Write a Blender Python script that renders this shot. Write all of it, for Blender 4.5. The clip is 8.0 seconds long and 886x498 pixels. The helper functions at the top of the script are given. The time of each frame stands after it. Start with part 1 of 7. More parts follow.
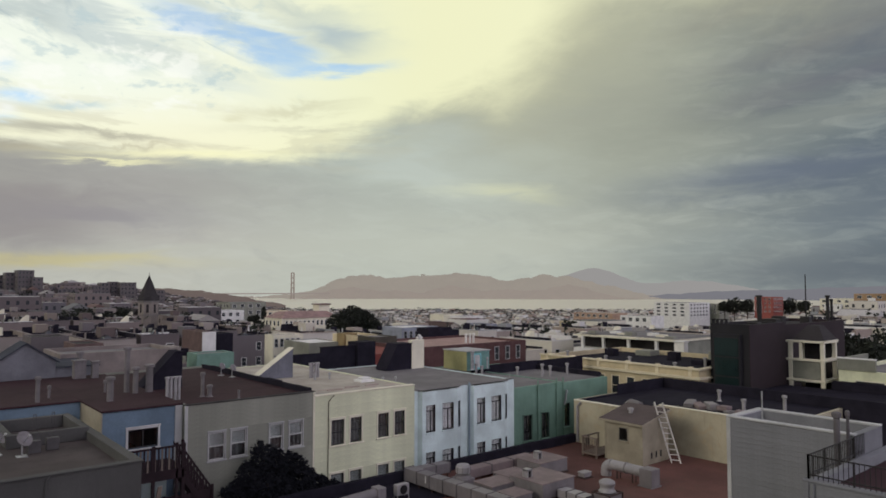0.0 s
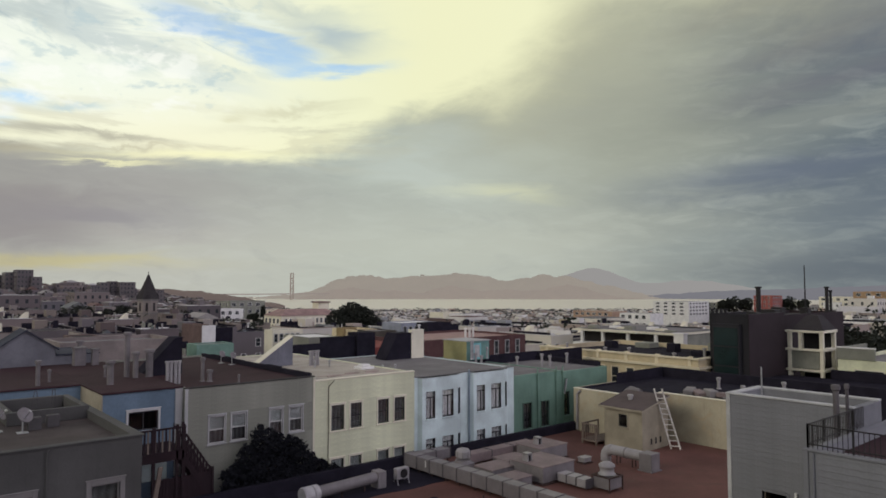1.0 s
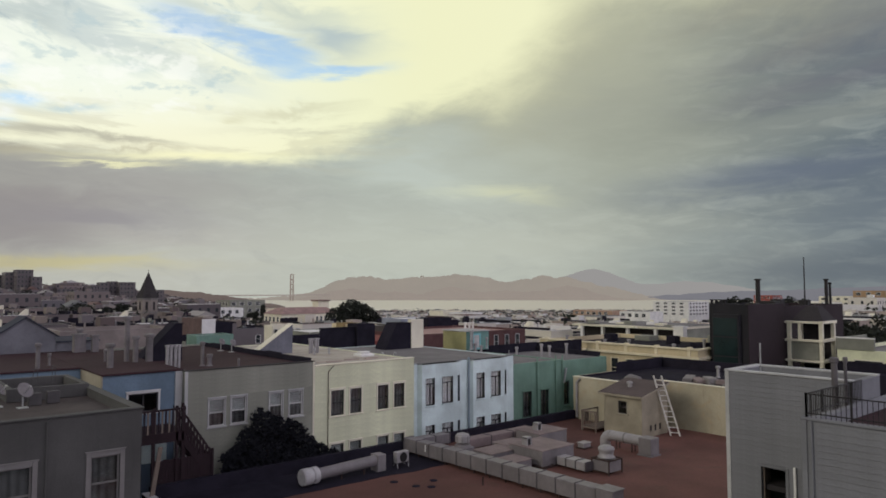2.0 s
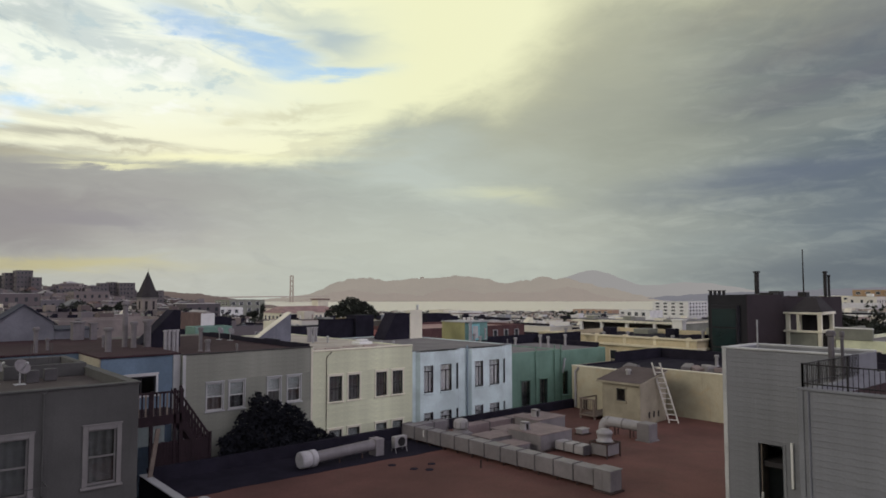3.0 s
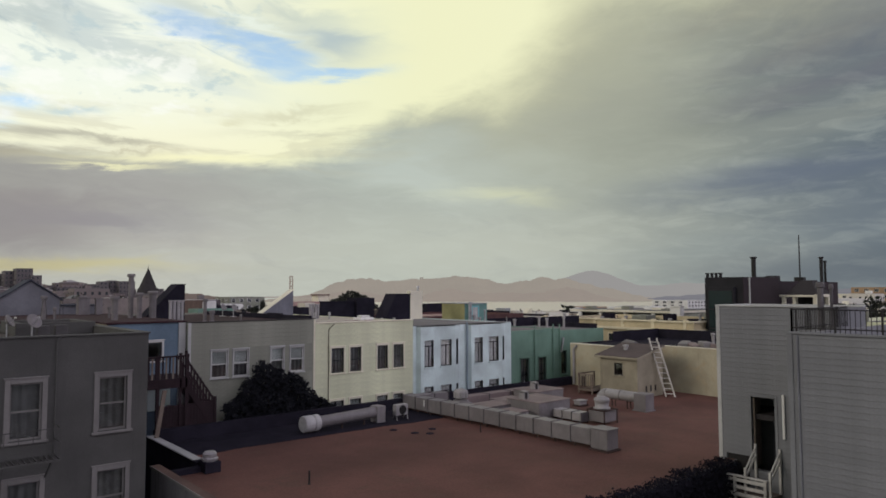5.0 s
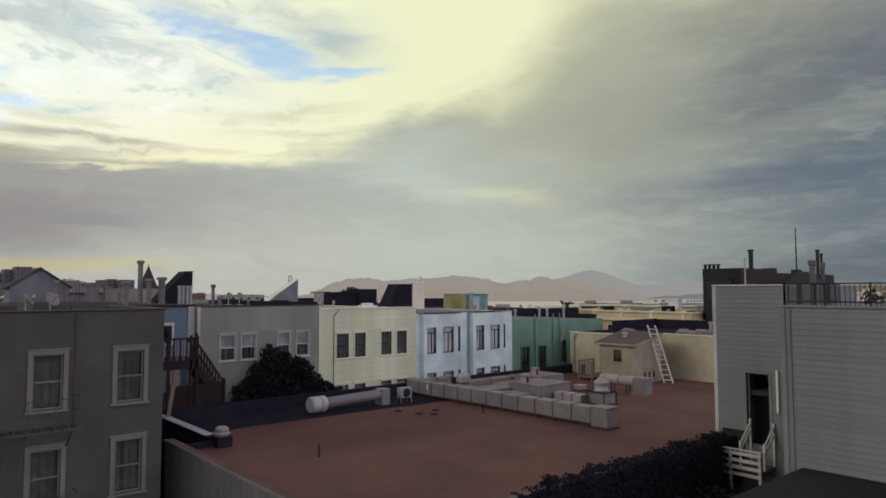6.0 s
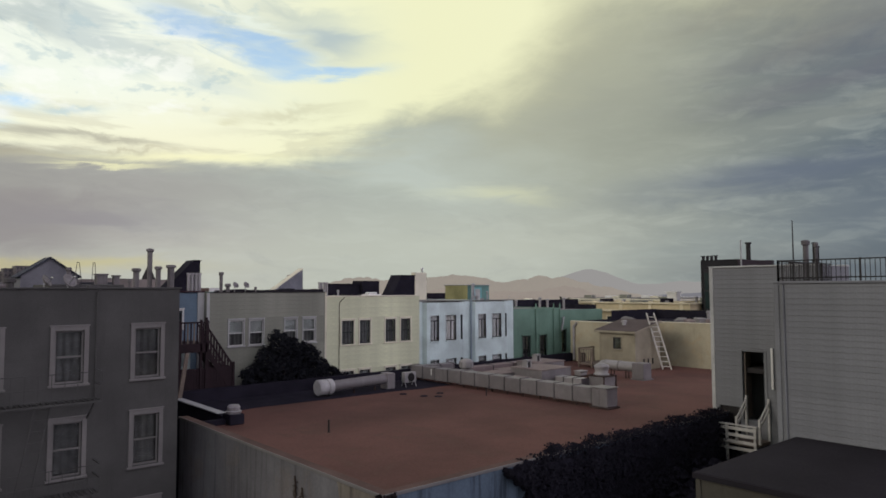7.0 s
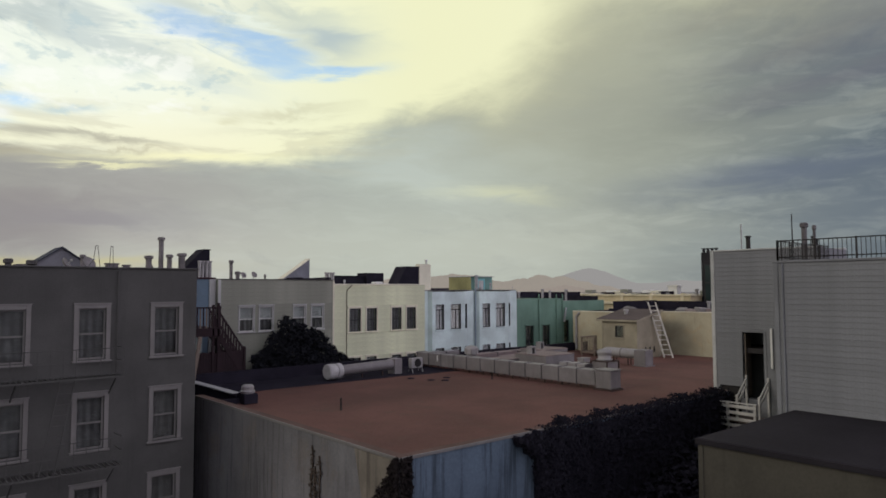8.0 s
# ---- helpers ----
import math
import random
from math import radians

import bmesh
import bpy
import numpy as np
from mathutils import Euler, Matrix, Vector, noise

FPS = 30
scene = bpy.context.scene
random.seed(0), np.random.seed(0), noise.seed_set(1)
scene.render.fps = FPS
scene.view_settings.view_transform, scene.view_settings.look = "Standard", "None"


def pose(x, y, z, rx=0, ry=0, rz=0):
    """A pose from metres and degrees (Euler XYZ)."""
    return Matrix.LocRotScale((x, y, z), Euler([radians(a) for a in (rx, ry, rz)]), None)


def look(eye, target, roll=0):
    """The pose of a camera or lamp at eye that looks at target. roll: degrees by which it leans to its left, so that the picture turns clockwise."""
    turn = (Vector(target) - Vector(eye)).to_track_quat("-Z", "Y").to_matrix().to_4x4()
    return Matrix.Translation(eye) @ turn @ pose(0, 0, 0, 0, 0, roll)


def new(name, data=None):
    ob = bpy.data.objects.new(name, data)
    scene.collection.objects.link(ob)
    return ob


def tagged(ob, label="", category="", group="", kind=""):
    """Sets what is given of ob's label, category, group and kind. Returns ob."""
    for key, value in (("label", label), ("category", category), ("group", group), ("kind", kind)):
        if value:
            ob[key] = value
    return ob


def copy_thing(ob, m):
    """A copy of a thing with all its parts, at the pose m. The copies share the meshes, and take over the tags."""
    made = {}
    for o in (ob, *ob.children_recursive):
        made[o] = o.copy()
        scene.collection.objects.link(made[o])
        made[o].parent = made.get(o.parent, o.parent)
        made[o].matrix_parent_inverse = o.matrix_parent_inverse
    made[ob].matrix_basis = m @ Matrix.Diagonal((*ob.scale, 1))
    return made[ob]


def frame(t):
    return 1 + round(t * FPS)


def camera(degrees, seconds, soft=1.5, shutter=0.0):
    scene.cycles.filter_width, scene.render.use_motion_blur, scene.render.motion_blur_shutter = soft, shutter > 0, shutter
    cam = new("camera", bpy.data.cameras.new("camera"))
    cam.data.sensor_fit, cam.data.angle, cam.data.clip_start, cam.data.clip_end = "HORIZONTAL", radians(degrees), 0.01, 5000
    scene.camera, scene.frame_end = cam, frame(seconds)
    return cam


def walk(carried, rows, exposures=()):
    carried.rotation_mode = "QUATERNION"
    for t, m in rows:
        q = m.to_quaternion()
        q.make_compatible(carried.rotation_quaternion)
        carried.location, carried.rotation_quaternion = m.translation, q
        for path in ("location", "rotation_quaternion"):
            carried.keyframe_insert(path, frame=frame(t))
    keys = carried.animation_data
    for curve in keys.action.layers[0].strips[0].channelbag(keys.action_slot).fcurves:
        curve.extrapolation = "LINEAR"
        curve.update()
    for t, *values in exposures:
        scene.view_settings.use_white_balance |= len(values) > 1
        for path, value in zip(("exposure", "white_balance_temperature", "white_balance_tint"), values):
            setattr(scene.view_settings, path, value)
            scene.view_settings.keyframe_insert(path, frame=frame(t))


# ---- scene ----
cam = camera(66.3, 8.0, soft=1.7)
PATH = [
    (0, (0.253, 0.203, 16.597), (1.547, 1.723, 16.709), 0.1),
    (0.5, (0.278, 0.17, 16.21), (1.571, 1.692, 16.319), 0.1),
    (1, (0.239, 0.223, 15.685), (1.535, 1.742, 15.798), 0.0),
    (1.5, (0.23, 0.216, 15.196), (1.526, 1.735, 15.311), -0.0),
    (3, (0.362, 0.166, 13.783), (1.658, 1.684, 13.904), -0.1),
    (3.5, (0.374, 0.129, 13.345), (1.67, 1.647, 13.467), -0.1),
    (4, (0.341, 0.051, 12.938), (1.637, 1.57, 13.061), -0.1),
    (4.5, (0.207, -0.078, 12.524), (1.503, 1.44, 12.647), -0.1),
    (6, (-0.782, -0.708, 11.3), (0.518, 0.807, 11.422), -0.1),
    (6.5, (-1.133, -0.951, 10.932), (0.168, 0.563, 11.052), -0.1),
    (7, (-1.528, -1.154, 10.556), (-0.225, 0.359, 10.676), -0.2),
    (7.5, (-1.915, -1.354, 10.198), (-0.613, 0.16, 10.316), -0.2),
    (8, (-2.304, -1.477, 9.842), (-1.001, 0.035, 9.96), -0.2),
]
walk(cam, [(t, look(eye, target, roll)) for t, eye, target, roll in PATH])

# ---------------------------------------------------------------- sky, sun
SUN_AZ, SUN_EL = -78.0, 24.0          # degrees from +y towards +x, and above the horizon
HEADING = 40.4                       # middle of the bay, same compass

world = bpy.data.worlds.new("evening_sky")
scene.world = world
world.use_nodes = True
WN, WL = world.node_tree.nodes, world.node_tree.links
WN.clear()


class Val:
    """Small arithmetic on node sockets."""

    def __init__(self, tree, socket):
        self.tree, self.s = tree, socket

    def op(self, kind, *others):
        n = self.tree.nodes.new("ShaderNodeMath")
        n.operation = kind
        for i, o in enumerate((self, *others)):
            if isinstance(o, Val):
                self.tree.links.new(o.s, n.inputs[i])
            else:
                n.inputs[i].default_value = o
        return Val(self.tree, n.outputs[0])

    def __add__(self, o): return self.op("ADD", o)
    def __sub__(self, o): return self.op("SUBTRACT", o)
    def __mul__(self, o): return self.op("MULTIPLY", o)
    def __truediv__(self, o): return self.op("DIVIDE", o)

    def ramp(self, a, b, c=0.0, d=1.0):
        n = self.tree.nodes.new("ShaderNodeMapRange")
        n.interpolation_type = "SMOOTHSTEP"
        self.tree.links.new(self.s, n.inputs[0])
        for i, v in enumerate((a, b, c, d)):
            n.inputs[i + 1].default_value = v
        return Val(self.tree, n.outputs[0])


def combine(tree, x, y, z):
    n = tree.nodes.new("ShaderNodeCombineXYZ")
    for i, v in enumerate((x, y, z)):
        if isinstance(v, Val):
            tree.links.new(v.s, n.inputs[i])
        else:
            n.inputs[i].default_value = v
    return n.outputs[0]


def noise_val(tree, vec, scale, detail=4.0, rough=0.55, distortion=0.0):
    n = tree.nodes.new("ShaderNodeTexNoise")
    n.inputs["Scale"].default_value = scale
    n.inputs["Detail"].default_value = detail
    n.inputs["Roughness"].default_value = rough
    n.inputs["Distortion"].default_value = distortion
    tree.links.new(vec, n.inputs["Vector"])
    return Val(tree, n.outputs[0])


def mix_col(tree, fac, a, b, blend="MIX"):
    n = tree.nodes.new("ShaderNodeMix")
    n.data_type, n.blend_type, n.clamp_factor = "RGBA", blend, True
    for key, v in ((0, fac), (6, a), (7, b)):
        if isinstance(v, Val):
            tree.links.new(v.s, n.inputs[key])
        elif isinstance(v, bpy.types.NodeSocket):
            tree.links.new(v, n.inputs[key])
        elif isinstance(v, (tuple, list)):
            n.inputs[key].default_value = (*v, 1)
        else:
            n.inputs[key].default_value = v
    return n.outputs[2]


def srgb(r, g, b):
    return tuple(((c / 255 + 0.055) / 1.055) ** 2.4 if c > 10 else c / 255 / 12.92 for c in (r, g, b))


T = world.node_tree
coord = WN.new("ShaderNodeTexCoord")
split = WN.new("ShaderNodeSeparateXYZ")
turn = WN.new("ShaderNodeVectorRotate")
turn.rotation_type = "Z_AXIS"
turn.inputs["Angle"].default_value = radians(HEADING)
WL.new(coord.outputs["Generated"], turn.inputs["Vector"])
WL.new(turn.outputs[0], split.inputs[0])
sx, sy, sz = (Val(T, split.outputs[i]) for i in range(3))
az0 = sx.op("ARCTAN2", sy) * 57.2958          # bearing from the bay's middle, degrees
el0 = sz.op("ARCSINE") * 57.2958              # elevation, degrees
# clouds lie in a sheet: their detail flattens towards the horizon
dome = combine(T, sx / (sz + 0.12), sy / (sz + 0.12), sz * 2.0)
warp1 = noise_val(T, dome, 1.3, 5, 0.6) - 0.5
flat = combine(T, az0 * 0.06, el0 * 0.22, 0.0)
warp2 = noise_val(T, flat, 2.0, 5, 0.62, 0.8) - 0.5
warp3 = noise_val(T, combine(T, az0 * 0.05 + 7.0, el0 * 0.16, 3.0), 1.6, 4, 0.6) - 0.5
az = az0 + warp3 * 14.0 + warp2 * 5.0
el = el0 + warp2 * 6.0 + warp3 * 3.0 + warp1 * 1.0
wisp = noise_val(T, combine(T, az0 * 0.07 + el0 * 0.03, el0 * 0.20 + az0 * 0.02, 1.0), 2.8, 7, 0.60, 0.6)
fine = noise_val(T, combine(T, az0 * 0.12, el0 * 0.45, 5.0), 2.2, 6, 0.6, 0.6)


def patch(a, e, wide, high, lean=0.0, raw=0.35):
    """A soft cloud bank round bearing a and elevation e, leaning by lean degrees."""
    da = (az * raw + az0 * (1 - raw)) - a
    de = (el * raw + el0 * (1 - raw)) - e
    c, s = math.cos(radians(lean)), math.sin(radians(lean))
    p = (da * c + de * s) / wide
    q = (de * c - da * s) / high
    r = (p * p + q * q) * -1.0
    return r.op("EXPONENT")


nishita = WN.new("ShaderNodeTexSky")
nishita.sky_type, nishita.sun_disc = "NISHITA", False
nishita.sun_elevation, nishita.sun_rotation = radians(SUN_EL), radians(SUN_AZ)
nishita.air_density, nishita.dust_density = 1.0, 2.0
blue = mix_col(T, 1.0, nishita.outputs[0], (0.30, 0.285, 0.26), "MULTIPLY")

grey_low, grey_mid = srgb(186, 187, 178), srgb(165, 171, 165)
sky = mix_col(T, el0.ramp(2, 15), grey_low, grey_mid)
# cooler and darker to the right
sky = mix_col(T, az.ramp(4, 38) * 0.92, sky, srgb(88, 99, 111))
# broad shading of the sheet
sky = mix_col(T, fine.ramp(0.42, 0.72) * 0.25, sky, srgb(204, 207, 199))
sky = mix_col(T, wisp.ramp(0.48, 0.25) * 0.22, sky, srgb(136, 138, 144))
def bank(a, e, wide, high, lean, k, raw, *c):
    """Lays a cloud bank of an srgb colour over the sky; with no colour the blue shows through."""
    global sky
    sky = mix_col(T, patch(a, e, wide, high, lean, raw) * k, sky, srgb(*c))


# bearing, elevation, width, height, lean, strength, rawness, colour
bank(-26, 8.4, 15, 1.3, -3, 0.55, 0.5, 158, 154, 152)
bank(-29, 5.7, 11, 1.3, -2, 0.70, 0.6, 138, 132, 142)
bank(-26, 4.2, 10, 0.6, 0, 0.30, 0.6, 176, 170, 166)
bank(-31, 1.9, 9, 0.5, 1, 0.75, 0.35, 206, 196, 138)
bank(0, 3.5, 18, 2.6, 0, 0.45, 0.3, 196, 196, 184)
bank(2, 11, 13, 3.2, 0, 0.80, 0.5, 194, 198, 188)
bank(4.5, 8.0, 5, 0.6, -3, 0.70, 0.5, 222, 220, 186)
bank(-2, 9.6, 6, 1.6, -20, 0.40, 0.7, 206, 212, 206)
bank(13, 17, 9, 10, 20, 0.85, 0.4, 173, 172, 154)
bank(22, 13, 10, 3, 10, 0.45, 0.5, 138, 138, 128)
bank(27, 8.6, 10, 1.3, 5, 0.75, 0.5, 100, 108, 126)
bank(33, 6.0, 6, 2.6, 10, 0.60, 0.6, 108, 116, 128)
bank(36, 23, 8, 5.5, 10, 1.0, 0.5, 58, 74, 120)
bank(30, 18.0, 9, 1.0, 8, 0.45, 0.7, 96, 94, 112)
bank(31, 15.2, 8, 0.8, 6, 0.40, 0.7, 110, 106, 120)
bank(24, 21, 6, 1.0, 14, 0.40, 0.7, 112, 108, 116)
bank(33, 13.2, 8, 0.9, 8, 0.55, 0.6, 150, 152, 146)
bank(31, 21, 9, 5, 0, 0.5, 0.5, 92, 97, 108)
bank(-35, 6, 6, 5, 0, 0.5, 0.4, 142, 138, 134)
bank(22, 3.4, 10, 1.2, 6, 0.35, 0.5, 140, 147, 148)
bank(31, 1.2, 12, 1.6, 0, 0.75, 0.3, 104, 110, 118)
bank(9, 13.5, 10, 1.6, 14, 0.35, 0.5, 150, 150, 142)
bank(-29.8, 6.8, 8.3, 1.08, 0, 0.65, 0.5, 150, 145, 144)
bank(-31.9, 4.0, 5.2, 1.62, 0, 0.65, 0.5, 140, 134, 137)
# the lit side: everything above a ragged edge that climbs to the right
edge = az0.ramp(-14, 3) * 5.2 + az0.ramp(4, 16) * 9.0 + 10.1
soft_edge = az0.ramp(-20, 0) * 1.4 + az0.ramp(0, 12) * 3.6 + 0.7
ragged = noise_val(T, combine(T, az0 * 0.11 - el0 * 0.05, el0 * 0.20, 9.0), 2.4, 6, 0.62, 0.5) - 0.5
height = ((el0 + (warp2 * 2.2 + warp3 * 2.0 + ragged * 3.4) * az0.ramp(-22, -2, 0.35, 1.0)) - edge) / soft_edge
veil = height.ramp(-2.0, 0.5) * az0.ramp(-10, 4) * el0.ramp(46, 28) * el0.ramp(8, 13)
sky = mix_col(T, veil * 0.75, sky, srgb(188, 184, 158))
lit = height.ramp(-0.75, 1.25) * az0.ramp(-80, -48) * el0.ramp(46, 28)
glow = mix_col(T, az0.ramp(-30, 0), srgb(248, 254, 240), srgb(247, 243, 203))
glow = mix_col(T, el0.ramp(16, 11) * az0.ramp(2, -8) * 0.6, glow, srgb(252, 247, 206))
sky = mix_col(T, lit * 0.97, sky, glow)
# mottling of the lit side: thin wisps and greyer curls
curl = noise_val(T, combine(T, az0 * 0.09 + el0 * 0.05, el0 * 0.20 + az0 * 0.05, 2.0), 2.3, 8, 0.60, 0.7)
tuft = noise_val(T, combine(T, az0 * 0.15, el0 * 0.30, 6.0), 2.4, 8, 0.58, 0.2)
dim = curl.ramp(0.50, 0.38) * az0.ramp(-8, -22) * el0.ramp(15, 19) * 0.5
sky = mix_col(T, dim, sky, srgb(172, 192, 198))
bars = noise_val(T, combine(T, az0 * 0.05, el0 * 0.34, 4.0), 2.4, 6, 0.6, 0.5)
low_bar = bars.ramp(0.52, 0.38) * az0.ramp(4, -10) * el0.ramp(9, 10.5) * el0.ramp(15.5, 12.5) * 0.3
sky = mix_col(T, low_bar, sky, srgb(186, 180, 160))


def gap(a, e, wide, high, lean, k):
    """A hole in the cloud where the blue shows."""
    global sky
    hole = patch(a, e, wide, high, lean, 0.45) * k * wisp.ramp(0.95, 0.50)
    sky = mix_col(T, hole.ramp(0.04, 1.15) * (fine.ramp(0.75, 0.40) * 0.35 + 0.62), sky, blue)


# grey sweeps across the top
bank(-26.8, 18.8, 8.8, 1.02, -13, 0.55, 0.8, 172, 188, 196)
bank(-32.0, 19.1, 3.1, 1.05, -18, 0.6, 0.7, 168, 182, 186)
bank(-20.7, 21.8, 6.3, 0.63, -4, 0.55, 0.6, 186, 198, 192)
# blue
gap(-16.7, 19.8, 6.6, 1.19, -12, 1.1)
gap(-21.1, 20.4, 3.9, 0.89, -10, 1.0)
gap(-13.5, 18.6, 2.9, 1.21, -10, 1.0)
gap(-9.3, 17.7, 4.9, 0.61, 5, 1.25)
gap(-32.0, 13.5, 1.9, 0.77, 4, 1.1)
gap(-33.0, 15.6, 1.3, 0.56, 0, 0.75)
gap(-33.0, 11.8, 1.5, 0.36, 0, 0.7)
# thin cloud over the blue, and rags below it
bank(-9.4, 20.5, 4.0, 1.60, -6, 0.85, 0.6, 176, 190, 198)
bank(-15.9, 21.4, 3.3, 0.32, -10, 0.85, 0.6, 236, 243, 232)
bank(-11.5, 22.6, 4.4, 0.61, 0, 0.6, 0.6, 198, 206, 198)
bank(-22.4, 19.4, 2.5, 0.26, -22, 0.6, 0.7, 226, 236, 230)
bank(-27.8, 13.4, 2.2, 0.34, 16, 0.65, 0.7, 188, 214, 224)
bank(-25.7, 16.5, 1.3, 0.65, 0, 0.5, 0.7, 204, 222, 222)
bank(-20.2, 16.5, 4.0, 0.63, -6, 0.4, 0.7, 212, 226, 226)
bank(-32.9, 12.3, 0.7, 0.40, 0, 0.8, 0.6, 246, 250, 246)
bank(-30.7, 11.4, 4.9, 0.33, 0, 0.7, 0.3, 160, 158, 148)
bank(-25.8, 11.4, 4.6, 0.21, -3, 0.5, 0.35, 172, 169, 154)
bank(-32.9, 9.8, 3.7, 0.40, 0, 0.75, 0.6, 166, 161, 145)
bank(-26.6, 10.5, 4.2, 0.17, 2, 0.5, 0.7, 188, 182, 158)
bank(-12.6, 14.4, 4.3, 0.37, 6, 0.5, 0.6, 204, 199, 170)
bank(-17.3, 13.5, 1.0, 0.41, 0, 0.4, 0.6, 204, 198, 162)
bank(-10.7, 13.1, 6.9, 0.33, 5, 0.45, 0.6, 202, 199, 178)
bank(-20.9, 10.3, 8.3, 0.36, 3, 0.85, 0.35, 253, 250, 205)
bank(-26.9, 9.3, 3.4, 0.17, 2, 0.7, 0.4, 253, 250, 200)
# bright tufts in front of the thinner sheets
sky = mix_col(T, tuft.ramp(0.50, 0.64) * az0.ramp(-15, -23) * el0.ramp(12.5, 14.5) * el0.ramp(22, 18) * 0.75, sky, srgb(253, 255, 246))
sky = mix_col(T, tuft.ramp(0.44, 0.33) * az0.ramp(-10, -20) * el0.ramp(13, 15) * 0.45, sky, srgb(176, 200, 208))
# greener to the middle and right
sky = mix_col(T, az0.ramp(-24, -4), sky, mix_col(T, 1.0, sky, (0.955, 1.0, 0.99), "MULTIPLY"))
# the cloud deck overhead, out of view, is darkened to dim the flat roofs
sky = mix_col(T, el0.ramp(30, 62) * 0.85, sky, srgb(96, 90, 118))
# the unseen sky behind, over the south, is brightened to light the facing walls
south = WN.new("ShaderNodeVectorMath")
south.operation = "DOT_PRODUCT"
WL.new(coord.outputs["Generated"], south.inputs[0])
south.inputs[1].default_value = (0.28, -0.95, 0.12)
behind = Val(T, south.outputs["Value"])
sky = mix_col(T, behind.ramp(0.10, 0.90), sky, (1.07, 1.02, 1.21))
back = WN.new("ShaderNodeBackground")
back.inputs["Strength"].default_value = 1.0
out = WN.new("ShaderNodeOutputWorld")
WL.new(sky, back.inputs["Color"])
WL.new(back.outputs[0], out.inputs["Surface"])

sun = new("sun", bpy.data.lights.new("sun", "SUN"))
sun.data.energy, sun.data.angle, sun.data.color = 0.78, radians(22), (1.0, 0.90, 0.80)
sun.matrix_world = look((0, 0, 0), (-math.sin(radians(SUN_AZ)) * math.cos(radians(SUN_EL)),
                                    -math.cos(radians(SUN_AZ)) * math.cos(radians(SUN_EL)), -math.sin(radians(SUN_EL))))

# ---------------------------------------------------------------- materials
def mat(name, col, rough=0.85, metal=0.0, var=0.22, scale=0.6, grain=14.0, bump=0.25, streak=0.0, rnd=0.0,
        col2=None, spec=0.3, palette=None, island=False, streak_at=0.55):
    """Painted or raw surface: blotches, grain, rain streaks and relief; rnd varies whole pieces."""
    m = bpy.data.materials.new(name)
    m.use_nodes = True
    t = m.node_tree
    bsdf = t.nodes["Principled BSDF"]
    tc = t.nodes.new("ShaderNodeTexCoord").outputs["Object"]
    big = noise_val(t, tc, scale, 5, 0.6)
    small = noise_val(t, tc, grain, 4, 0.65)
    dark = tuple(c * (1 - var) for c in col)
    light = tuple(min(1, c * (1 + var * 0.7)) for c in col)
    if palette:
        src = t.nodes.new("ShaderNodeNewGeometry" if island else "ShaderNodeObjectInfo")
        ramp = t.nodes.new("ShaderNodeValToRGB")
        ramp.color_ramp.interpolation = "CONSTANT"
        el = ramp.color_ramp.elements
        while len(el) < len(palette):
            el.new(0.5)
        for i, c in enumerate(palette):
            el[i].position, el[i].color = i / len(palette), (*c, 1)
        t.links.new(src.outputs["Random Per Island" if island else "Random"], ramp.inputs[0])
        base = mix_col(t, big.ramp(0.3, 0.7) * 0.5, ramp.outputs[0],
                       mix_col(t, 1.0, ramp.outputs[0], (1 - var, 1 - var, 1 - var), "MULTIPLY"))
    else:
        base = mix_col(t, big.ramp(0.3, 0.7), dark, light)
    if col2:
        spot = noise_val(t, tc, scale * 2.3, 6, 0.7, 0.6)
        base = mix_col(t, spot.ramp(0.52, 0.66) * 0.7, base, col2)
    base = mix_col(t, small.ramp(0.35, 0.7) * (var * 0.9), base, tuple(c * 0.45 for c in col))
    if streak:
        mp = t.nodes.new("ShaderNodeMapping")
        mp.inputs["Scale"].default_value = (2.2, 2.2, 0.12)
        t.links.new(tc, mp.inputs[0])
        run = noise_val(t, mp.outputs[0], 1.6, 5, 0.7)
        base = mix_col(t, run.ramp(streak_at, streak_at + 0.2) * streak, base, tuple(c * 0.35 for c in col))
    if rnd:
        oi = t.nodes.new("ShaderNodeObjectInfo")
        r = Val(t, oi.outputs["Random"])
        base = mix_col(t, r * rnd, base, tuple(c * 0.55 for c in col))
    t.links.new(base, bsdf.inputs["Base Color"])
    t.links.new((small * 0.25 + (rough - 0.12)).s, bsdf.inputs["Roughness"])
    bsdf.inputs["Metallic"].default_value = metal
    bsdf.inputs["Specular IOR Level"].default_value = spec
    if bump:
        b = t.nodes.new("ShaderNodeBump")
        b.inputs["Strength"].default_value, b.inputs["Distance"].default_value = bump, 0.02
        t.links.new((small + big * 0.5).s, b.inputs["Height"])
        t.links.new(b.outputs[0], bsdf.inputs["Normal"])
    return m


def glass_mat(name, tint=(0.75, 0.8, 0.8)):
    m = bpy.data.materials.new(name)
    m.use_nodes = True
    t = m.node_tree
    b = t.nodes["Principled BSDF"]
    b.inputs["Base Color"].default_value = (*tint, 1)
    b.inputs["Roughness"].default_value = 0.04
    b.inputs["Transmission Weight"].default_value = 1.0
    b.inputs["IOR"].default_value = 1.75
    n = noise_val(t, t.nodes.new("ShaderNodeTexCoord").outputs["Object"], 1.2, 2)
    bp = t.nodes.new("ShaderNodeBump")
    bp.inputs["Strength"].default_value, bp.inputs["Distance"].default_value = 0.06, 0.02
    t.links.new(n.s, bp.inputs["Height"])
    t.links.new(bp.outputs[0], b.inputs["Normal"])
    return m


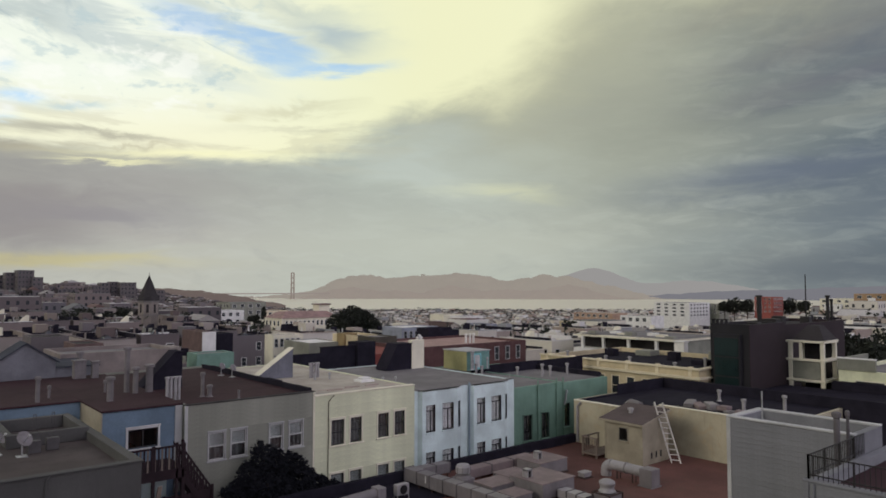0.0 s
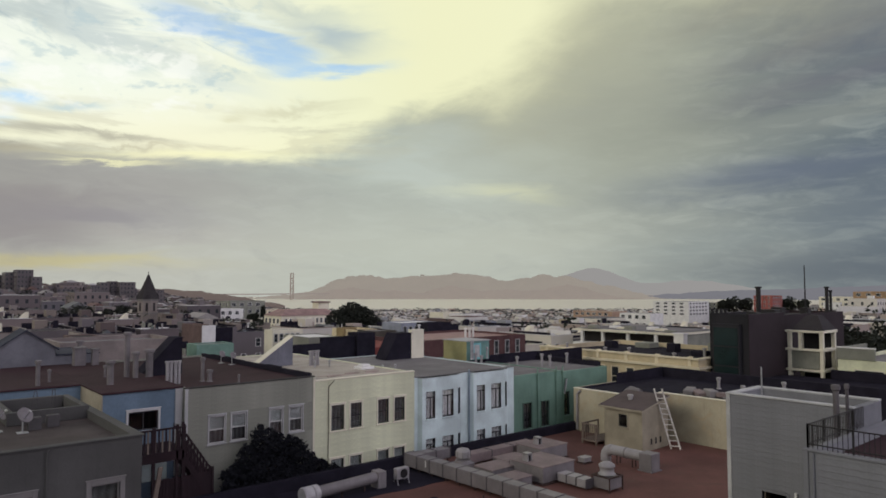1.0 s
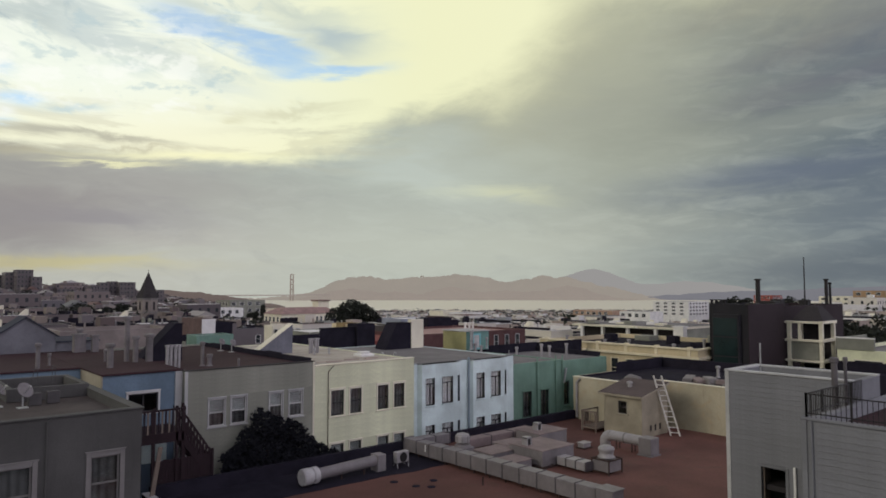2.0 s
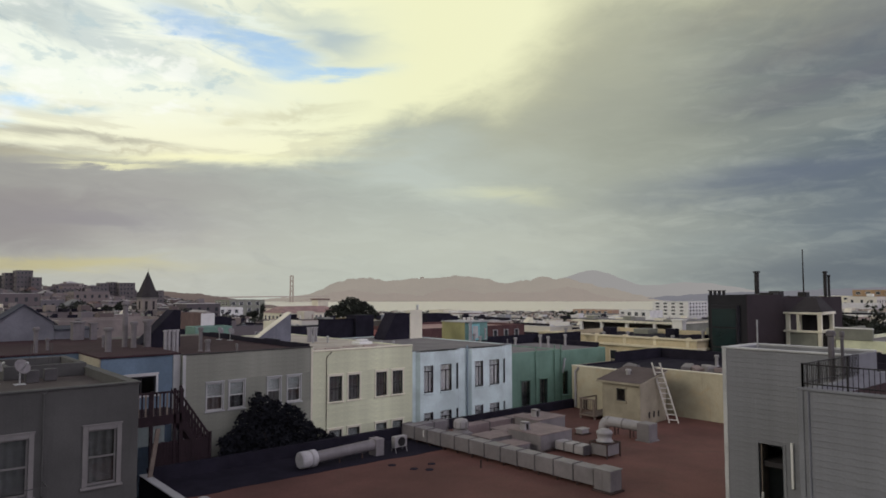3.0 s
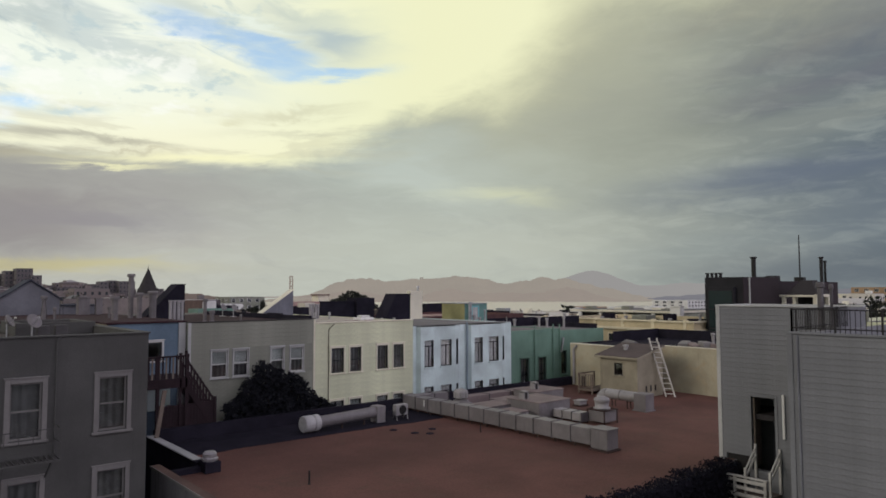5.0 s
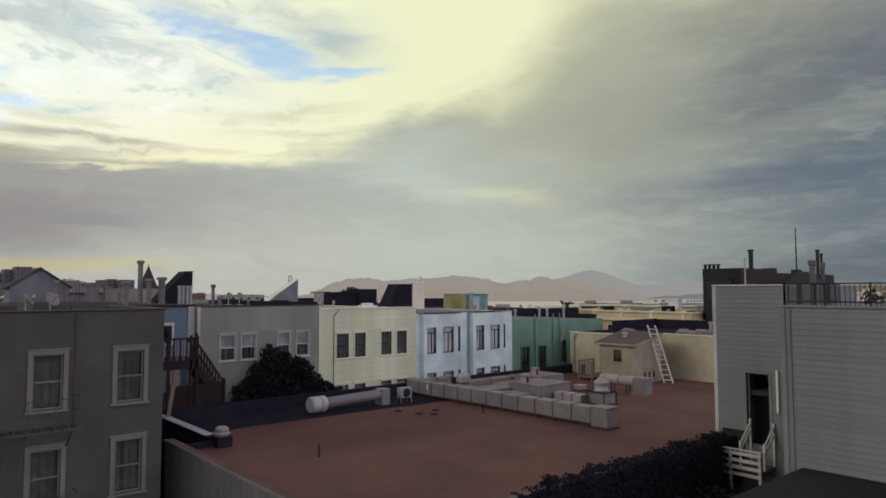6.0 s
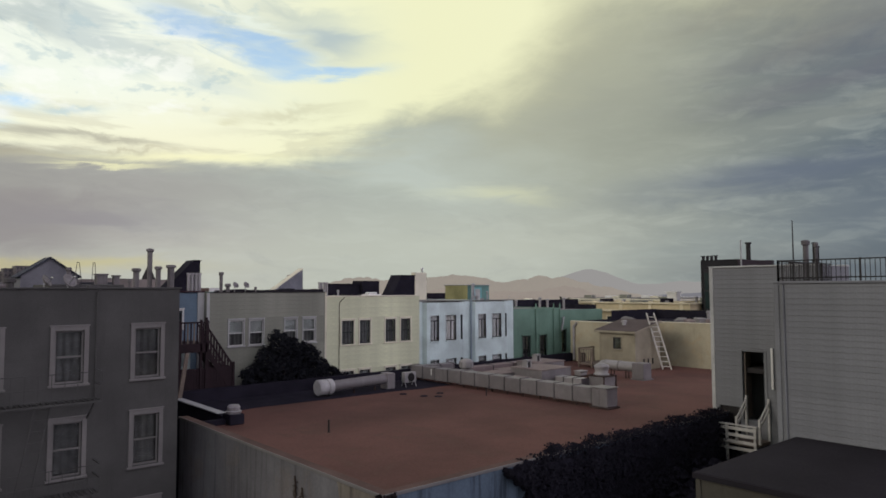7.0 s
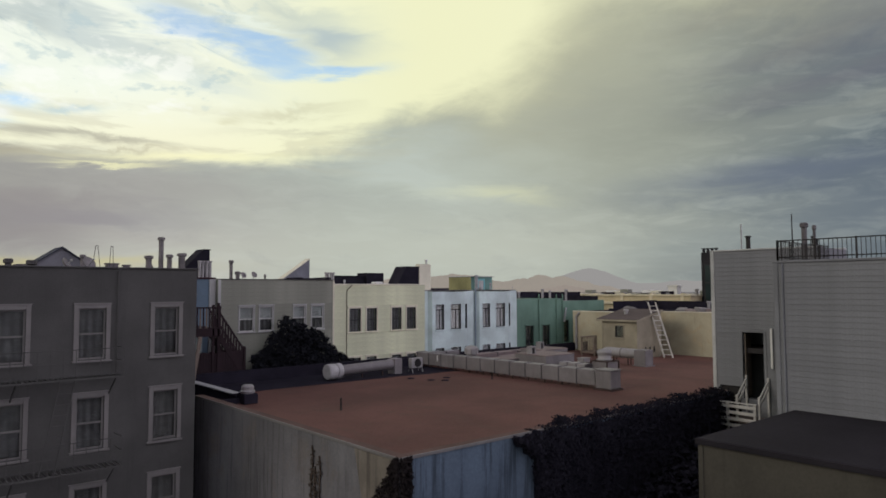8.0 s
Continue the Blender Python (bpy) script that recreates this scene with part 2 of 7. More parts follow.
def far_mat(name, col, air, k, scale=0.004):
    """Land kilometres off: the damp air's haze is put in as emission, share k."""
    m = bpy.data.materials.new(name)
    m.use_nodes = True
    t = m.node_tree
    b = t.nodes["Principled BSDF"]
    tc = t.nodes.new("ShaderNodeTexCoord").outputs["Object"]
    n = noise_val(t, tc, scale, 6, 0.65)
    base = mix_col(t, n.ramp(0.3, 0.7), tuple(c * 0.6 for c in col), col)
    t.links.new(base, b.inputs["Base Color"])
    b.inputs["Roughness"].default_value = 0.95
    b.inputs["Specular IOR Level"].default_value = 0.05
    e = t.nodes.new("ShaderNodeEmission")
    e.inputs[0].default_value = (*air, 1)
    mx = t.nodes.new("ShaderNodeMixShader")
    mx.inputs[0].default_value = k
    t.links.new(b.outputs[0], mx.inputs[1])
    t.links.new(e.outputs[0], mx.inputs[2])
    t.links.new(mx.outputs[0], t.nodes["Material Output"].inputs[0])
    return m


CREAM = mat("cream_paint", (0.70, 0.715, 0.50), streak=0.25, rnd=0.12, scale=0.4)
CREAM_TRIM = mat("cream_trim", (0.72, 0.68, 0.54), var=0.1)
PALE_BLUE = mat("pale_blue_stucco", (0.63, 0.74, 0.725), streak=0.25, scale=0.35)
GREY_SIDING = mat("grey_siding", (0.255, 0.258, 0.212), streak=0.2, rnd=0.12, scale=0.4)
GREEN_STUCCO = mat("green_stucco", (0.16, 0.265, 0.205), streak=0.35, scale=0.4)
SKY_BLUE = mat("sky_blue_paint", (0.135, 0.19, 0.245), streak=0.15, scale=0.4)
OLIVE = mat("olive_stucco", (0.078, 0.076, 0.072), streak=0.25, scale=0.35, grain=22, bump=0.5)
STONE_TRIM = mat("stone_trim", (0.185, 0.174, 0.166), var=0.15)
SLATE_SIDING = mat("slate_siding", (0.225, 0.228, 0.24), streak=0.2, rnd=0.2, scale=0.35)
WHITE_TRIM = mat("white_trim", (0.72, 0.71, 0.68), var=0.12)
GREY_TRIM = mat("grey_trim", (0.40, 0.40, 0.39), var=0.12)
BROWN_ROOF = mat("brown_roof_coating", (0.132, 0.060, 0.048), var=0.3, scale=0.18, grain=9, bump=0.5,
                 col2=(0.11, 0.06, 0.045), rough=0.9)
WALL_STAINED = mat("stained_plaster", (0.168, 0.163, 0.17), streak=0.75, scale=0.25, var=0.3, col2=(0.16, 0.14, 0.125), streak_at=0.5)
WALL_BLUE = mat("weathered_blue_plaster", (0.098, 0.132, 0.175), streak=0.95, scale=0.3, var=0.3, streak_at=0.46)
TAR = mat("tar_paper", (0.022, 0.020, 0.029), rough=0.9, grain=30, scale=1.0, spec=0.06)
RED_ROOF = mat("dark_red_roofing", (0.046, 0.025, 0.029), grain=20, scale=0.4, spec=0.1)
GREY_ROOF = mat("grey_roofing", (0.20, 0.19, 0.188), spec=0.1, scale=0.3, grain=18, col2=(0.14, 0.14, 0.14))
TAN_ROOF = mat("tan_roofing", (0.42, 0.38, 0.32), scale=0.3, grain=18, col2=(0.3, 0.26, 0.22))
DARK_ROOF = mat("charcoal_roofing", (0.045, 0.041, 0.042), scale=0.5, grain=26, spec=0.1)
DUCT = mat("painted_sheet_metal", (0.225, 0.208, 0.21), rough=0.55, metal=0.15, streak=0.4, rnd=0.35, scale=0.8, spec=0.4)
DUCT_SEAM = mat("grimy_duct_flange", (0.11, 0.10, 0.105), rough=0.6, scale=1.5)
DUCT_PALE = mat("pale_painted_metal", (0.33, 0.315, 0.315), rough=0.5, metal=0.1, streak=0.35, scale=0.9, spec=0.4)
DUCT_PINK = mat("weathered_pinkish_metal", (0.235, 0.185, 0.178), rough=0.7, metal=0.1, streak=0.3, scale=0.8)
GALV = mat("galvanised_steel", (0.42, 0.42, 0.42), rough=0.45, metal=0.7, scale=2.0, spec=0.5)
STEEL_DARK = mat("dark_iron", (0.03, 0.028, 0.028), rough=0.6, metal=0.4, scale=2.0)
RUST = mat("rusty_steel", (0.065, 0.043, 0.038), rough=0.8, metal=0.2, scale=2.0)
SHED_PAINT = mat("buff_shed_paint", (0.33, 0.295, 0.22), streak=0.2, scale=0.6)
SHED_ROOF = mat("shed_shingle", (0.095, 0.072, 0.068), grain=22)
BUFF_WALL = mat("buff_wall_paint", (0.42, 0.38, 0.275), streak=0.4, scale=0.35, col2=(0.42, 0.34, 0.22))
YELLOW = mat("warm_yellow_stucco", (0.58, 0.49, 0.32), streak=0.15, scale=0.3)
YELLOW_TRIM = mat("pale_yellow_trim", (0.72, 0.64, 0.46), var=0.12)
CHARCOAL = mat("charcoal_wall", (0.022, 0.021, 0.024), scale=0.3)
MAROON_WALL = mat("dark_maroon_wall", (0.030, 0.020, 0.023), scale=0.3)
REDWOOD = mat("dark_red_stain", (0.022, 0.011, 0.014), rough=0.8, scale=1.5, rnd=0.3)
WOOD = mat("weathered_wood", (0.20, 0.16, 0.13), scale=2.0, rnd=0.3)
WHITE_WOOD = mat("chipped_white_wood", (0.52, 0.50, 0.47), scale=2.0, rnd=0.2)
CURTAIN = mat("net_curtain_and_pane_fill", (0.15, 0.14, 0.14), scale=3.0, grain=30)
BLIND = mat("pale_blind", (0.52, 0.51, 0.49), scale=1.0)
SHEER = mat("white_sheer_cloth", (0.82, 0.83, 0.82), scale=2.0, var=0.1)
BLACK_FRAME = mat("black_window_frame", (0.03, 0.03, 0.032), rough=0.5)
OCHRE = mat("dull_ochre_stucco", (0.066, 0.060, 0.048), streak=0.3, scale=0.4)
ASPHALT = mat("asphalt_and_yards", (0.055, 0.055, 0.052), scale=0.02, grain=0.6, col2=(0.05, 0.065, 0.035))
BARK = mat("bark", (0.06, 0.045, 0.035), grain=16, bump=0.6)
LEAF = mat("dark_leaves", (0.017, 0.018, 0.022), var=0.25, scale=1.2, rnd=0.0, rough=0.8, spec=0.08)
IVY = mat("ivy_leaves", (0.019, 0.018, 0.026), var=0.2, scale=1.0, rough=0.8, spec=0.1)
FAR_LEAF = mat("far_foliage", (0.024, 0.028, 0.02), var=0.4, scale=0.3, grain=2)
GLASS = glass_mat("window_glass")
CLEAR_GLASS = glass_mat("clear_window_glass", (0.95, 0.96, 0.96))
TURQ = mat("turquoise_paint", (0.22, 0.50, 0.52), var=0.1)
OLIVE_YEL = mat("mustard_paint", (0.33, 0.31, 0.15), streak=0.2)
TEAL = mat("dull_teal_paint", (0.16, 0.29, 0.26), streak=0.2)
RED_WALL = mat("red_wall_paint", (0.20, 0.05, 0.042), streak=0.2)
CORAL = mat("dusty_red_paint", (0.105, 0.052, 0.05), streak=0.2)
SOLAR = mat("weathered_zinc", (0.17, 0.175, 0.205), rough=0.55, metal=0.3, streak=0.5, scale=1.0)
CITY = [(0.52, 0.48, 0.42), (0.66, 0.64, 0.60), (0.36, 0.29, 0.25), (0.28, 0.27, 0.28), (0.62, 0.57, 0.48), (0.62, 0.58, 0.52),
        (0.45, 0.38, 0.33), (0.48, 0.44, 0.38), (0.70, 0.68, 0.65), (0.74, 0.73, 0.71), (0.30, 0.31, 0.32), (0.40, 0.34, 0.30), (0.70, 0.66, 0.56), (0.72, 0.70, 0.68)]
CITY_WALL = mat("city_wall", (0.55, 0.5, 0.42), palette=CITY, streak=0.15, scale=0.2)
# brownish walls of the western streets, their cloud shade put into the colours
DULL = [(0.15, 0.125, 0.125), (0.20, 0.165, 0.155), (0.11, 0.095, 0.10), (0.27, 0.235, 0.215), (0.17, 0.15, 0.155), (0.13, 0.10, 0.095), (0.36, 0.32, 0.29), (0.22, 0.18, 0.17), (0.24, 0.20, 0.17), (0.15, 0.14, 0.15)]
CITY_SHADED = mat("shaded_brown_city_wall", (0.2, 0.17, 0.16), palette=DULL, streak=0.15, scale=0.2)
CITY_SHADED_FAR = mat("shaded_brown_city_far_wall", (0.2, 0.17, 0.16), palette=DULL, island=True, scale=0.05, grain=1.5)
CITY_FAR = mat("city_far_wall", (0.55, 0.5, 0.42), palette=CITY + [(0.74, 0.72, 0.66), (0.70, 0.66, 0.56), (0.66, 0.62, 0.55), (0.78, 0.77, 0.74), (0.56, 0.40, 0.32)], island=True, scale=0.05, grain=1.5)
CITY_ROOF = mat("city_roof", (0.2, 0.19, 0.18), palette=[(0.30, 0.28, 0.27), (0.035, 0.033, 0.034), (0.48, 0.46, 0.44), (0.30, 0.28, 0.26),
                (0.085, 0.055, 0.05), (0.10, 0.10, 0.10), (0.52, 0.50, 0.48)], scale=0.2, spec=0.1)
CITY_ROOF_FAR = mat("city_far_roof", (0.2, 0.19, 0.18), palette=[(0.34, 0.32, 0.30), (0.10, 0.095, 0.095), (0.52, 0.50, 0.48),
                    (0.15, 0.09, 0.08), (0.16, 0.16, 0.16)], island=True, scale=0.05, grain=1.5)
WIN_FAR = mat("far_window_glass", (0.035, 0.04, 0.045), rough=0.2, var=0.3, spec=0.5, bump=0)


def water_mat():
    m = bpy.data.materials.new("bay_water")
    m.use_nodes = True
    t = m.node_tree
    b = t.nodes["Principled BSDF"]
    # pale cream base: the sky's sheen on the water is put into its colour
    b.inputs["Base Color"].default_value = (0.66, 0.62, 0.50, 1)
    b.inputs["Roughness"].default_value = 0.2
    tc = t.nodes.new("ShaderNodeTexCoord").outputs["Object"]
    n = noise_val(t, tc, 0.06, 5, 0.7)
    n2 = noise_val(t, tc, 0.002, 4, 0.6)
    bp = t.nodes.new("ShaderNodeBump")
    bp.inputs["Strength"].default_value, bp.inputs["Distance"].default_value = 0.04, 1.0
    t.links.new((n + n2).s, bp.inputs["Height"])
    t.links.new(bp.outputs[0], b.inputs["Normal"])
    t.links.new((n2 * 0.16 + 0.38).s, b.inputs["Roughness"])
    return m


WATER = water_mat()
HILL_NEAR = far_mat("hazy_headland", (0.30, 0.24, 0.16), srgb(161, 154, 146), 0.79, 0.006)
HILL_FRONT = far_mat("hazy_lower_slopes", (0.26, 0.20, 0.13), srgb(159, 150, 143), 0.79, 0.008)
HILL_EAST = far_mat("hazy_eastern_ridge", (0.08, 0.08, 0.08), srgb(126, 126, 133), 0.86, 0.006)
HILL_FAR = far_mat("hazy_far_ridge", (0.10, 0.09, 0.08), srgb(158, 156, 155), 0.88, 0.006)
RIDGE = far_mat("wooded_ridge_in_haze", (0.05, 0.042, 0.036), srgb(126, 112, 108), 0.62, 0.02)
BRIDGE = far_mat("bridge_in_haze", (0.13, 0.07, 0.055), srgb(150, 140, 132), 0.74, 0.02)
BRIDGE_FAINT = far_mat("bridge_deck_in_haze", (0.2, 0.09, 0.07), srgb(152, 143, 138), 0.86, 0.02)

# ---------------------------------------------------------------- mesh helpers
class Mesh:
    """Collects boxes, tubes and prisms into one mesh."""

    def __init__(self):
        self.v, self.f = [], []

    def add(self, verts, faces):
        n = len(self.v)
        self.v += [tuple(p) for p in verts]
        self.f += [tuple(n + i for i in f) for f in faces]
        return self

    def hull(self, verts, faces):
        """Faces of a convex body, turned outwards."""
        P = [Vector(p) for p in verts]
        mid = sum(P, Vector()) / len(P)
        out_faces = []
        for f in faces:
            nrm = Vector()
            for i in range(len(f)):
                a, b = P[f[i]] - P[f[0]], P[f[(i + 1) % len(f)]] - P[f[0]]
                nrm += a.cross(b)
            c = sum((P[i] for i in f), Vector()) / len(f)
            out_faces.append(tuple(f) if nrm.dot(c - mid) > 0 else tuple(reversed(f)))
        return self.add(verts, out_faces)

    def box(self, x0, x1, y0, y1, z0, z1, m=None, c=0.0):
        x0, x1, y0, y1, z0, z1 = min(x0, x1), max(x0, x1), min(y0, y1), max(y0, y1), min(z0, z1), max(z0, z1)
        if c <= 0:
            v = [(x, y, z) for x in (x0, x1) for y in (y0, y1) for z in (z0, z1)]
            f = [(0, 1, 3, 2), (4, 6, 7, 5), (0, 4, 5, 1), (2, 3, 7, 6), (0, 2, 6, 4), (1, 5, 7, 3)]
            if m:
                v = [m @ Vector(p) for p in v]
                return self.hull(v, f)
            return self.add(v, f)
        lo, hi = (x0, y0, z0), (x1, y1, z1)
        c = min(c, (x1 - x0) * 0.45, (y1 - y0) * 0.45, (z1 - z0) * 0.45)
        v, at = [], {}
        for s in ((a, b, d) for a in (0, 1) for b in (0, 1) for d in (0, 1)):
            for full in range(3):
                p = [(hi if s[i] else lo)[i] + (0 if i == full else (-c if s[i] else c)) for i in range(3)]
                at[s, full] = len(v)
                v.append(m @ Vector(p) if m else Vector(p))
        f = []
        for ax in range(3):
            o = [i for i in range(3) if i != ax]
            for side in (0, 1):
                ring = []
                for a, b in ((0, 0), (1, 0), (1, 1), (0, 1)):
                    s = [0, 0, 0]
                    s[ax], s[o[0]], s[o[1]] = side, a, b
                    ring.append(at[tuple(s), ax])
                f.append(tuple(ring))
            for a, b in ((0, 0), (1, 0), (1, 1), (0, 1)):
                s0, s1 = [0, 0, 0], [0, 0, 0]
                for s in (s0, s1):
                    s[o[0]], s[o[1]] = a, b
                s1[ax] = 1
                s0, s1 = tuple(s0), tuple(s1)
                f.append((at[s0, o[0]], at[s1, o[0]], at[s1, o[1]], at[s0, o[1]]))
        for s in ((a, b, d) for a in (0, 1) for b in (0, 1) for d in (0, 1)):
            f.append((at[s, 0], at[s, 1], at[s, 2]))
        return self.hull(v, f)

    def tube(self, p0, p1, r0, r1=None, n=10):
        p0, p1 = Vector(p0), Vector(p1)
        r1 = r0 if r1 is None else r1
        q = (p1 - p0).to_track_quat("Z", "Y")
        v = []
        for p, r in ((p0, r0), (p1, r1)):
            v += [p + q @ Vector((r * math.cos(2 * math.pi * i / n), r * math.sin(2 * math.pi * i / n), 0)) for i in range(n)]
        f = [(i, (i + 1) % n, n + (i + 1) % n, n + i) for i in range(n)] + [tuple(reversed(range(n))), tuple(range(n, 2 * n))]
        return self.add(v, f)

    def lathe(self, base, prof, n=16, axis=(0, 0, 1)):
        """Turned body: prof holds (height, radius) along axis."""
        base, q = Vector(base), Vector(axis).to_track_quat("Z", "Y")
        v, f = [], []
        for h, r in prof:
            v += [base + q @ Vector((r * math.cos(2 * math.pi * i / n), r * math.sin(2 * math.pi * i / n), h)) for i in range(n)]
        for k in range(len(prof) - 1):
            f += [(k * n + i, k * n + (i + 1) % n, (k + 1) * n + (i + 1) % n, (k + 1) * n + i) for i in range(n)]
        f += [tuple(reversed(range(n))), tuple(range((len(prof) - 1) * n, len(prof) * n))]
        return self.add(v, f)

    def prism(self, outline, d0, d1, m):
        """Convex outline in (u, v), swept along w from d0 to d1, placed by m."""
        n = len(outline)
        v = [m @ Vector((u, w, d)) for d in (d0, d1) for u, w in outline]
        f = [tuple(range(n)), tuple(range(n, 2 * n))] + [(i, (i + 1) % n, n + (i + 1) % n, n + i) for i in range(n)]
        return self.hull(v, f)

    def data(self, name, base=(0, 0, 0), smooth=False):
        me = bpy.data.meshes.new(name)
        b = Vector(base)
        me.from_pydata([Vector(p) - b for p in self.v], [], self.f)
        if smooth:
            me.shade_smooth()
        me.update()
        return me


def base_of(ob):
    p = Vector()
    while ob:
        p += ob.location
        ob = ob.parent
    return p


def part(name, mesh, material, parent, label="", smooth=False, kind=""):
    """One mesh object under a thing or a part; the mesh is given in world places."""
    me = mesh.data(name, base_of(parent), smooth)
    me.materials.append(material)
    ob = new(name, me)
    ob.parent = parent
    return tagged(ob, label=label, kind=kind)


def thing(name, base, label, category, group="", kind=""):
    ob = new(name)
    ob.location = base
    ob.empty_display_size = 0.3
    return tagged(ob, label, category, group, kind)


def solid(name, mesh, material, base, label, category, group="", kind="", smooth=False):
    """A thing of one mesh."""
    me = mesh.data(name, base, smooth)
    me.materials.append(material)
    ob = new(name, me)
    ob.location = base
    return tagged(ob, label, category, group, kind)


def face(side, x, y, z=0.0):
    """Matrix from (across, up, outwards) of a wall that looks to the given side to the world."""
    u, w = {"-y": ((1, 0, 0), (0, -1, 0)), "-x": ((0, -1, 0), (-1, 0, 0)),
            "+x": ((0, 1, 0), (1, 0, 0)), "+y": ((-1, 0, 0), (0, 1, 0))}[side]
    m = Matrix.Identity(4)
    for i in range(3):
        m[i][0], m[i][1], m[i][2], m[i][3] = u[i], (0, 0, 1)[i], w[i], (x, y, z)[i]
    return m


def wall(mesh, m, u0, u1, v0, v1, holes=(), thick=0.25):
    """A wall slab in one piece with openings through it; its outer face lies at w = 0."""
    us = sorted({u0, u1, *(u for h in holes for u in h[:2] if u0 < u < u1)})
    vs = sorted({v0, v1, *(v for h in holes for v in h[2:] if v0 < v < v1)})
    nu, nv = len(us) - 1, len(vs) - 1
    full = {(i, j) for i in range(nu) for j in range(nv)
            if not any(h[0] < (us[i] + us[i + 1]) / 2 < h[1] and h[2] < (vs[j] + vs[j + 1]) / 2 < h[3] for h in holes)}
    at, verts, faces = {}, [], []

    def corner(i, j, k):
        if (i, j, k) not in at:
            at[i, j, k] = len(verts)
            verts.append(m @ Vector((us[i], vs[j], -thick * k)))
        return at[i, j, k]

    for i, j in sorted(full):
        faces.append((corner(i, j, 0), corner(i + 1, j, 0), corner(i + 1, j + 1, 0), corner(i, j + 1, 0)))
        faces.append((corner(i, j, 1), corner(i, j + 1, 1), corner(i + 1, j + 1, 1), corner(i + 1, j, 1)))
        for (di, dj), (a, b) in {(-1, 0): ((i, j + 1), (i, j)), (1, 0): ((i + 1, j), (i + 1, j + 1)), (0, -1): ((i, j), (i + 1, j)), (0, 1): ((i + 1, j + 1), (i, j + 1))}.items():
            if (i + di, j + dj) not in full:
                faces.append((corner(*a, 1), corner(*b, 1), corner(*b, 0), corner(*a, 0)))
    mesh.add(verts, faces)


def shell(mesh, x0, x1, y0, y1, z0, z1, th=0.3):
    """Four walls in one piece, open above and below."""
    ring = [(x0, y0), (x1, y0), (x1, y1), (x0, y1)]
    inner = [(x0 + th, y0 + th), (x1 - th, y0 + th), (x1 - th, y1 - th), (x0 + th, y1 - th)]
    v = [(x, y, z) for z in (z0, z1) for x, y in ring + inner]
    f = []
    for i in range(4):
        j = (i + 1) % 4
        f += [(i, j, 8 + j, 8 + i), (4 + j, 4 + i, 12 + i, 12 + j), (8 + i, 8 + j, 12 + j, 12 + i), (j, i, 4 + i, 4 + j)]
    mesh.add(v, f)


BOARDS = {}


def boards(parent, m, u0, u1, v0, v1, high, material, holes=(), out_by=0.0):
    """Lapped boards, course by course, cut at the openings; each is a piece of its own."""
    v = v0
    while v < v1 - 0.02:
        top = min(v + high, v1)
        spans, low = [], u0
        for h in sorted(h for h in holes if h[2] < top - 0.03 and h[3] > v + 0.03):
            if h[0] > low + 0.02:
                spans.append((low, h[0]))
            low = max(low, h[1])
        if low < u1 - 0.02:
            spans.append((low, u1))
        for a, b in spans:
            key = (round(b - a, 3), round(top - v, 3), material.name)
            if key not in BOARDS:
                me = Mesh().prism([(0, 0.0), (0.0, key[1] - 0.004), (0.006, key[1] - 0.004), (0.019, 0.010), (0.016, 0.0)], 0, key[0],
                                  Matrix(((0, 0, 1, 0), (0, 1, 0, 0), (1, 0, 0, 0), (0, 0, 0, 1)))).data("board")
                me.materials.append(material)
                BOARDS[key] = me
            ob = new("board", BOARDS[key])
            ob.parent = parent
            ob.matrix_basis = Matrix.Translation(-base_of(parent)) @ m @ Matrix.Translation((a, v, out_by))
        v = top


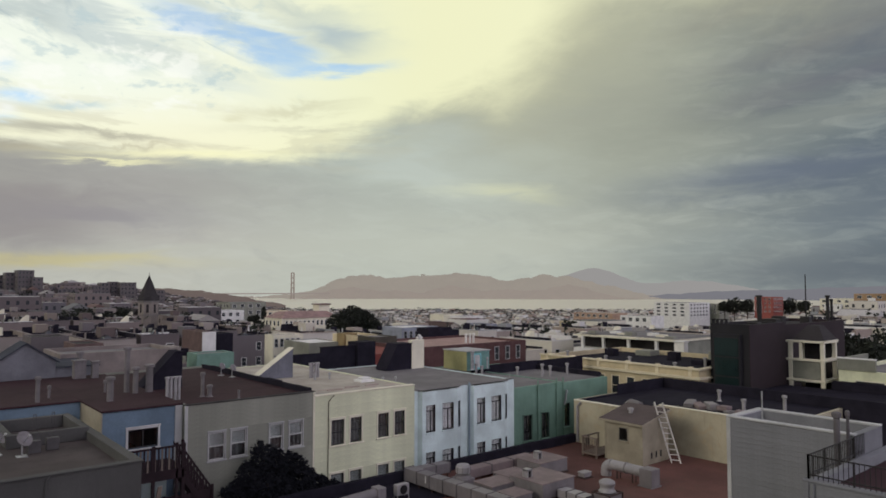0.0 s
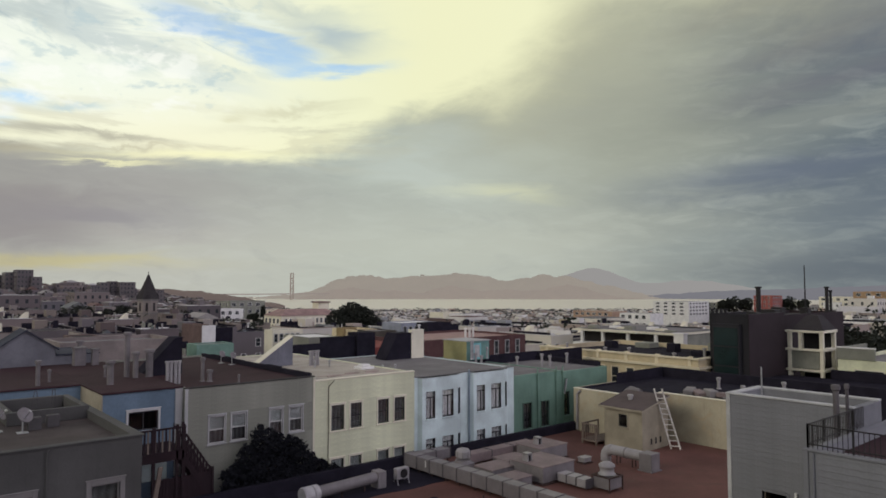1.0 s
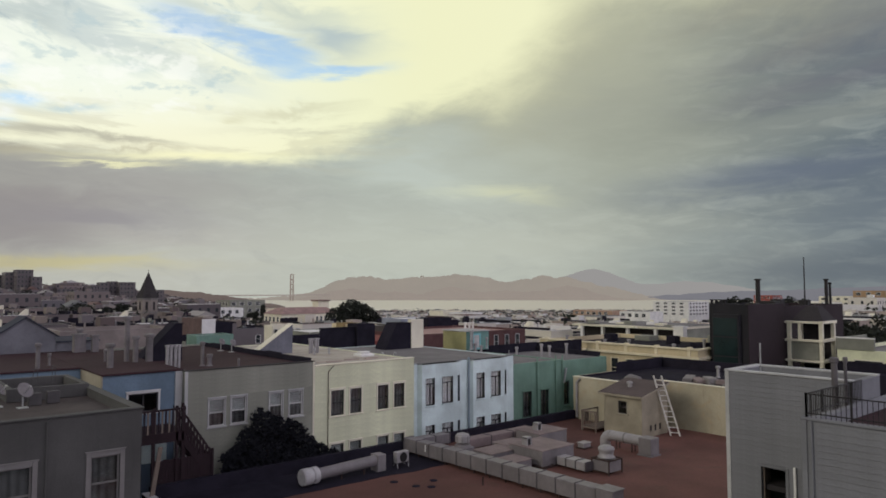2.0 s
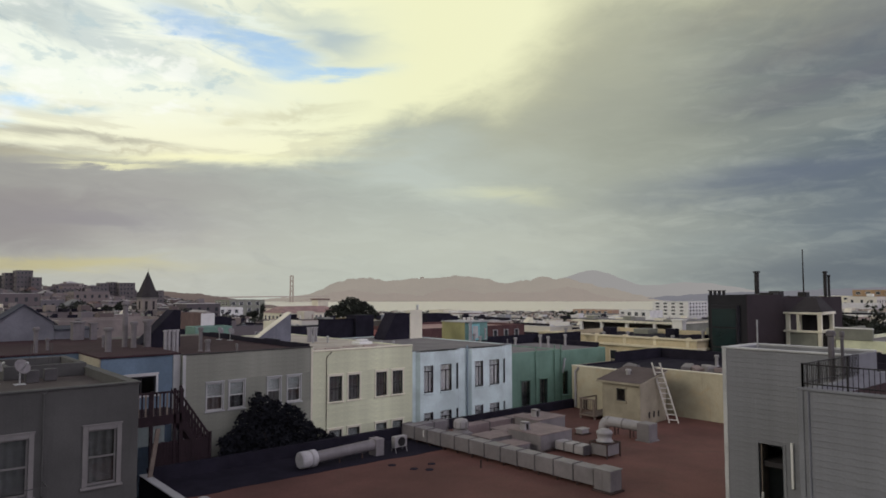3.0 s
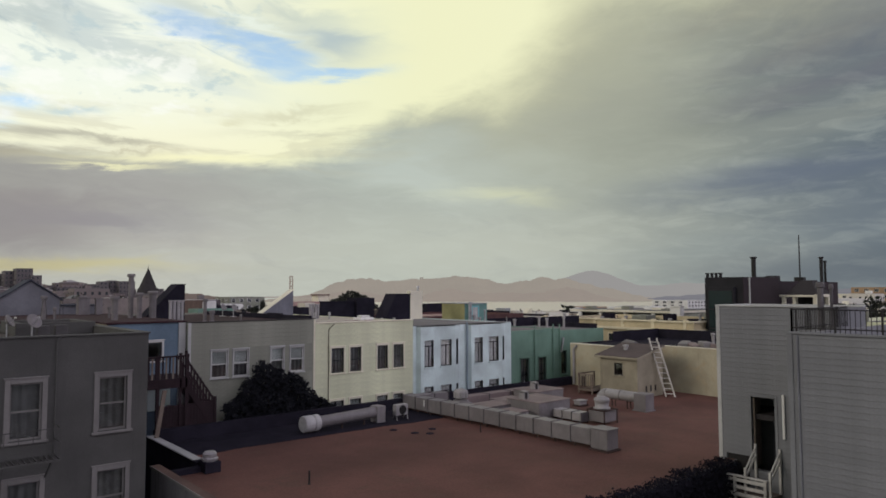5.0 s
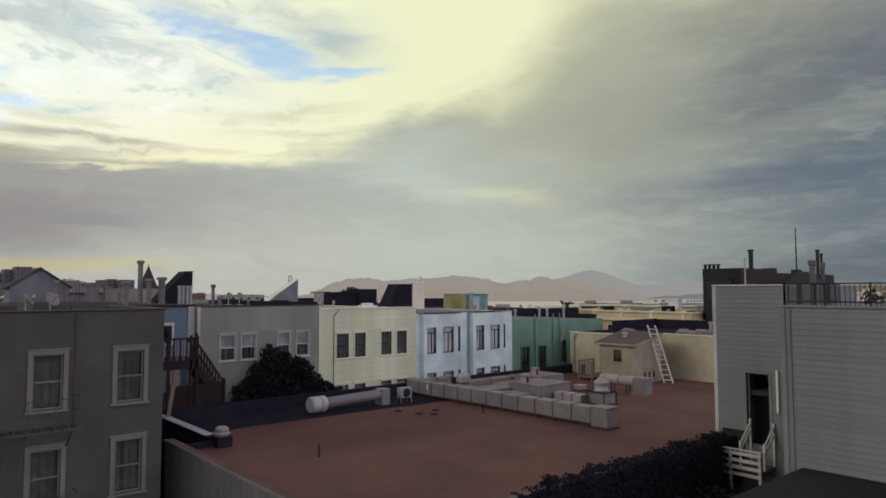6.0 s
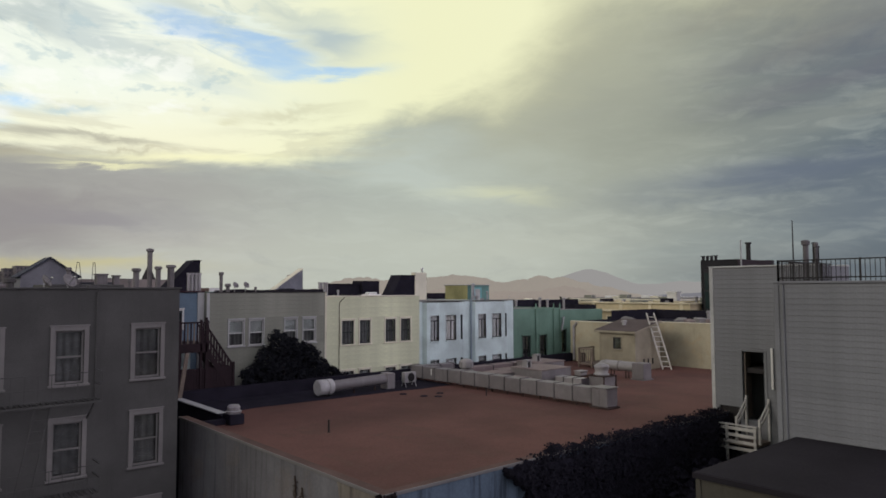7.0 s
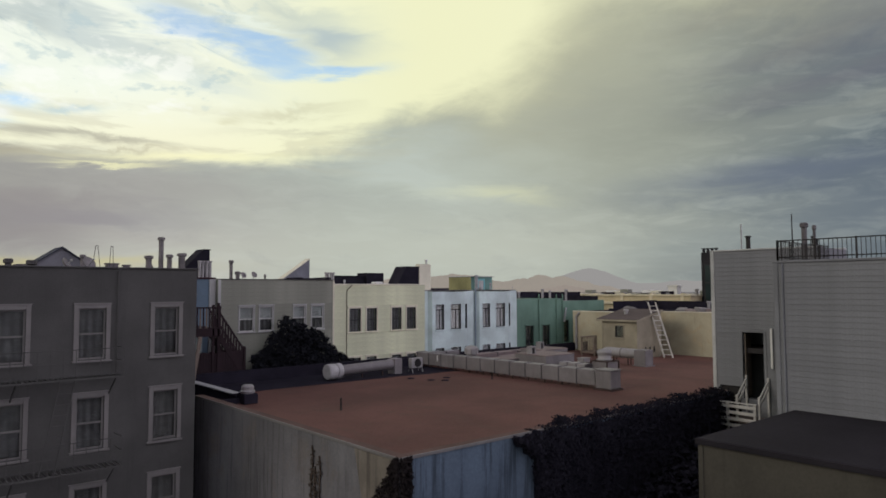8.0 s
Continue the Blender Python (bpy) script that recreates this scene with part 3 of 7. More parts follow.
def window(parent, m, u0, u1, v0, v1, style="hung", trim=0.11, trim_mat=None, frame_mat=None, dress=None, sill=True, glass=None,
           deep=0.09, label=""):
    """A window in an opening: casing, sashes, panes, sill and what hangs behind the glass. u, v bound the opening."""
    trim_mat, frame_mat, glass = trim_mat or WHITE_TRIM, frame_mat or WHITE_TRIM, glass or GLASS
    casing = Mesh()
    if trim > 0:
        for a, b, c, d in ((u0 - trim, u0, v0 - trim * 0.2, v1 + trim), (u1, u1 + trim, v0 - trim * 0.2, v1 + trim),
                           (u0, u1, v1, v1 + trim)):
            casing.box(a, b, c, d, -0.02, 0.05, m, 0.008)
        casing.box(u0 - trim - 0.03, u1 + trim + 0.03, v1 + trim, v1 + trim + 0.05, -0.02, 0.075, m, 0.008)
    else:
        casing.box(u0, u1, v1 - 0.02, v1 + 0.01, -0.1, 0.006, m)
    w = part("window", casing, trim_mat, parent, label)
    if sill:
        part("sill", Mesh().box(u0 - trim - 0.05, u1 + trim + 0.05, v0 - trim * 0.2 - 0.08, v0 - trim * 0.2, -0.1, 0.10, m, 0.012), trim_mat, w)
    s, g = 0.055, -deep
    sash = Mesh()
    for a, b, c, d in ((u0, u0 + s, v0, v1), (u1 - s, u1, v0, v1), (u0 + s, u1 - s, v0, v0 + s), (u0 + s, u1 - s, v1 - s, v1)):
        sash.box(a, b, c, d, g - 0.04, g + 0.03, m)
    mid = (v0 + v1) / 2
    panes = []
    if style == "hung":
        sash.box(u0 + s, u1 - s, mid - 0.03, mid + 0.03, g - 0.03, g + 0.035, m)
        panes = [(u0 + s, u1 - s, v0 + s, mid - 0.03, g), (u0 + s, u1 - s, mid + 0.03, v1 - s, g + 0.012)]
    elif style == "tee":      # transom over a pair of casements
        tr = v1 - (v1 - v0) * 0.22
        um = (u0 + u1) / 2
        sash.box(u0 + s, u1 - s, tr - 0.03, tr + 0.03, g - 0.03, g + 0.03, m)
        sash.box(um - 0.03, um + 0.03, v0 + s, tr - 0.03, g - 0.03, g + 0.03, m)
        panes = [(u0 + s, u1 - s, tr + 0.03, v1 - s, g), (u0 + s, um - 0.03, v0 + s, tr - 0.03, g), (um + 0.03, u1 - s, v0 + s, tr - 0.03, g)]
    elif style == "cross":
        um = (u0 + u1) / 2
        sash.box(um - 0.025, um + 0.025, v0 + s, v1 - s, g - 0.03, g + 0.03, m)
        panes = [(u0 + s, um - 0.025, v0 + s, v1 - s, g), (um + 0.025, u1 - s, v0 + s, v1 - s, g)]
    else:
        panes = [(u0 + s, u1 - s, v0 + s, v1 - s, g)]
    part("sash", sash, frame_mat, w)
    for a, b, c, d, e in panes:
        ob = part("pane", Mesh().box(a, b, c, d, e - 0.008, e, m), glass, w)
        ob.visible_shadow = False
    if dress in ("blind", "both"):
        part("blind", Mesh().box(u0 + s, u1 - s, mid - 0.05, v1 - s, g - 0.10, g - 0.085, m), BLIND, w, "pale roller blind half drawn")
    # on the grey, cream and green houses the cloth replaces reflections the panes lack
    if dress in ("curtain", "sheer", "both"):
        folds, n, c = [], 18, Mesh()
        for i in range(n + 1):
            u = u0 + s + (u1 - u0 - 2 * s) * i / n
            folds.append((u, g - 0.16 + 0.025 * math.sin(i * 2.1) * (1 if i % 2 else -1)))
        for (a, wa), (b, wb) in zip(folds, folds[1:]):
            p = [m @ Vector(q) for q in ((a, v0 + s, wa), (b, v0 + s, wb), (b, v1 - s, wb), (a, v1 - s, wa))]
            p += [m @ Vector(q) for q in ((a, v0 + s, wa - 0.006), (b, v0 + s, wb - 0.006), (b, v1 - s, wb - 0.006), (a, v1 - s, wa - 0.006))]
            c.hull(p, [(0, 1, 2, 3), (4, 5, 6, 7), (0, 1, 5, 4), (2, 3, 7, 6), (0, 3, 7, 4), (1, 2, 6, 5)])
        part("curtain", c, SHEER if dress == "sheer" else CURTAIN, w, "pale sheer curtain" if dress == "sheer" else "grey net cloth: curtain and stand-in for pane reflections")
    return w


def smooth_step(a, b, x):
    t = min(1, max(0, (x - a) / (b - a)))
    return t * t * (3 - 2 * t)


def ground_z(x, y):
    """The hill: level round the yards, falling to the bay between the two shoulders."""
    s, r = 0.648 * x + 0.761 * y, math.hypot(x, y)
    bearing = math.degrees(math.atan2(x, y))
    fall = -53 * smooth_step(75, 800, s) * smooth_step(12, 30, bearing) * (1 - 0.75 * smooth_step(61, 71, bearing) * (1 - smooth_step(800, 1500, s)))
    rise = 10 * smooth_step(200, 800, r) * (1 - smooth_step(8, 24, bearing)) * (1 if y > 0 else 0)
    land = fall + rise
    shore = smooth_step(1930 + 60 * math.sin(bearing * 0.5), 2060, s) * smooth_step(15, 26, bearing)
    return land * (1 - shore) - 60 * shore

# ---------------------------------------------------------------- ground, water, far land
def make_ground():
    v, f, rows = [], [], []
    rs = [0, 15, 30, 45, 60, 75, 90, 110, 140, 170, 200, 240, 290, 340, 400, 470, 550, 640, 740, 850, 1000, 1150, 1300, 1500, 1700, 1850,
          1920, 1980, 2040, 2100, 2300, 2800, 3500, 4300, 4900]
    n = 120
    for r in rs:
        rows.append(len(v))
        for i in range(n):
            a = 2 * math.pi * i / n
            x, y = r * math.sin(a), r * math.cos(a)
            v.append((x, y, ground_z(x, y)))
    for k in range(len(rs) - 1):
        for i in range(n):
            j = (i + 1) % n
            f.append((rows[k] + i, rows[k + 1] + i, rows[k + 1] + j, rows[k] + j))
    me = Mesh().add(v, [tuple(reversed(q)) for q in f]).data("ground", smooth=True)
    me.materials.append(ASPHALT)
    tagged(new("ground", me), "dark asphalt and yards sloping down to the bay", "ground", kind="structure")


make_ground()
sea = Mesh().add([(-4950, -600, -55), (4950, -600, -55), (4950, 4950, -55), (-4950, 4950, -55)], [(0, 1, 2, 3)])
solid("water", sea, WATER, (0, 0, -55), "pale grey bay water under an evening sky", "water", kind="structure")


def bearing_place(a, d, z=0.0):
    """Place at a bearing (degrees right of the bay's middle) and distance."""
    b = radians(a + HEADING)
    return Vector((d * math.sin(b), d * math.cos(b), z))


def ridge(name, material, label, near, far, a0, a1, bumps, seed, rough=8.0, base=-56.0):
    """A range of hills between two distances, its crest a sum of rounded summits."""
    n, k = 420, 20
    v, f = [], []
    for i in range(n + 1):
        a = a0 + (a1 - a0) * i / n
        h = sum(t * math.exp(-((a - c) / (w * (1 if a < c else w2))) ** 2) for c, w, w2, t in bumps)
        for j in range(k + 1):
            q = j / k
            d = near + (far - near) * q
            p = bearing_place(a, d)
            rise = math.sin(min(1, q * 1.15) * math.pi / 2) ** 1.3
            bump = noise.noise(Vector((a * 0.9, q * 3, seed))) * rough * rise + noise.noise(Vector((a * 3.1, q * 9, seed + 5))) * rough * 0.35 * rise
            bump -= abs(noise.noise(Vector((a * 1.7 + q * 1.2, q * 1.5, seed + 9)))) * rough * 2.2 * rise * (1.15 - q)
            v.append((p.x, p.y, base + (h + bump) * rise))
    for i in range(n):
        for j in range(k):
            c = i * (k + 1) + j
            f.append((c, c + k + 1, c + k + 2, c + 1))
    me = Mesh().add(v, f).data(name, smooth=True)
    me.materials.append(material)
    return tagged(new(name, me), label, "hills", kind="structure")


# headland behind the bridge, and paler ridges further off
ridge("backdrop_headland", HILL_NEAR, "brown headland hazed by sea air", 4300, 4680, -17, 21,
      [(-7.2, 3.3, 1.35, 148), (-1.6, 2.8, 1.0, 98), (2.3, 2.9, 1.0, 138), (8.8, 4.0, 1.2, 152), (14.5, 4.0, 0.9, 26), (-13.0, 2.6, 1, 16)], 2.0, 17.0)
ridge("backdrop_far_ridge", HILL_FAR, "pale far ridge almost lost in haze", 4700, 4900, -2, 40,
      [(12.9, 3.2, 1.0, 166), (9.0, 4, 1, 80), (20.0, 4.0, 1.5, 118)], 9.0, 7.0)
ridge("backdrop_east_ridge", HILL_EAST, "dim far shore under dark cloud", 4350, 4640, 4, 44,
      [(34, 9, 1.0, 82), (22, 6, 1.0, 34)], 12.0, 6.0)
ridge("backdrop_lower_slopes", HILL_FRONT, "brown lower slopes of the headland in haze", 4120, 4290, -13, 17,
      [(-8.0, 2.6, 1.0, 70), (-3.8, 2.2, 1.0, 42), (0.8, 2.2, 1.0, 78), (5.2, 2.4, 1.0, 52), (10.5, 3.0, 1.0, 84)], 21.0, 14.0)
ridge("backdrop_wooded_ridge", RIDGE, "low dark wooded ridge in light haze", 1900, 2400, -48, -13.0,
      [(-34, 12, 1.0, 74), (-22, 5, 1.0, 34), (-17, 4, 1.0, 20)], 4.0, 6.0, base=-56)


def bridge_tower(a, d, high, wide, name, group):
    p = bearing_place(a, d, -55)
    across = Vector((math.cos(radians(a + HEADING)), -math.sin(radians(a + HEADING)), 0))
    t = thing(name, p, "hazy red suspension bridge tower standing in the bay", "bridge tower", group)
    rot = Matrix.Translation(p) @ Matrix.Rotation(-radians(a + HEADING), 4, "Z")
    for s in (-1, 1):
        leg = Mesh()
        for k in range(5):
            z0, z1 = high * k / 5, high * (k + 1) / 5
            w = wide * (0.50 - 0.03 * k)
            leg.box(s * wide * 0.36 - w / 2, s * wide * 0.36 + w / 2, -w / 2, w / 2, z0, z1, rot)
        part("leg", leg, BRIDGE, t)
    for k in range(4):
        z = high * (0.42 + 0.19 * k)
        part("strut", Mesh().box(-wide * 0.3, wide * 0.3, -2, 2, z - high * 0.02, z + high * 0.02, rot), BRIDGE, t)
    return p


P_S = bearing_place(-12.47, 4050)
P_N = bearing_place(-1.68, 4760)
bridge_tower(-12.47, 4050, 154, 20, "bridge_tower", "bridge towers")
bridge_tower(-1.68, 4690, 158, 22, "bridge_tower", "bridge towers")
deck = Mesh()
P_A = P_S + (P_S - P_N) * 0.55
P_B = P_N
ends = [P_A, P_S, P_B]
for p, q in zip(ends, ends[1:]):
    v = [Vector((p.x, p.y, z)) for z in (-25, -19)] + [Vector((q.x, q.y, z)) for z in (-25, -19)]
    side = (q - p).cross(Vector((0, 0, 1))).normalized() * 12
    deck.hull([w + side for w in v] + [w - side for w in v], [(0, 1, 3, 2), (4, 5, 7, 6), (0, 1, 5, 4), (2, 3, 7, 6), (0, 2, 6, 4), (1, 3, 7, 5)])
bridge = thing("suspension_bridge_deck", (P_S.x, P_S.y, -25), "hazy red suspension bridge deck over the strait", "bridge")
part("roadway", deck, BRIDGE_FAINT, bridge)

# ---------------------------------------------------------------- near buildings
def coping(parent, x0, x1, y0, y1, z, material, over=0.05, high=0.07):
    part("coping", Mesh().box(x0 - over, x1 + over, y0 - over, y1 + over, z, z + high, None, 0.015), material, parent)


def flat_house(name, label, x0, x1, y0, y1, z0, z1, wall_mat, roof_mat, holes=None, lip=0.35, cope=None, thick=0.25, category="house",
               floors=True, sides="-y -x +x +y", roof_label=""):
    """Box house with parapet walls, a sunk flat roof and openings cut through its walls. Returns the thing and its faces."""
    holes = holes or {}
    t = thing(name, ((x0 + x1) / 2, (y0 + y1) / 2, z0), label, category)
    faces = {"-y": (face("-y", x0, y0, 0), x1 - x0), "-x": (face("-x", x0, y1, 0), y1 - y0),
             "+x": (face("+x", x1, y0, 0), y1 - y0), "+y": (face("+y", x1, y1, 0), x1 - x0)}
    for side in sides.split():
        m, wide = faces[side]
        me = Mesh()
        inset = thick if side in ("-x", "+x") else 0
        wall(me, m, inset, wide - inset, z0, z1, holes.get(side, ()), thick)
        part("wall", me, wall_mat, t)
    part("roof", Mesh().box(x0 + thick, x1 - thick, y0 + thick, y1 - thick, z1 - lip - 0.25, z1 - lip), roof_mat, t, roof_label)
    if floors:
        z = z1 - lip - 3.3
        while z > z0 + 1:
            part("floor_slab", Mesh().box(x0 + thick, x1 - thick, y0 + thick, y1 - thick, z - 0.2, z), DARK_ROOF, t)
            z -= 3.1
    if cope:
        c = Mesh()
        for a, b, d, e in ((x0 - 0.05, x1 + 0.05, y0 - 0.05, y0 + thick + 0.03), (x0 - 0.05, x1 + 0.05, y1 - thick - 0.03, y1 + 0.05),
                           (x0 - 0.05, x0 + thick + 0.03, y0 + thick + 0.03, y1 - thick - 0.03), (x1 - thick - 0.03, x1 + 0.05, y0 + thick + 0.03, y1 - thick - 0.03)):
            c.box(a, b, d, e, z1, z1 + 0.07, None, 0.015)
        part("coping", c, cope, t)
    return t, faces


def pipe_vent(x, y, z, high, r, material=GALV, cap=True, label="galvanised roof vent pipe with a cap", group="roof vents", flare=False):
    t = thing("vent_pipe", (x, y, z), label, "vent pipe", group)
    part("pipe", Mesh().lathe((x, y, z), [(0, r * 1.7), (0.05, r * 1.2), (0.12, r), (high, r)], 12), material, t, smooth=False)
    if cap:
        part("cap", Mesh().lathe((x, y, z + high - 0.02), [(0, r * 1.05), (0.03, r * 1.5), (0.16, r * 1.5), (0.2, r * 1.1)], 12), material, t)
    return t


WORN_ROOF = mat("worn_brown_roofing", (0.085, 0.072, 0.068), scale=0.35, grain=16, col2=(0.06, 0.05, 0.047), spec=0.1)
# --- olive stucco apartment house with stone-coloured window casings
LX1, LY0, LZ = 7.70, 24.83, 10.62
L_HOLES = []
for z0, z1 in ((7.42, 9.20), (4.30, 6.10), (1.2, 2.98)):
    for u0, u1 in ((6.13, 7.02), (3.57, 4.46), (1.0, 1.98), (-1.7, -0.8), (-4.4, -3.5)):
        L_HOLES.append((u0 + 9.0, u1 + 9.0, z0, z1))
olive, of = flat_house("apartment_house", "olive grey stucco apartment house with stone-coloured window casings", -9.0, LX1, LY0, 36.0, 0, LZ,
                       OLIVE, WORN_ROOF, {"-y": L_HOLES}, lip=0.30, thick=0.28, roof_label="worn brownish grey flat roof")
for i, (u0, u1, z0, z1) in enumerate(L_HOLES):
    window(olive, of["-y"][0], u0, u1, z0, z1, "hung", trim=0.15, trim_mat=STONE_TRIM, frame_mat=STONE_TRIM, dress="curtain" if i % 5 < 3 else None, deep=0.12)
part("coping", Mesh().box(-9.05, LX1 + 0.06, LY0 - 0.06, LY0 + 0.3, LZ, LZ + 0.06, None, 0.015), OLIVE, olive)
part("coping", Mesh().box(LX1 - 0.3, LX1 + 0.06, LY0 + 0.3, 36.0, LZ, LZ + 0.06, None, 0.015), OLIVE, olive)
# balcony ledge of the fire escape under the upper windows
led = thing("fire_escape", (2.0, LY0 - 0.5, 3.9), "olive painted iron fire escape on the stucco wall", "fire escape")
for zl in (6.88, 3.80):
    grid = Mesh()
    grid.box(-2.0, 4.85, LY0 - 0.95, LY0 - 0.90, zl - 0.06, zl, None)
    grid.box(-2.0, 4.85, LY0 - 0.06, LY0 - 0.01, zl - 0.06, zl, None)
    for k in range(46):
        grid.box(-2.0 + k * 0.152, -1.97 + k * 0.152, LY0 - 0.90, LY0 - 0.06, zl - 0.045, zl - 0.015, None)
    part("landing", grid, OLIVE, led)
    rails = Mesh()
    for h in (0.5, 0.95):
        rails.box(-2.0, 4.85, LY0 - 0.94, LY0 - 0.915, zl + h, zl + h + 0.03, None)
        rails.box(4.82, 4.85, LY0 - 0.91, LY0 - 0.03, zl + h, zl + h + 0.03, None)
    for k in range(19):
        rails.box(-2.0 + k * 0.38, -1.98 + k * 0.38, LY0 - 0.94, LY0 - 0.92, zl, zl + 0.95, None)
    part("railing", rails, OLIVE, led)
    for x in (-1.2, 1.6, 4.6):
        part("bracket", Mesh().tube((x, LY0 - 0.02, zl - 0.7), (x, LY0 - 0.9, zl - 0.06), 0.03, n=6), OLIVE, led)
lad = Mesh()
for s in (0, 0.45):
    lad.tube((2.35 + s, LY0 - 0.75, 3.8), (3.0 + s, LY0 - 0.35, 6.85), 0.025, n=6)
for k in range(9):
    q = (k + 0.5) / 9
    lad.tube((2.35 + 0.65 * q, LY0 - 0.75 + 0.4 * q, 3.8 + 3.05 * q), (2.8 + 0.65 * q, LY0 - 0.75 + 0.4 * q, 3.8 + 3.05 * q), 0.018, n=5)
part("ladder", lad, OLIVE, led)
solid("downpipe", Mesh().tube((4.82, LY0 - 0.08, 6.9), (4.82, LY0 - 0.08, 10.5), 0.03, n=8).tube((4.82, LY0 - 0.08, 10.5), (4.95, LY0 - 0.02, 10.62), 0.03, n=8),
      OLIVE, (4.82, LY0 - 0.05, 6.9), "thin olive painted pipe on the stucco wall", "pipe")
# raised light-well walls and roof clutter
well = thing("light_well", (5.6, 31.5, LZ - 0.3), "low stucco walls round a light well in the roof", "light well")
for a, b, c, d in ((4.6, 7.5, 31.2, 31.45), (4.6, 4.85, 31.45, 35.0), (7.25, 7.5, 31.45, 35.0), (4.85, 7.25, 34.75, 35.0)):
    part("curb_wall", Mesh().box(a, b, c, d, LZ - 0.3, LZ + 0.22, None, 0.02), OLIVE, well)


VENT_GREY = mat("grimy_vent_paint", (0.075, 0.070, 0.070), rough=0.7, streak=0.3, scale=1.5)


def dish(x, y, z, r, aim, label="grey satellite dish on a bent steel foot"):
    t = thing("satellite_dish", (x, y, z), label, "satellite dish", "satellite dishes")
    part("mast", Mesh().tube((x, y, z), (x, y, z + 0.55), 0.03, n=8).box(x - 0.18, x + 0.18, y - 0.18, y + 0.18, z, z + 0.03), GALV, t)
    ax = Vector((math.sin(radians(aim)), math.cos(radians(aim)), 0.6)).normalized()
    b = Vector((x, y, z + 0.6))
    part("reflector", Mesh().lathe(b, [(0, r * 0.15), (0.02, r * 0.45), (0.06, r * 0.75), (0.13, r), (0.15, r), (0.09, r * 0.7), (0.05, r * 0.4)], 20, ax), DUCT, t, smooth=True)
    part("arm", Mesh().tube(b + Vector((0, 0, -r * 0.5)), b + ax * r * 1.3, 0.018, n=6), GALV, t)
    part("feed_horn", Mesh().tube(b + ax * r * 1.2, b + ax * r * 1.45, 0.045, n=8), GALV, t)


dish(4.9, 29.6, LZ - 0.3, 0.30, 150)
dish(4.2, 30.4, LZ - 0.3, 0.26, 120)
for x, y, dx in ((5.35, 30.0, 0.30), (6.0, 30.2, 0.16)):
    ae = thing("wire_aerial", (x, y, LZ - 0.3), "bent wire aerial on a roof block", "aerial", "wire aerials")
    part("block", Mesh().box(x - 0.22, x + 0.22, y - 0.15, y + 0.15, LZ - 0.3, LZ + 0.16, None, 0.02), VENT_GREY, ae)
    for sgn in (-1, 1):
        part("wire", Mesh().tube((x + sgn * dx / 2, y, LZ + 0.16), (x + 0.04 * sgn, y, LZ + 1.12), 0.013, n=5), VENT_GREY, ae)
    part("cross_wire", Mesh().tube((x - 0.05, y, LZ + 1.12), (x + 0.05, y, LZ + 1.12), 0.014, n=5), VENT_GREY, ae)
for x, y, h, r in ((1.6, 30.5, 0.3, 0.10), (2.3, 31.0, 0.35, 0.12), (3.0, 30.2, 0.28, 0.14)):
    pipe_vent(x, y, LZ - 0.3, h + 0.3, r, VENT_GREY, label="short grey roof vent with a cap")

# --- broad one-storey-lower building with the brown roof
RZ = 4.88
brown = thing("flat_roofed_hall", (26, 23, 0), "low hall with a wide rust-brown coated flat roof", "building")
part("roof", Mesh().box(8.92, 44.35, 13.28, 27.0, RZ - 0.3, RZ), BROWN_ROOF, brown, "rust-brown coated flat roof")
part("roof", Mesh().box(10.75, 44.35, 27.0, 33.4, RZ - 0.3, RZ), BROWN_ROOF, brown, "rust-brown coated flat roof")
part("roof_upstand", Mesh().hull([Vector(p) for p in ((8.92, 13.28, RZ), (9.5, 13.28, RZ), (8.92, 27.0, RZ), (9.5, 27.0, RZ), (8.92, 13.28, 5.37), (8.92, 27.0, 5.37))], [(0, 1, 4), (2, 3, 5), (0, 1, 3, 2), (0, 2, 5, 4), (1, 3, 5, 4)]), BROWN_ROOF, brown)
part("roof_upstand", Mesh().hull([Vector(p) for p in ((9.0, 13.28, RZ), (9.0, 13.9, RZ), (26.5, 13.28, RZ), (26.5, 13.9, RZ), (9.0, 13.28, 5.37), (26.5, 13.28, 5.37))], [(0, 1, 4), (2, 3, 5), (0, 1, 3, 2), (0, 2, 5, 4), (1, 3, 5, 4)]), BROWN_ROOF, brown)
# black roof strip with the rear parapet's shadow put into it
dark_edge, tv, tf = Mesh(), [], []
for k in range(25):
    x = 10.76 + k * 0.62
    y = 30.0 - 0.035 * (x - 12) + 0.35 * noise.noise(Vector((x * 0.45, 3.0, 0)))
    tv += [(x, y, RZ + 0.001), (x, y, RZ + 0.012), (x, 33.39, RZ + 0.012)]
    if k:
        a, b = 3 * k - 3, 3 * k
        tf += [(a, b, b + 1, a + 1), (a + 1, b + 1, b + 2, a + 2)]
dark_edge.add(tv, tf)
part("tar_strip", dark_edge, TAR, brown, "black strip along the rear parapet, its shadow painted in")
part("wall", Mesh().box(8.62, 8.92, 12.98, 27.15, 0, 5.38), WALL_STAINED, brown, "grey plaster stained by rain")
part("wall", Mesh().box(8.92, 26.55, 12.98, 13.28, 0, 5.38), WALL_BLUE, brown, "weathered bluish plaster")
part("wall", Mesh().box(8.92, 10.6, 27.0, 27.3, 0, 5.1), TAR, brown)
part("wall", Mesh().box(10.45, 10.75, 27.3, 33.7, 0, 5.22), TAR, brown, "black tarred parapet wall")
part("wall", Mesh().box(10.75, 41.8, 33.4, 33.7, 0, 5.50), TAR, brown, "black tarred parapet wall")
part("wall", Mesh().box(44.35, 44.6, 13.7, 33.4, 0, 4.8), WALL_STAINED, brown)
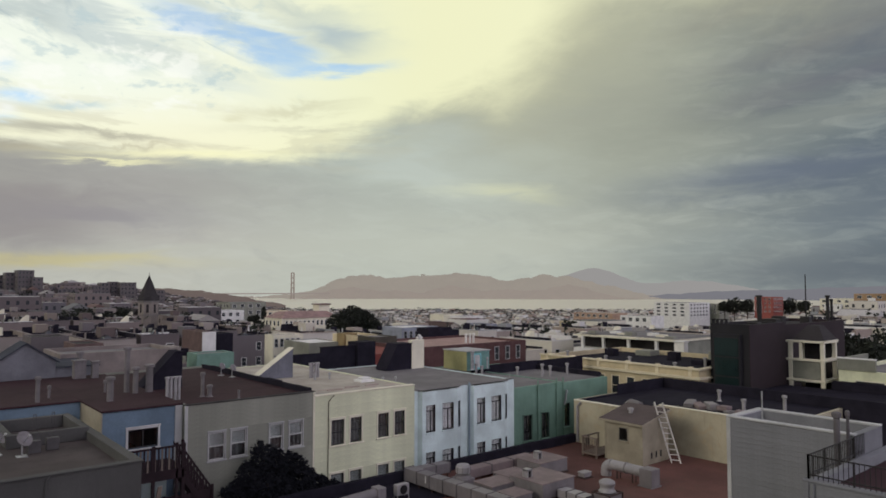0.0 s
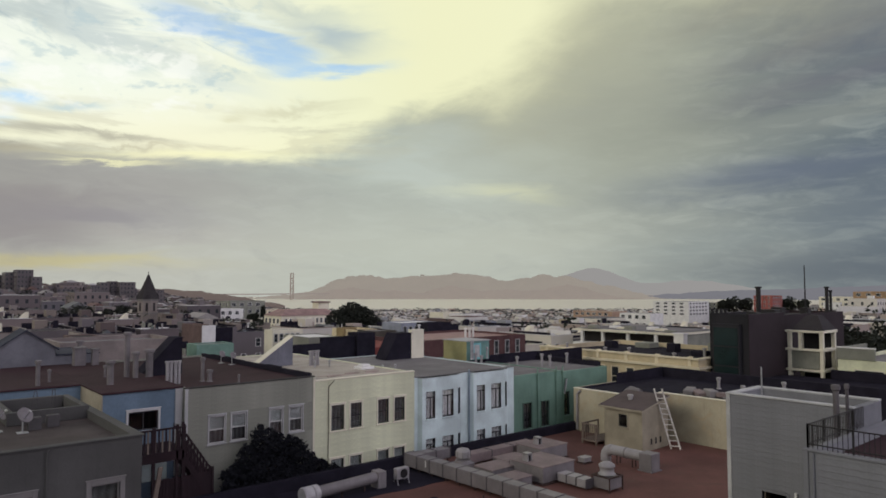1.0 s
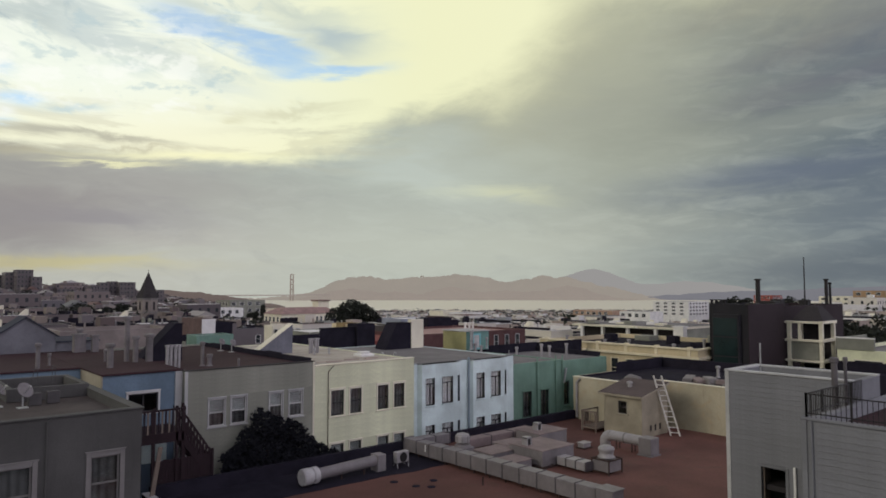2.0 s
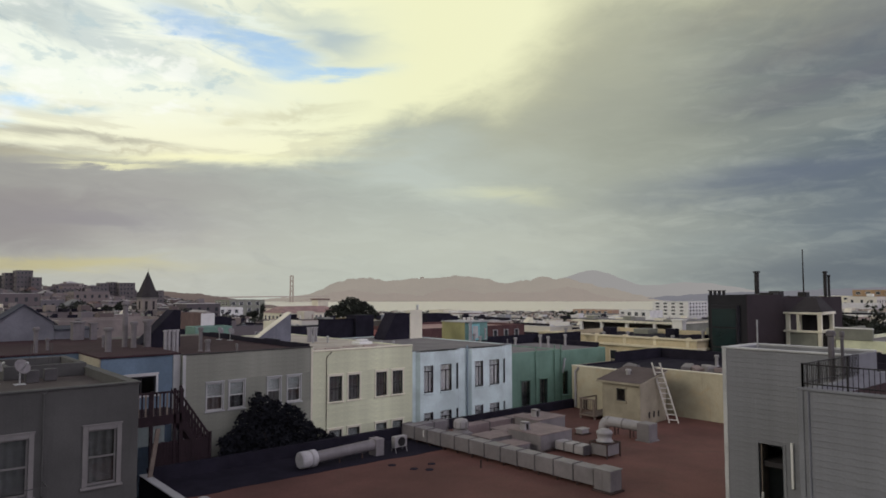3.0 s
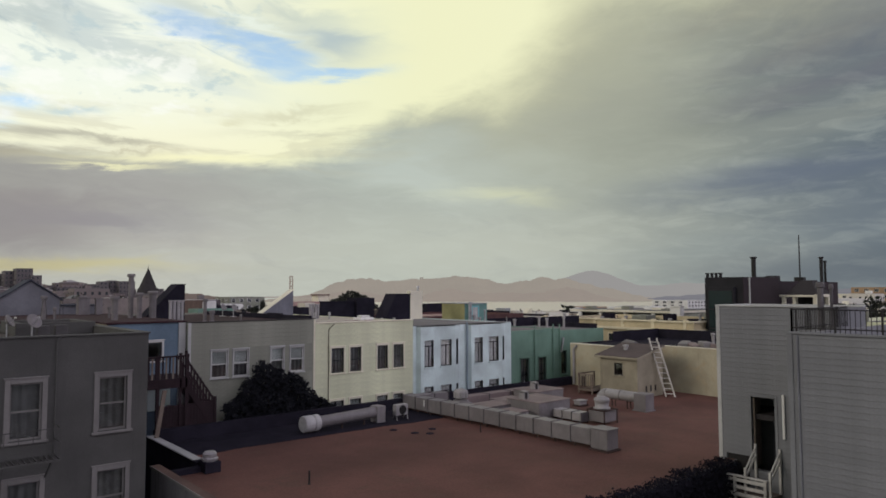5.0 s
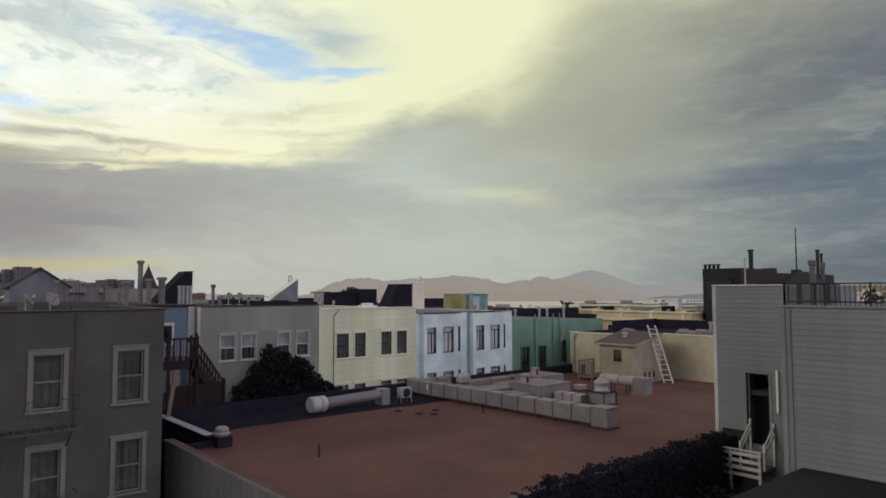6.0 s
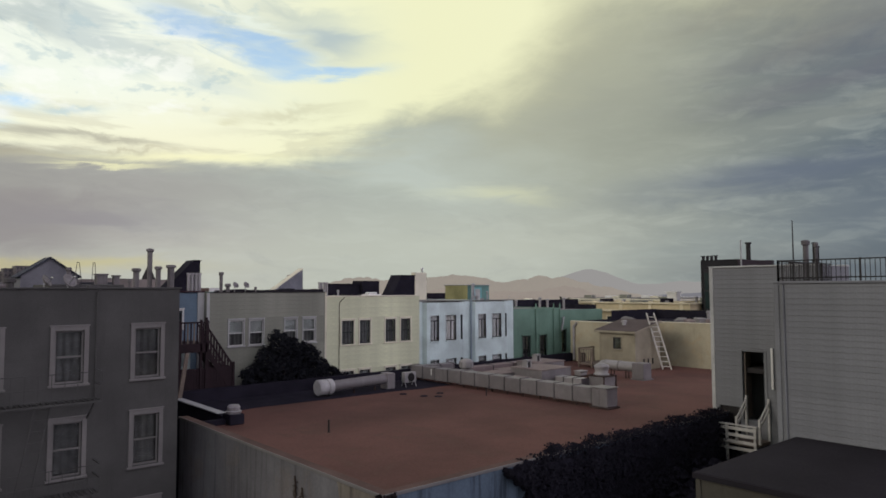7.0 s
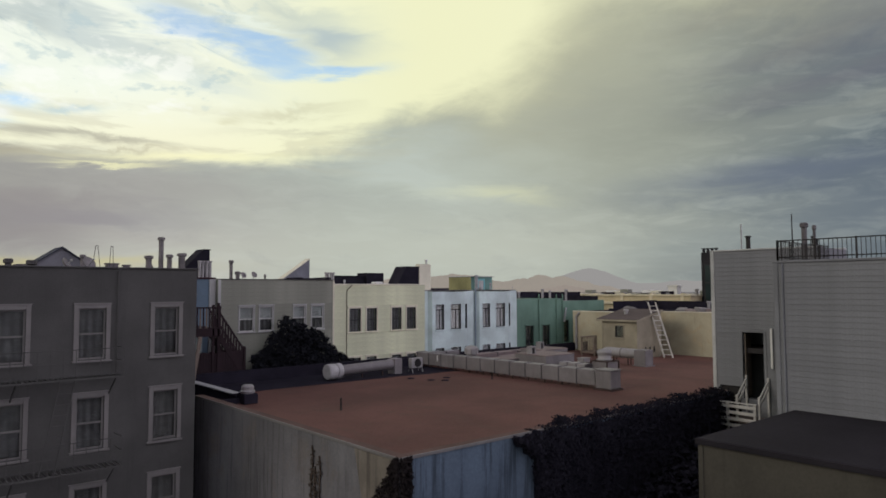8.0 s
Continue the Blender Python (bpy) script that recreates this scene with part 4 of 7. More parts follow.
COPING = mat("brown_coated_coping", (0.115, 0.072, 0.062), scale=0.5, grain=10, spec=0.15)
part("coping", Mesh().box(8.62, 8.96, 12.98, 27.2, 5.38, 5.42, None, 0.01), COPING, brown, "coping under the brown roof coating")
part("coping", Mesh().box(8.96, 26.55, 12.98, 13.32, 5.38, 5.42, None, 0.01), COPING, brown, "coping under the brown roof coating")
part("drip_edge", Mesh().box(8.585, 8.62, 12.945, 27.2, 5.34, 5.43, None, 0.008), STONE_TRIM, brown, "thin pale metal drip edge")
part("drip_edge", Mesh().box(8.62, 26.55, 12.945, 12.98, 5.34, 5.43, None, 0.008), STONE_TRIM, brown, "thin pale metal drip edge")
part("coping", Mesh().box(10.40, 10.80, 27.7, 33.6, 5.22, 5.28, None, 0.02), GREY_TRIM, brown, "grey coping board")
patch_outline = [(13.0, 0.0), (14.1, 0.0), (14.25, 2.5), (14.75, 4.1), (15.1, 5.32), (13.0, 5.32)]
part("bare_plaster", Mesh().prism(patch_outline, 8.608, 8.622, Matrix(((0, 0, 1, 0), (1, 0, 0, 0), (0, 1, 0, 0), (0, 0, 0, 1)))), mat("bare_buff_plaster", (0.185, 0.162, 0.135), streak=0.8, streak_at=0.48, scale=0.8), brown, "buff plaster where the paint has gone")
vine_rng = random.Random(31)
for y0, top, low in ((17.45, 5.0, 1.6), (17.0, 4.75, 1.2), (17.25, 4.4, 2.2)):
    st, q = Mesh(), Vector((8.59, y0, top))
    for k in range(14):
        p, q = q, q + Vector((0, vine_rng.uniform(-0.06, 0.06), -(top - low) / 14))
        st.tube(p, q, 0.03, 0.026, 5)
        for _ in range(9):
            c = q + Vector((vine_rng.uniform(-0.05, 0.0), vine_rng.gauss(0, 0.05), vine_rng.uniform(-0.1, 0.1)))
            u = Vector((0.3 * vine_rng.gauss(0, 1), vine_rng.gauss(0, 1), vine_rng.gauss(0, 1))).normalized() * 0.06
            v = u.cross(Vector((1, vine_rng.gauss(0, 0.4), 0))).normalized() * 0.035
            st.add([c - u, c + v, c + u, c - v], [(0, 1, 2), (0, 2, 3)])
    part("dead_vine", st, BARK, brown, "dry vine stem clinging to the wall")

SLATE_TRIM = mat("weathered_white_trim", (0.46, 0.46, 0.45), var=0.2, streak=0.3)
# --- slate grey clapboard house with a roof deck
SX, SX2 = 26.6, 22.26
s_holes = {"-x": [(13.66 - 12.35, 13.66 - 11.45, 5.14, 7.95), (13.66 - 13.46, 13.66 - 12.48, 4.45, 5.62)]}
slate, sf = flat_house("clapboard_house", "slate grey clapboard house with an open rear door", SX, 29.35, 9.1, 13.66, 0, 11.45,
                       SLATE_SIDING, GREY_ROOF, s_holes, lip=0.9, thick=0.25)
boards(slate, sf["-x"][0], 0.12, 4.55, 2.2, 11.4, 0.19, SLATE_SIDING, s_holes["-x"])
part("corner_board", Mesh().box(SX - 0.045, SX + 0.13, 13.54, 13.70, 2.0, 11.45, None, 0.01), SLATE_TRIM, slate, "white corner board")
part("coping", Mesh().box(SX - 0.06, SX + 0.25, 9.1, 13.72, 11.45, 11.52, None, 0.015), SLATE_TRIM, slate, "white roof edge trim")
part("coping", Mesh().box(SX + 0.25, 29.4, 13.41, 13.72, 11.45, 11.52, None, 0.015), SLATE_TRIM, slate, "white roof edge trim")
part("coping", Mesh().box(29.09, 29.4, 9.1, 13.41, 11.45, 11.52, None, 0.015), SLATE_TRIM, slate, "white roof edge trim")
dm = sf["-x"][0]
door = Mesh()
for a, b, c, d in ((1.20, 1.31, 5.14, 8.03), (2.21, 2.32, 5.14, 8.03), (1.31, 2.21, 7.95, 8.05)):
    door.box(a, b, c, d, -0.05, 0.045, dm, 0.006)
dp = part("door_frame", door, SLATE_SIDING, slate, "slate painted door casing")
part("door_leaf", Mesh().box(0, 0.86, 5.16, 7.9, 0, 0.05, dm @ Matrix.Translation((1.33, 0, -0.1)) @ Matrix.Rotation(radians(100), 4, "Y"), 0.01), WOOD, dp, "dark door standing open inwards")
part("cellar_window", Mesh().box(0.2, 1.18, 4.45, 5.62, -0.16, -0.12, dm), STEEL_DARK, slate)
solid("drain_pipe", Mesh().box(SX - 0.12, SX - 0.03, 11.05, 11.14, 6.5, 8.15, None, 0.01), WHITE_TRIM, (SX - 0.08, 11.1, 6.5), "short white board fixed beside the rear door", "board")
# front block with the roof deck
front = thing("deck_wing", (26, 4, 0), "slate grey clapboard wing with a railed roof deck", "house wing")
for m, a, b in ((face("-x", SX2, 9.05, 0), 0, 14.0),):
    me = Mesh()
    wall(me, m, a, b, 0, 10.72)
    part("wall", me, SLATE_SIDING, front)
    boards(front, m, 0.14, 6.0, 3.0, 10.7, 0.19, SLATE_SIDING)
    boards(front, m, 6.0, 13.9, 3.0, 10.7, 0.19, SLATE_SIDING)
part("wall", Mesh().box(SX2 + 0.25, 36.0, 8.8, 9.05, 0, 10.72), SLATE_SIDING, front)
part("wall", Mesh().box(SX2 + 0.25, 36.0, -5.0, -4.75, 0, 10.72), SLATE_SIDING, front)
part("wall", Mesh().box(35.75, 36.0, -4.75, 8.8, 0, 11.2), SLATE_SIDING, front)
part("deck_floor", Mesh().box(SX2 + 0.25, 35.75, -4.75, 8.8, 10.1, 10.35), RED_ROOF, front, "dark red deck membrane")
part("corner_board", Mesh().box(SX2 - 0.045, SX2 + 0.12, 8.93, 9.09, 0, 10.74, None, 0.01), SLATE_SIDING, front)
part("downpipe", Mesh().tube((SX2 - 0.07, 8.78, 5.5), (SX2 - 0.07, 8.78, 10.7), 0.035, n=8), SLATE_SIDING, front, "painted downpipe")
part("coping", Mesh().box(SX2 - 0.06, SX2 + 0.27, -5.0, 9.1, 10.72, 10.80, None, 0.015), SLATE_SIDING, front)
rail = thing("deck_railing", (SX2 + 0.1, 5, 10.8), "dark iron railing round the roof deck", "railing")
for a, b in (((SX2 + 0.1, -4.9), (SX2 + 0.1, 8.98)), ((SX2 + 0.1, 8.98), (27.1, 8.98))):
    p, q = Vector((*a, 0)), Vector((*b, 0))
    for h in (10.92, 11.50):
        part("rail", Mesh().tube(p + Vector((0, 0, h)), q + Vector((0, 0, h)), 0.022, n=6), STEEL_DARK, rail)
    n = round((q - p).length / 0.14)
    for k in range(n + 1):
        c = p.lerp(q, k / n)
        big = k % 9 == 0
        part("post" if big else "baluster", Mesh().box(c.x - (0.025 if big else 0.009), c.x + (0.025 if big else 0.009), c.y - (0.025 if big else 0.009),
             c.y + (0.025 if big else 0.009), 10.8 if c.y > 8.9 or c.x < SX2 + 0.2 else 10.35, 11.53 if big else 11.50), STEEL_DARK, rail)
# back porch: white rails and steps in front of the rear door
porch = thing("back_porch", (26.0, 12.4, 0), "small white-railed porch and steps at the rear door", "porch")
part("platform", Mesh().box(25.46, SX - 0.03, 11.3, 13.4, 4.3, 4.42), WOOD, porch)
for y in (11.36, 12.5, 13.36):
    part("post", Mesh().box(25.36, 25.46, y - 0.05, y + 0.05, 0, 5.08, None, 0.01), WHITE_WOOD, porch)
for k, z in enumerate((4.12, 4.38, 4.64, 4.9)):
    part("slat", Mesh().box(25.32, 25.355, 11.28, 13.44, z, z + 0.13, None, 0.008), WHITE_WOOD, porch)
part("top_rail", Mesh().box(25.31, 25.47, 11.26, 13.46, 5.08, 5.13, None, 0.01), WHITE_WOOD, porch)
for y, top in ((11.28, 5.95), (12.2, 6.0)):
    part("newel", Mesh().box(SX - 0.13, SX - 0.04, y - 0.045, y + 0.045, 4.42, top + 0.15, None, 0.01), WHITE_WOOD, porch)
    for dz in (0.0, -0.28):
        part("hand_rail", Mesh().tube((SX - 0.1, y, top + dz), (25.48, y - 0.06, 5.3 + dz), 0.04, n=8), WHITE_WOOD, porch, "white slanting hand rail")
    part("newel", Mesh().box(25.48, 25.57, y - 0.1, y - 0.01, 4.42, 5.42, None, 0.01), WHITE_WOOD, porch)
# roof pipes of the clapboard house
solid("thin_mast", Mesh().tube((26.75, 12.35, 11.5), (26.75, 12.35, 12.62), 0.03, n=6), GALV, (26.75, 12.35, 11.5), "thin grey steel mast on the roof", "mast")
pipe_vent(25.57, 9.3, 0.0, 12.2, 0.10, DUCT_SEAM, label="grey painted roof vent pipe with a cap")
pipe_vent(26.42, 9.25, 0.0, 12.15, 0.055, DUCT_SEAM, label="grey painted roof vent pipe with a cap")

# --- low ochre house in front of it
low = thing("low_house", (19, 0, 0), "low ochre stucco house under a dark flat roof", "house")
part("wall", Mesh().box(15.75, 16.0, -14, 8.45, 0, 5.55), OCHRE, low)
part("wall", Mesh().box(16.0, 22.2, 8.2, 8.45, 0, 5.55), WALL_STAINED, low)
LOW_FELT = mat("low_roof_felt", (0.026, 0.023, 0.027), scale=0.3, grain=14, spec=0.1)
part("roof", Mesh().box(15.66, 22.2, -14, 8.52, 5.55, 5.66, None, 0.02), LOW_FELT, low, "dark felt roof")
part("fascia", Mesh().box(15.63, 15.66, -14, 8.55, 5.50, 5.64), LOW_FELT, low)
part("corner_board", Mesh().box(15.70, 15.82, 8.36, 8.5, 0, 5.45, None, 0.01), OCHRE, low)

# ---------------------------------------------------------------- the row of house backs across the yards
FY = 35.85
SASH = mat("chalky_sash_paint", (0.52, 0.51, 0.49), var=0.15)
# grey clapboard house
g_open = [(a + 0.09, b - 0.09, 7.42, 8.86) for a, b in ((14.28, 15.36), (15.52, 16.57), (17.75, 18.74), (18.97, 20.0))]
gh = {"-y": [(a - 13.15, b - 13.15, c, d) for a, b, c, d in g_open]}
grey, gf = flat_house("grey_house", "grey clapboard house back with paired white sash windows", 13.15, 20.7, FY, 53, 0, 10.42, GREY_SIDING, RED_ROOF, gh,
                      lip=0.12, roof_label="dull red-brown flat roof with tarred edges")
boards(grey, gf["-y"][0], 0.12, 7.43, 5.0, 10.4, 0.235, GREY_SIDING, gh["-y"])
for h in gh["-y"]:
    # blind above; grey cloth in the lower sash stands in for its reflection
    window(grey, gf["-y"][0], *h, "hung", trim=0.055, trim_mat=GREY_TRIM, frame_mat=SASH, dress="both", deep=0.05, sill=True)
part("corner_board", Mesh().box(13.10, 13.26, FY - 0.045, FY + 0.05, 3, 10.45, None, 0.01), GREY_TRIM, grey)
part("corner_board", Mesh().box(20.58, 20.70, FY - 0.045, FY + 0.05, 3, 10.45, None, 0.01), CREAM_TRIM, grey)
for k in range(9):
    part("tar_upstand", Mesh().box(20.44, 20.68, 36.2 + k * 1.85, 36.2 + (k + 1) * 1.85, 10.3, 10.62 + 0.16 * noise.noise(Vector((k * 0.7, 2, 0)))), TAR, grey, "black tarred upstand")
part("edge_flashing", Mesh().box(13.1, 20.7, FY - 0.05, FY + 0.3, 10.42, 10.47, None, 0.01), DARK_ROOF, grey)

# cream house
c_open = [(a + 0.07, b - 0.07, 7.10, 8.60) for a, b in ((21.76, 22.8), (23.11, 24.07), (25.16, 26.13), (26.44, 27.40))]
c_open += [(a, b, 3.85, 5.40) for a, b, _, _ in c_open]
ch = {"-y": [(a - 20.7, b - 20.7, c, d) for a, b, c, d in c_open]}
cream, cf = flat_house("cream_house", "cream painted house back with paired dark sash windows", 20.7, 28.15, FY, 53, 0, 10.12, CREAM, TAN_ROOF, ch,
                       lip=0.03, roof_label="pale tan flat roof")
boards(cream, cf["-y"][0], 0.02, 0.92, 4.6, 10.1, 0.42, CREAM, ch["-y"])
boards(cream, cf["-y"][0], 0.96, 7.40, 4.6, 10.1, 0.30, CREAM, ch["-y"])
for h in ch["-y"]:
    # curtains added as grey fill where the panes would reflect
    window(cream, cf["-y"][0], *h, "hung", trim=0.10, trim_mat=CREAM_TRIM, frame_mat=BLACK_FRAME, deep=0.06, dress="both" if h[3] < 6 else "curtain")
part("edge_trim", Mesh().box(20.72, 28.15, FY - 0.06, FY + 0.28, 10.12, 10.20, None, 0.02), CREAM_TRIM, cream)
part("wiring", Mesh().tube((21.62, FY - 0.05, 5.0), (21.62, FY - 0.05, 9.75), 0.022, n=6).tube((21.62, FY - 0.05, 9.75), (22.0, FY - 0.05, 10.1), 0.022, n=6), RUST, cream, "thin conduit running down the boards")

# pale blue-white house pair with shallow bays
bz = 9.72
blueh, bf = flat_house("pale_blue_house", "pale blue-white stucco house back with shallow bays", 28.15, 37.6, FY, 50, 0, bz, PALE_BLUE, GREY_ROOF,
                       {"-y": [(0.45, 3.95, 3.2, 9.2), (5.0, 8.5, 3.2, 9.2)]}, lip=0.04, floors=True, roof_label="grey flat roof")
BAY = 0.32
for x0 in (28.42, 33.05):
    bay = Mesh()
    rows = ((6.95, 8.76), (3.85, 5.66))
    fm = face("-y", x0 + 0.15, FY - BAY)
    wide = 3.05
    ops = [(a, b, c, d) for c, d in rows for a, b in ((0.32, 1.12), (1.75, 2.75))]
    wall(bay, fm, 0, wide, 3.0, bz + 0.02, ops, 0.16)
    bp = part("bay", bay, PALE_BLUE, blueh)
    for h in ops:
        window(blueh, fm, *h, "tee", trim=0.0, frame_mat=BLACK_FRAME, trim_mat=PALE_BLUE, dress="sheer", deep=0.05, glass=CLEAR_GLASS)
    d = Vector((0.72, BAY, 0)).normalized()
    sm = Matrix(((d.x, 0, d.y, x0 + 0.15 + wide), (d.y, 0, -d.x, FY - BAY), (0, 1, 0, 0), (0, 0, 0, 1)))
    length = math.hypot(0.72, BAY)
    side = Mesh()
    ops = [(0.18, 0.58, c, dd) for c, dd in rows]
    wall(side, sm, 0, length, 3.0, bz + 0.02, ops, 0.14)
    part("bay_side", side, PALE_BLUE, blueh)
    for h in ops:
        window(blueh, sm, *h, "plain", trim=0.0, frame_mat=BLACK_FRAME, trim_mat=PALE_BLUE, sill=False, deep=0.05)
    e = Vector((0.15, -BAY, 0)).normalized()
    lm = Matrix(((e.x, 0, e.y, x0), (e.y, 0, -e.x, FY), (0, 1, 0, 0), (0, 0, 0, 1)))
    ls = Mesh()
    wall(ls, lm, 0, math.hypot(0.15, BAY), 3.0, bz + 0.02, (), 0.12)
    part("bay_side", ls, PALE_BLUE, blueh)
    part("bay_roof", Mesh().prism([(x0, FY), (x0 + 0.15, FY - BAY), (x0 + 0.15 + wide, FY - BAY), (x0 + 0.87 + wide, FY)], bz - 0.06, bz + 0.05, Matrix.Identity(4)), GREY_ROOF, blueh)
part("downpipe", Mesh().tube((32.97, FY - 0.1, 2), (32.97, FY - 0.1, 9.9), 0.07, n=10), mat("blue_grey_pipe", (0.25, 0.31, 0.35), rough=0.6), blueh, "blue-grey cast iron downpipe")
part("parapet_cap", Mesh().box(28.15, 37.6, FY - 0.02, FY + 0.3, bz, bz + 0.06, None, 0.02), GREY_ROOF, blueh)

# green house with its set-back end
n_open = [(38.6, 39.6, 4.95, 6.85), (40.65, 41.6, 4.9, 6.82)]
nh = {"-y": [(a - 37.6, b - 37.6, c, d) for a, b, c, d in n_open]}
green, nf = flat_house("green_house", "dark sea-green stucco house back with tall narrow windows", 37.6, 43.3, FY, 50, -1, 9.02, GREEN_STUCCO, GREY_ROOF, nh, lip=0.06)
for h in nh["-y"]:
    # curtain added as reflected grey behind the glass
    window(green, nf["-y"][0], *h, "cross", trim=0.06, trim_mat=GREEN_STUCCO, frame_mat=BLACK_FRAME, deep=0.1, dress="curtain")
e_open = [(1.0, 1.7, 5.2, 7.1)]
green2, nf2 = flat_house("green_house_end", "set-back end of the sea-green stucco house", 43.32, 50.2, FY + 0.75, 50, -1, 8.78, GREEN_STUCCO, GREY_ROOF, {"-y": e_open}, lip=0.06)
for h in e_open:
    window(green2, nf2["-y"][0], *h, "plain", trim=0.06, trim_mat=GREEN_STUCCO, frame_mat=BLACK_FRAME, deep=0.1)
for x in (40.2, 43.2, 42.4):
    part("downpipe", Mesh().tube((x, FY - 0.08, 2), (x, FY - 0.08, 9.4), 0.05, n=8), GREEN_STUCCO, green)
part("vent_hood", Mesh().tube((44.2, FY + 0.6, 7.0), (44.5, FY + 0.6, 8.2), 0.09, n=8), GALV, green2, "bent grey flue on the green wall")
lowp = thing("black_roof_parapet", (46, 44, 8.4), "black tarred parapet wall on the green roof", "parapet")
part("wall", Mesh().box(41.5, 50.1, 44.6, 44.85, 8.7, 9.55), TAR, lowp)
part("wall", Mesh().box(49.9, 50.12, 37.2, 44.6, 8.72, 9.15), TAR, lowp)
part("wall", Mesh().box(50.25, 57.0, 44.6, 44.85, -2, 9.5), TAR, lowp)
for x, y, h in ((41.0, 43.6, 1.3), (41.5, 43.4, 1.1), (46.2, 40.6, 1.15), (46.8, 40.2, 1.0), (48.9, 40.0, 1.1), (44.5, 42.0, 0.9)):
    pipe_vent(x, y, 8.5, h, 0.11, DUCT_PALE, label="pale painted roof vent pipe with a cap")

# sky blue house with deck and stair
b_open = [(10.48 - 9.3, 11.92 - 9.3, 8.52, 9.46)]
skyb, kf = flat_house("sky_blue_house", "dull sky blue house back with a wide window over a deck", 9.3, 13.12, 36.3, 51.5, 0, 10.45, SKY_BLUE, RED_ROOF, {"-y": b_open}, lip=0.0,
                      roof_label="dark red flat roof")
window(skyb, kf["-y"][0], *b_open[0], "cross", trim=0.10, trim_mat=SASH, frame_mat=BLACK_FRAME, deep=0.06)
part("corner_board", Mesh().box(12.75, 13.12, 36.22, 36.32, 6, 10.5, None, 0.01), GREY_TRIM, skyb)
skyw, kw = flat_house("sky_blue_wing", "sky blue rear wing beside a pale return wall", 2.0, 9.28, 40.5, 51.5, 0, 10.45, SKY_BLUE, RED_ROOF,
                      {"-y": [(4.8, 6.2, 8.2, 9.3), (2.2, 3.4, 8.2, 9.3)]}, lip=0.0, roof_label="dark red flat roof")
for h in ((4.8, 6.2, 8.2, 9.3), (2.2, 3.4, 8.2, 9.3)):
    window(skyw, kw["-y"][0], *h, "cross", trim=0.1, frame_mat=BLACK_FRAME, deep=0.06)
part("return_wall", Mesh().box(9.23, 9.29, 36.3, 40.48, 0, 10.44), SHED_PAINT, skyb, "pale pinkish return wall")
part("eave", Mesh().box(9.2, 13.14, 36.2, 51.5, 10.45, 10.55, None, 0.02), RED_ROOF, skyb)
part("eave", Mesh().box(1.9, 9.2, 40.4, 51.5, 10.45, 10.55, None, 0.02), RED_ROOF, skyw)
part("awning", Mesh().prism([(6.2, 9.5), (8.7, 9.5), (8.7, 9.42), (6.2, 9.42)], 0, 1.2, Matrix(((1, 0, 0, 0), (0, 0, -1, 40.48), (0, 1, 0, 0), (0, 0, 0, 1)))), GREY_TRIM, skyw)

dk = thing("back_deck", (11, 34.6, 0), "dark red stained deck with slatted rail and stair", "deck")
part("platform", Mesh().box(9.6, 12.5, 33.9, 36.25, 7.66, 7.82), REDWOOD, dk)
part("beam", Mesh().box(9.6, 12.5, 33.9, 34.05, 7.36, 7.66), REDWOOD, dk)
for x in (9.7, 11.0, 12.42):
    part("post", Mesh().box(x - 0.07, x + 0.07, 33.92, 34.06, 0, 9.0), REDWOOD, dk)
part("hand_rail", Mesh().box(9.6, 12.5, 33.88, 34.02, 8.86, 8.94, None, 0.01), REDWOOD, dk)
for k in range(17):
    x = 9.7 + k * 0.165
    part("baluster", Mesh().box(x, x + 0.075, 33.93, 33.97, 7.82, 8.86), REDWOOD if k % 2 else WOOD, dk)
part("skirt_wall", Mesh().box(9.6, 12.3, 36.0, 36.24, 6.0, 7.35), PALE_BLUE, dk, "pale blue wall under the deck")
for k in range(9):
    z, x = 7.66 - k * 0.2, 12.35 + k * 0.17
    part("tread", Mesh().box(x, x + 0.22, 34.05, 35.0, z - 0.04, z), REDWOOD, dk)
QUAD = [(0, 1, 2, 3), (4, 5, 6, 7), (0, 1, 5, 4), (1, 2, 6, 5), (2, 3, 7, 6), (3, 0, 4, 7)]
for y in (33.95, 35.1):
    for n, dz in (("stringer", 0.0), ("stair_rail", 1.12)):
        v = [Vector(p) for p in ((12.3, y, 7.78 + dz), (13.85, y, 5.5 + dz), (13.85, y, 5.34 + dz - (0.3 if dz == 0 else 0)), (12.3, y, 7.62 + dz - (0.3 if dz == 0 else 0)))]
        part(n, Mesh().hull(v + [p + Vector((0, 0.06, 0)) for p in v], QUAD), REDWOOD, dk)
    for k in range(10):
        x = 12.42 + k * 0.155
        z = 7.72 - (x - 12.3) * 1.47
        part("stair_baluster", Mesh().box(x, x + 0.1, y + 0.015, y + 0.04, z - 0.1, z + 1.1), REDWOOD, dk)
for x, top in ((12.3, 9.15), (12.02, 9.05), (13.8, 6.75)):
    part("newel", Mesh().box(x, x + 0.12, 33.9, 34.02, 5.0, top, None, 0.01), REDWOOD, dk)
for k in range(19):
    x = 11.0 + k * 0.15
    part("lower_board", Mesh().box(x, x + 0.14, 33.97, 34.0, 0, 6.55 - 0.02 * (k % 3)), REDWOOD, dk, "dark red boarding under the stair")
part("lower_frame", Mesh().box(11.0, 13.85, 34.0, 34.08, 6.3, 6.45), REDWOOD, dk)
part("side_screen", Mesh().box(13.82, 13.87, 34.02, 35.6, 0, 6.5), REDWOOD, dk, "dark red boarding under the stair")
solid("leaning_board", Mesh().box(-0.12, 0.12, -0.03, 0.03, 0, 2.6, pose(10.6, 32.9, 4.9, 8, 4, 20), 0.01), WOOD, (10.6, 32.9, 4.9), "weathered board leaning by the deck", "board")

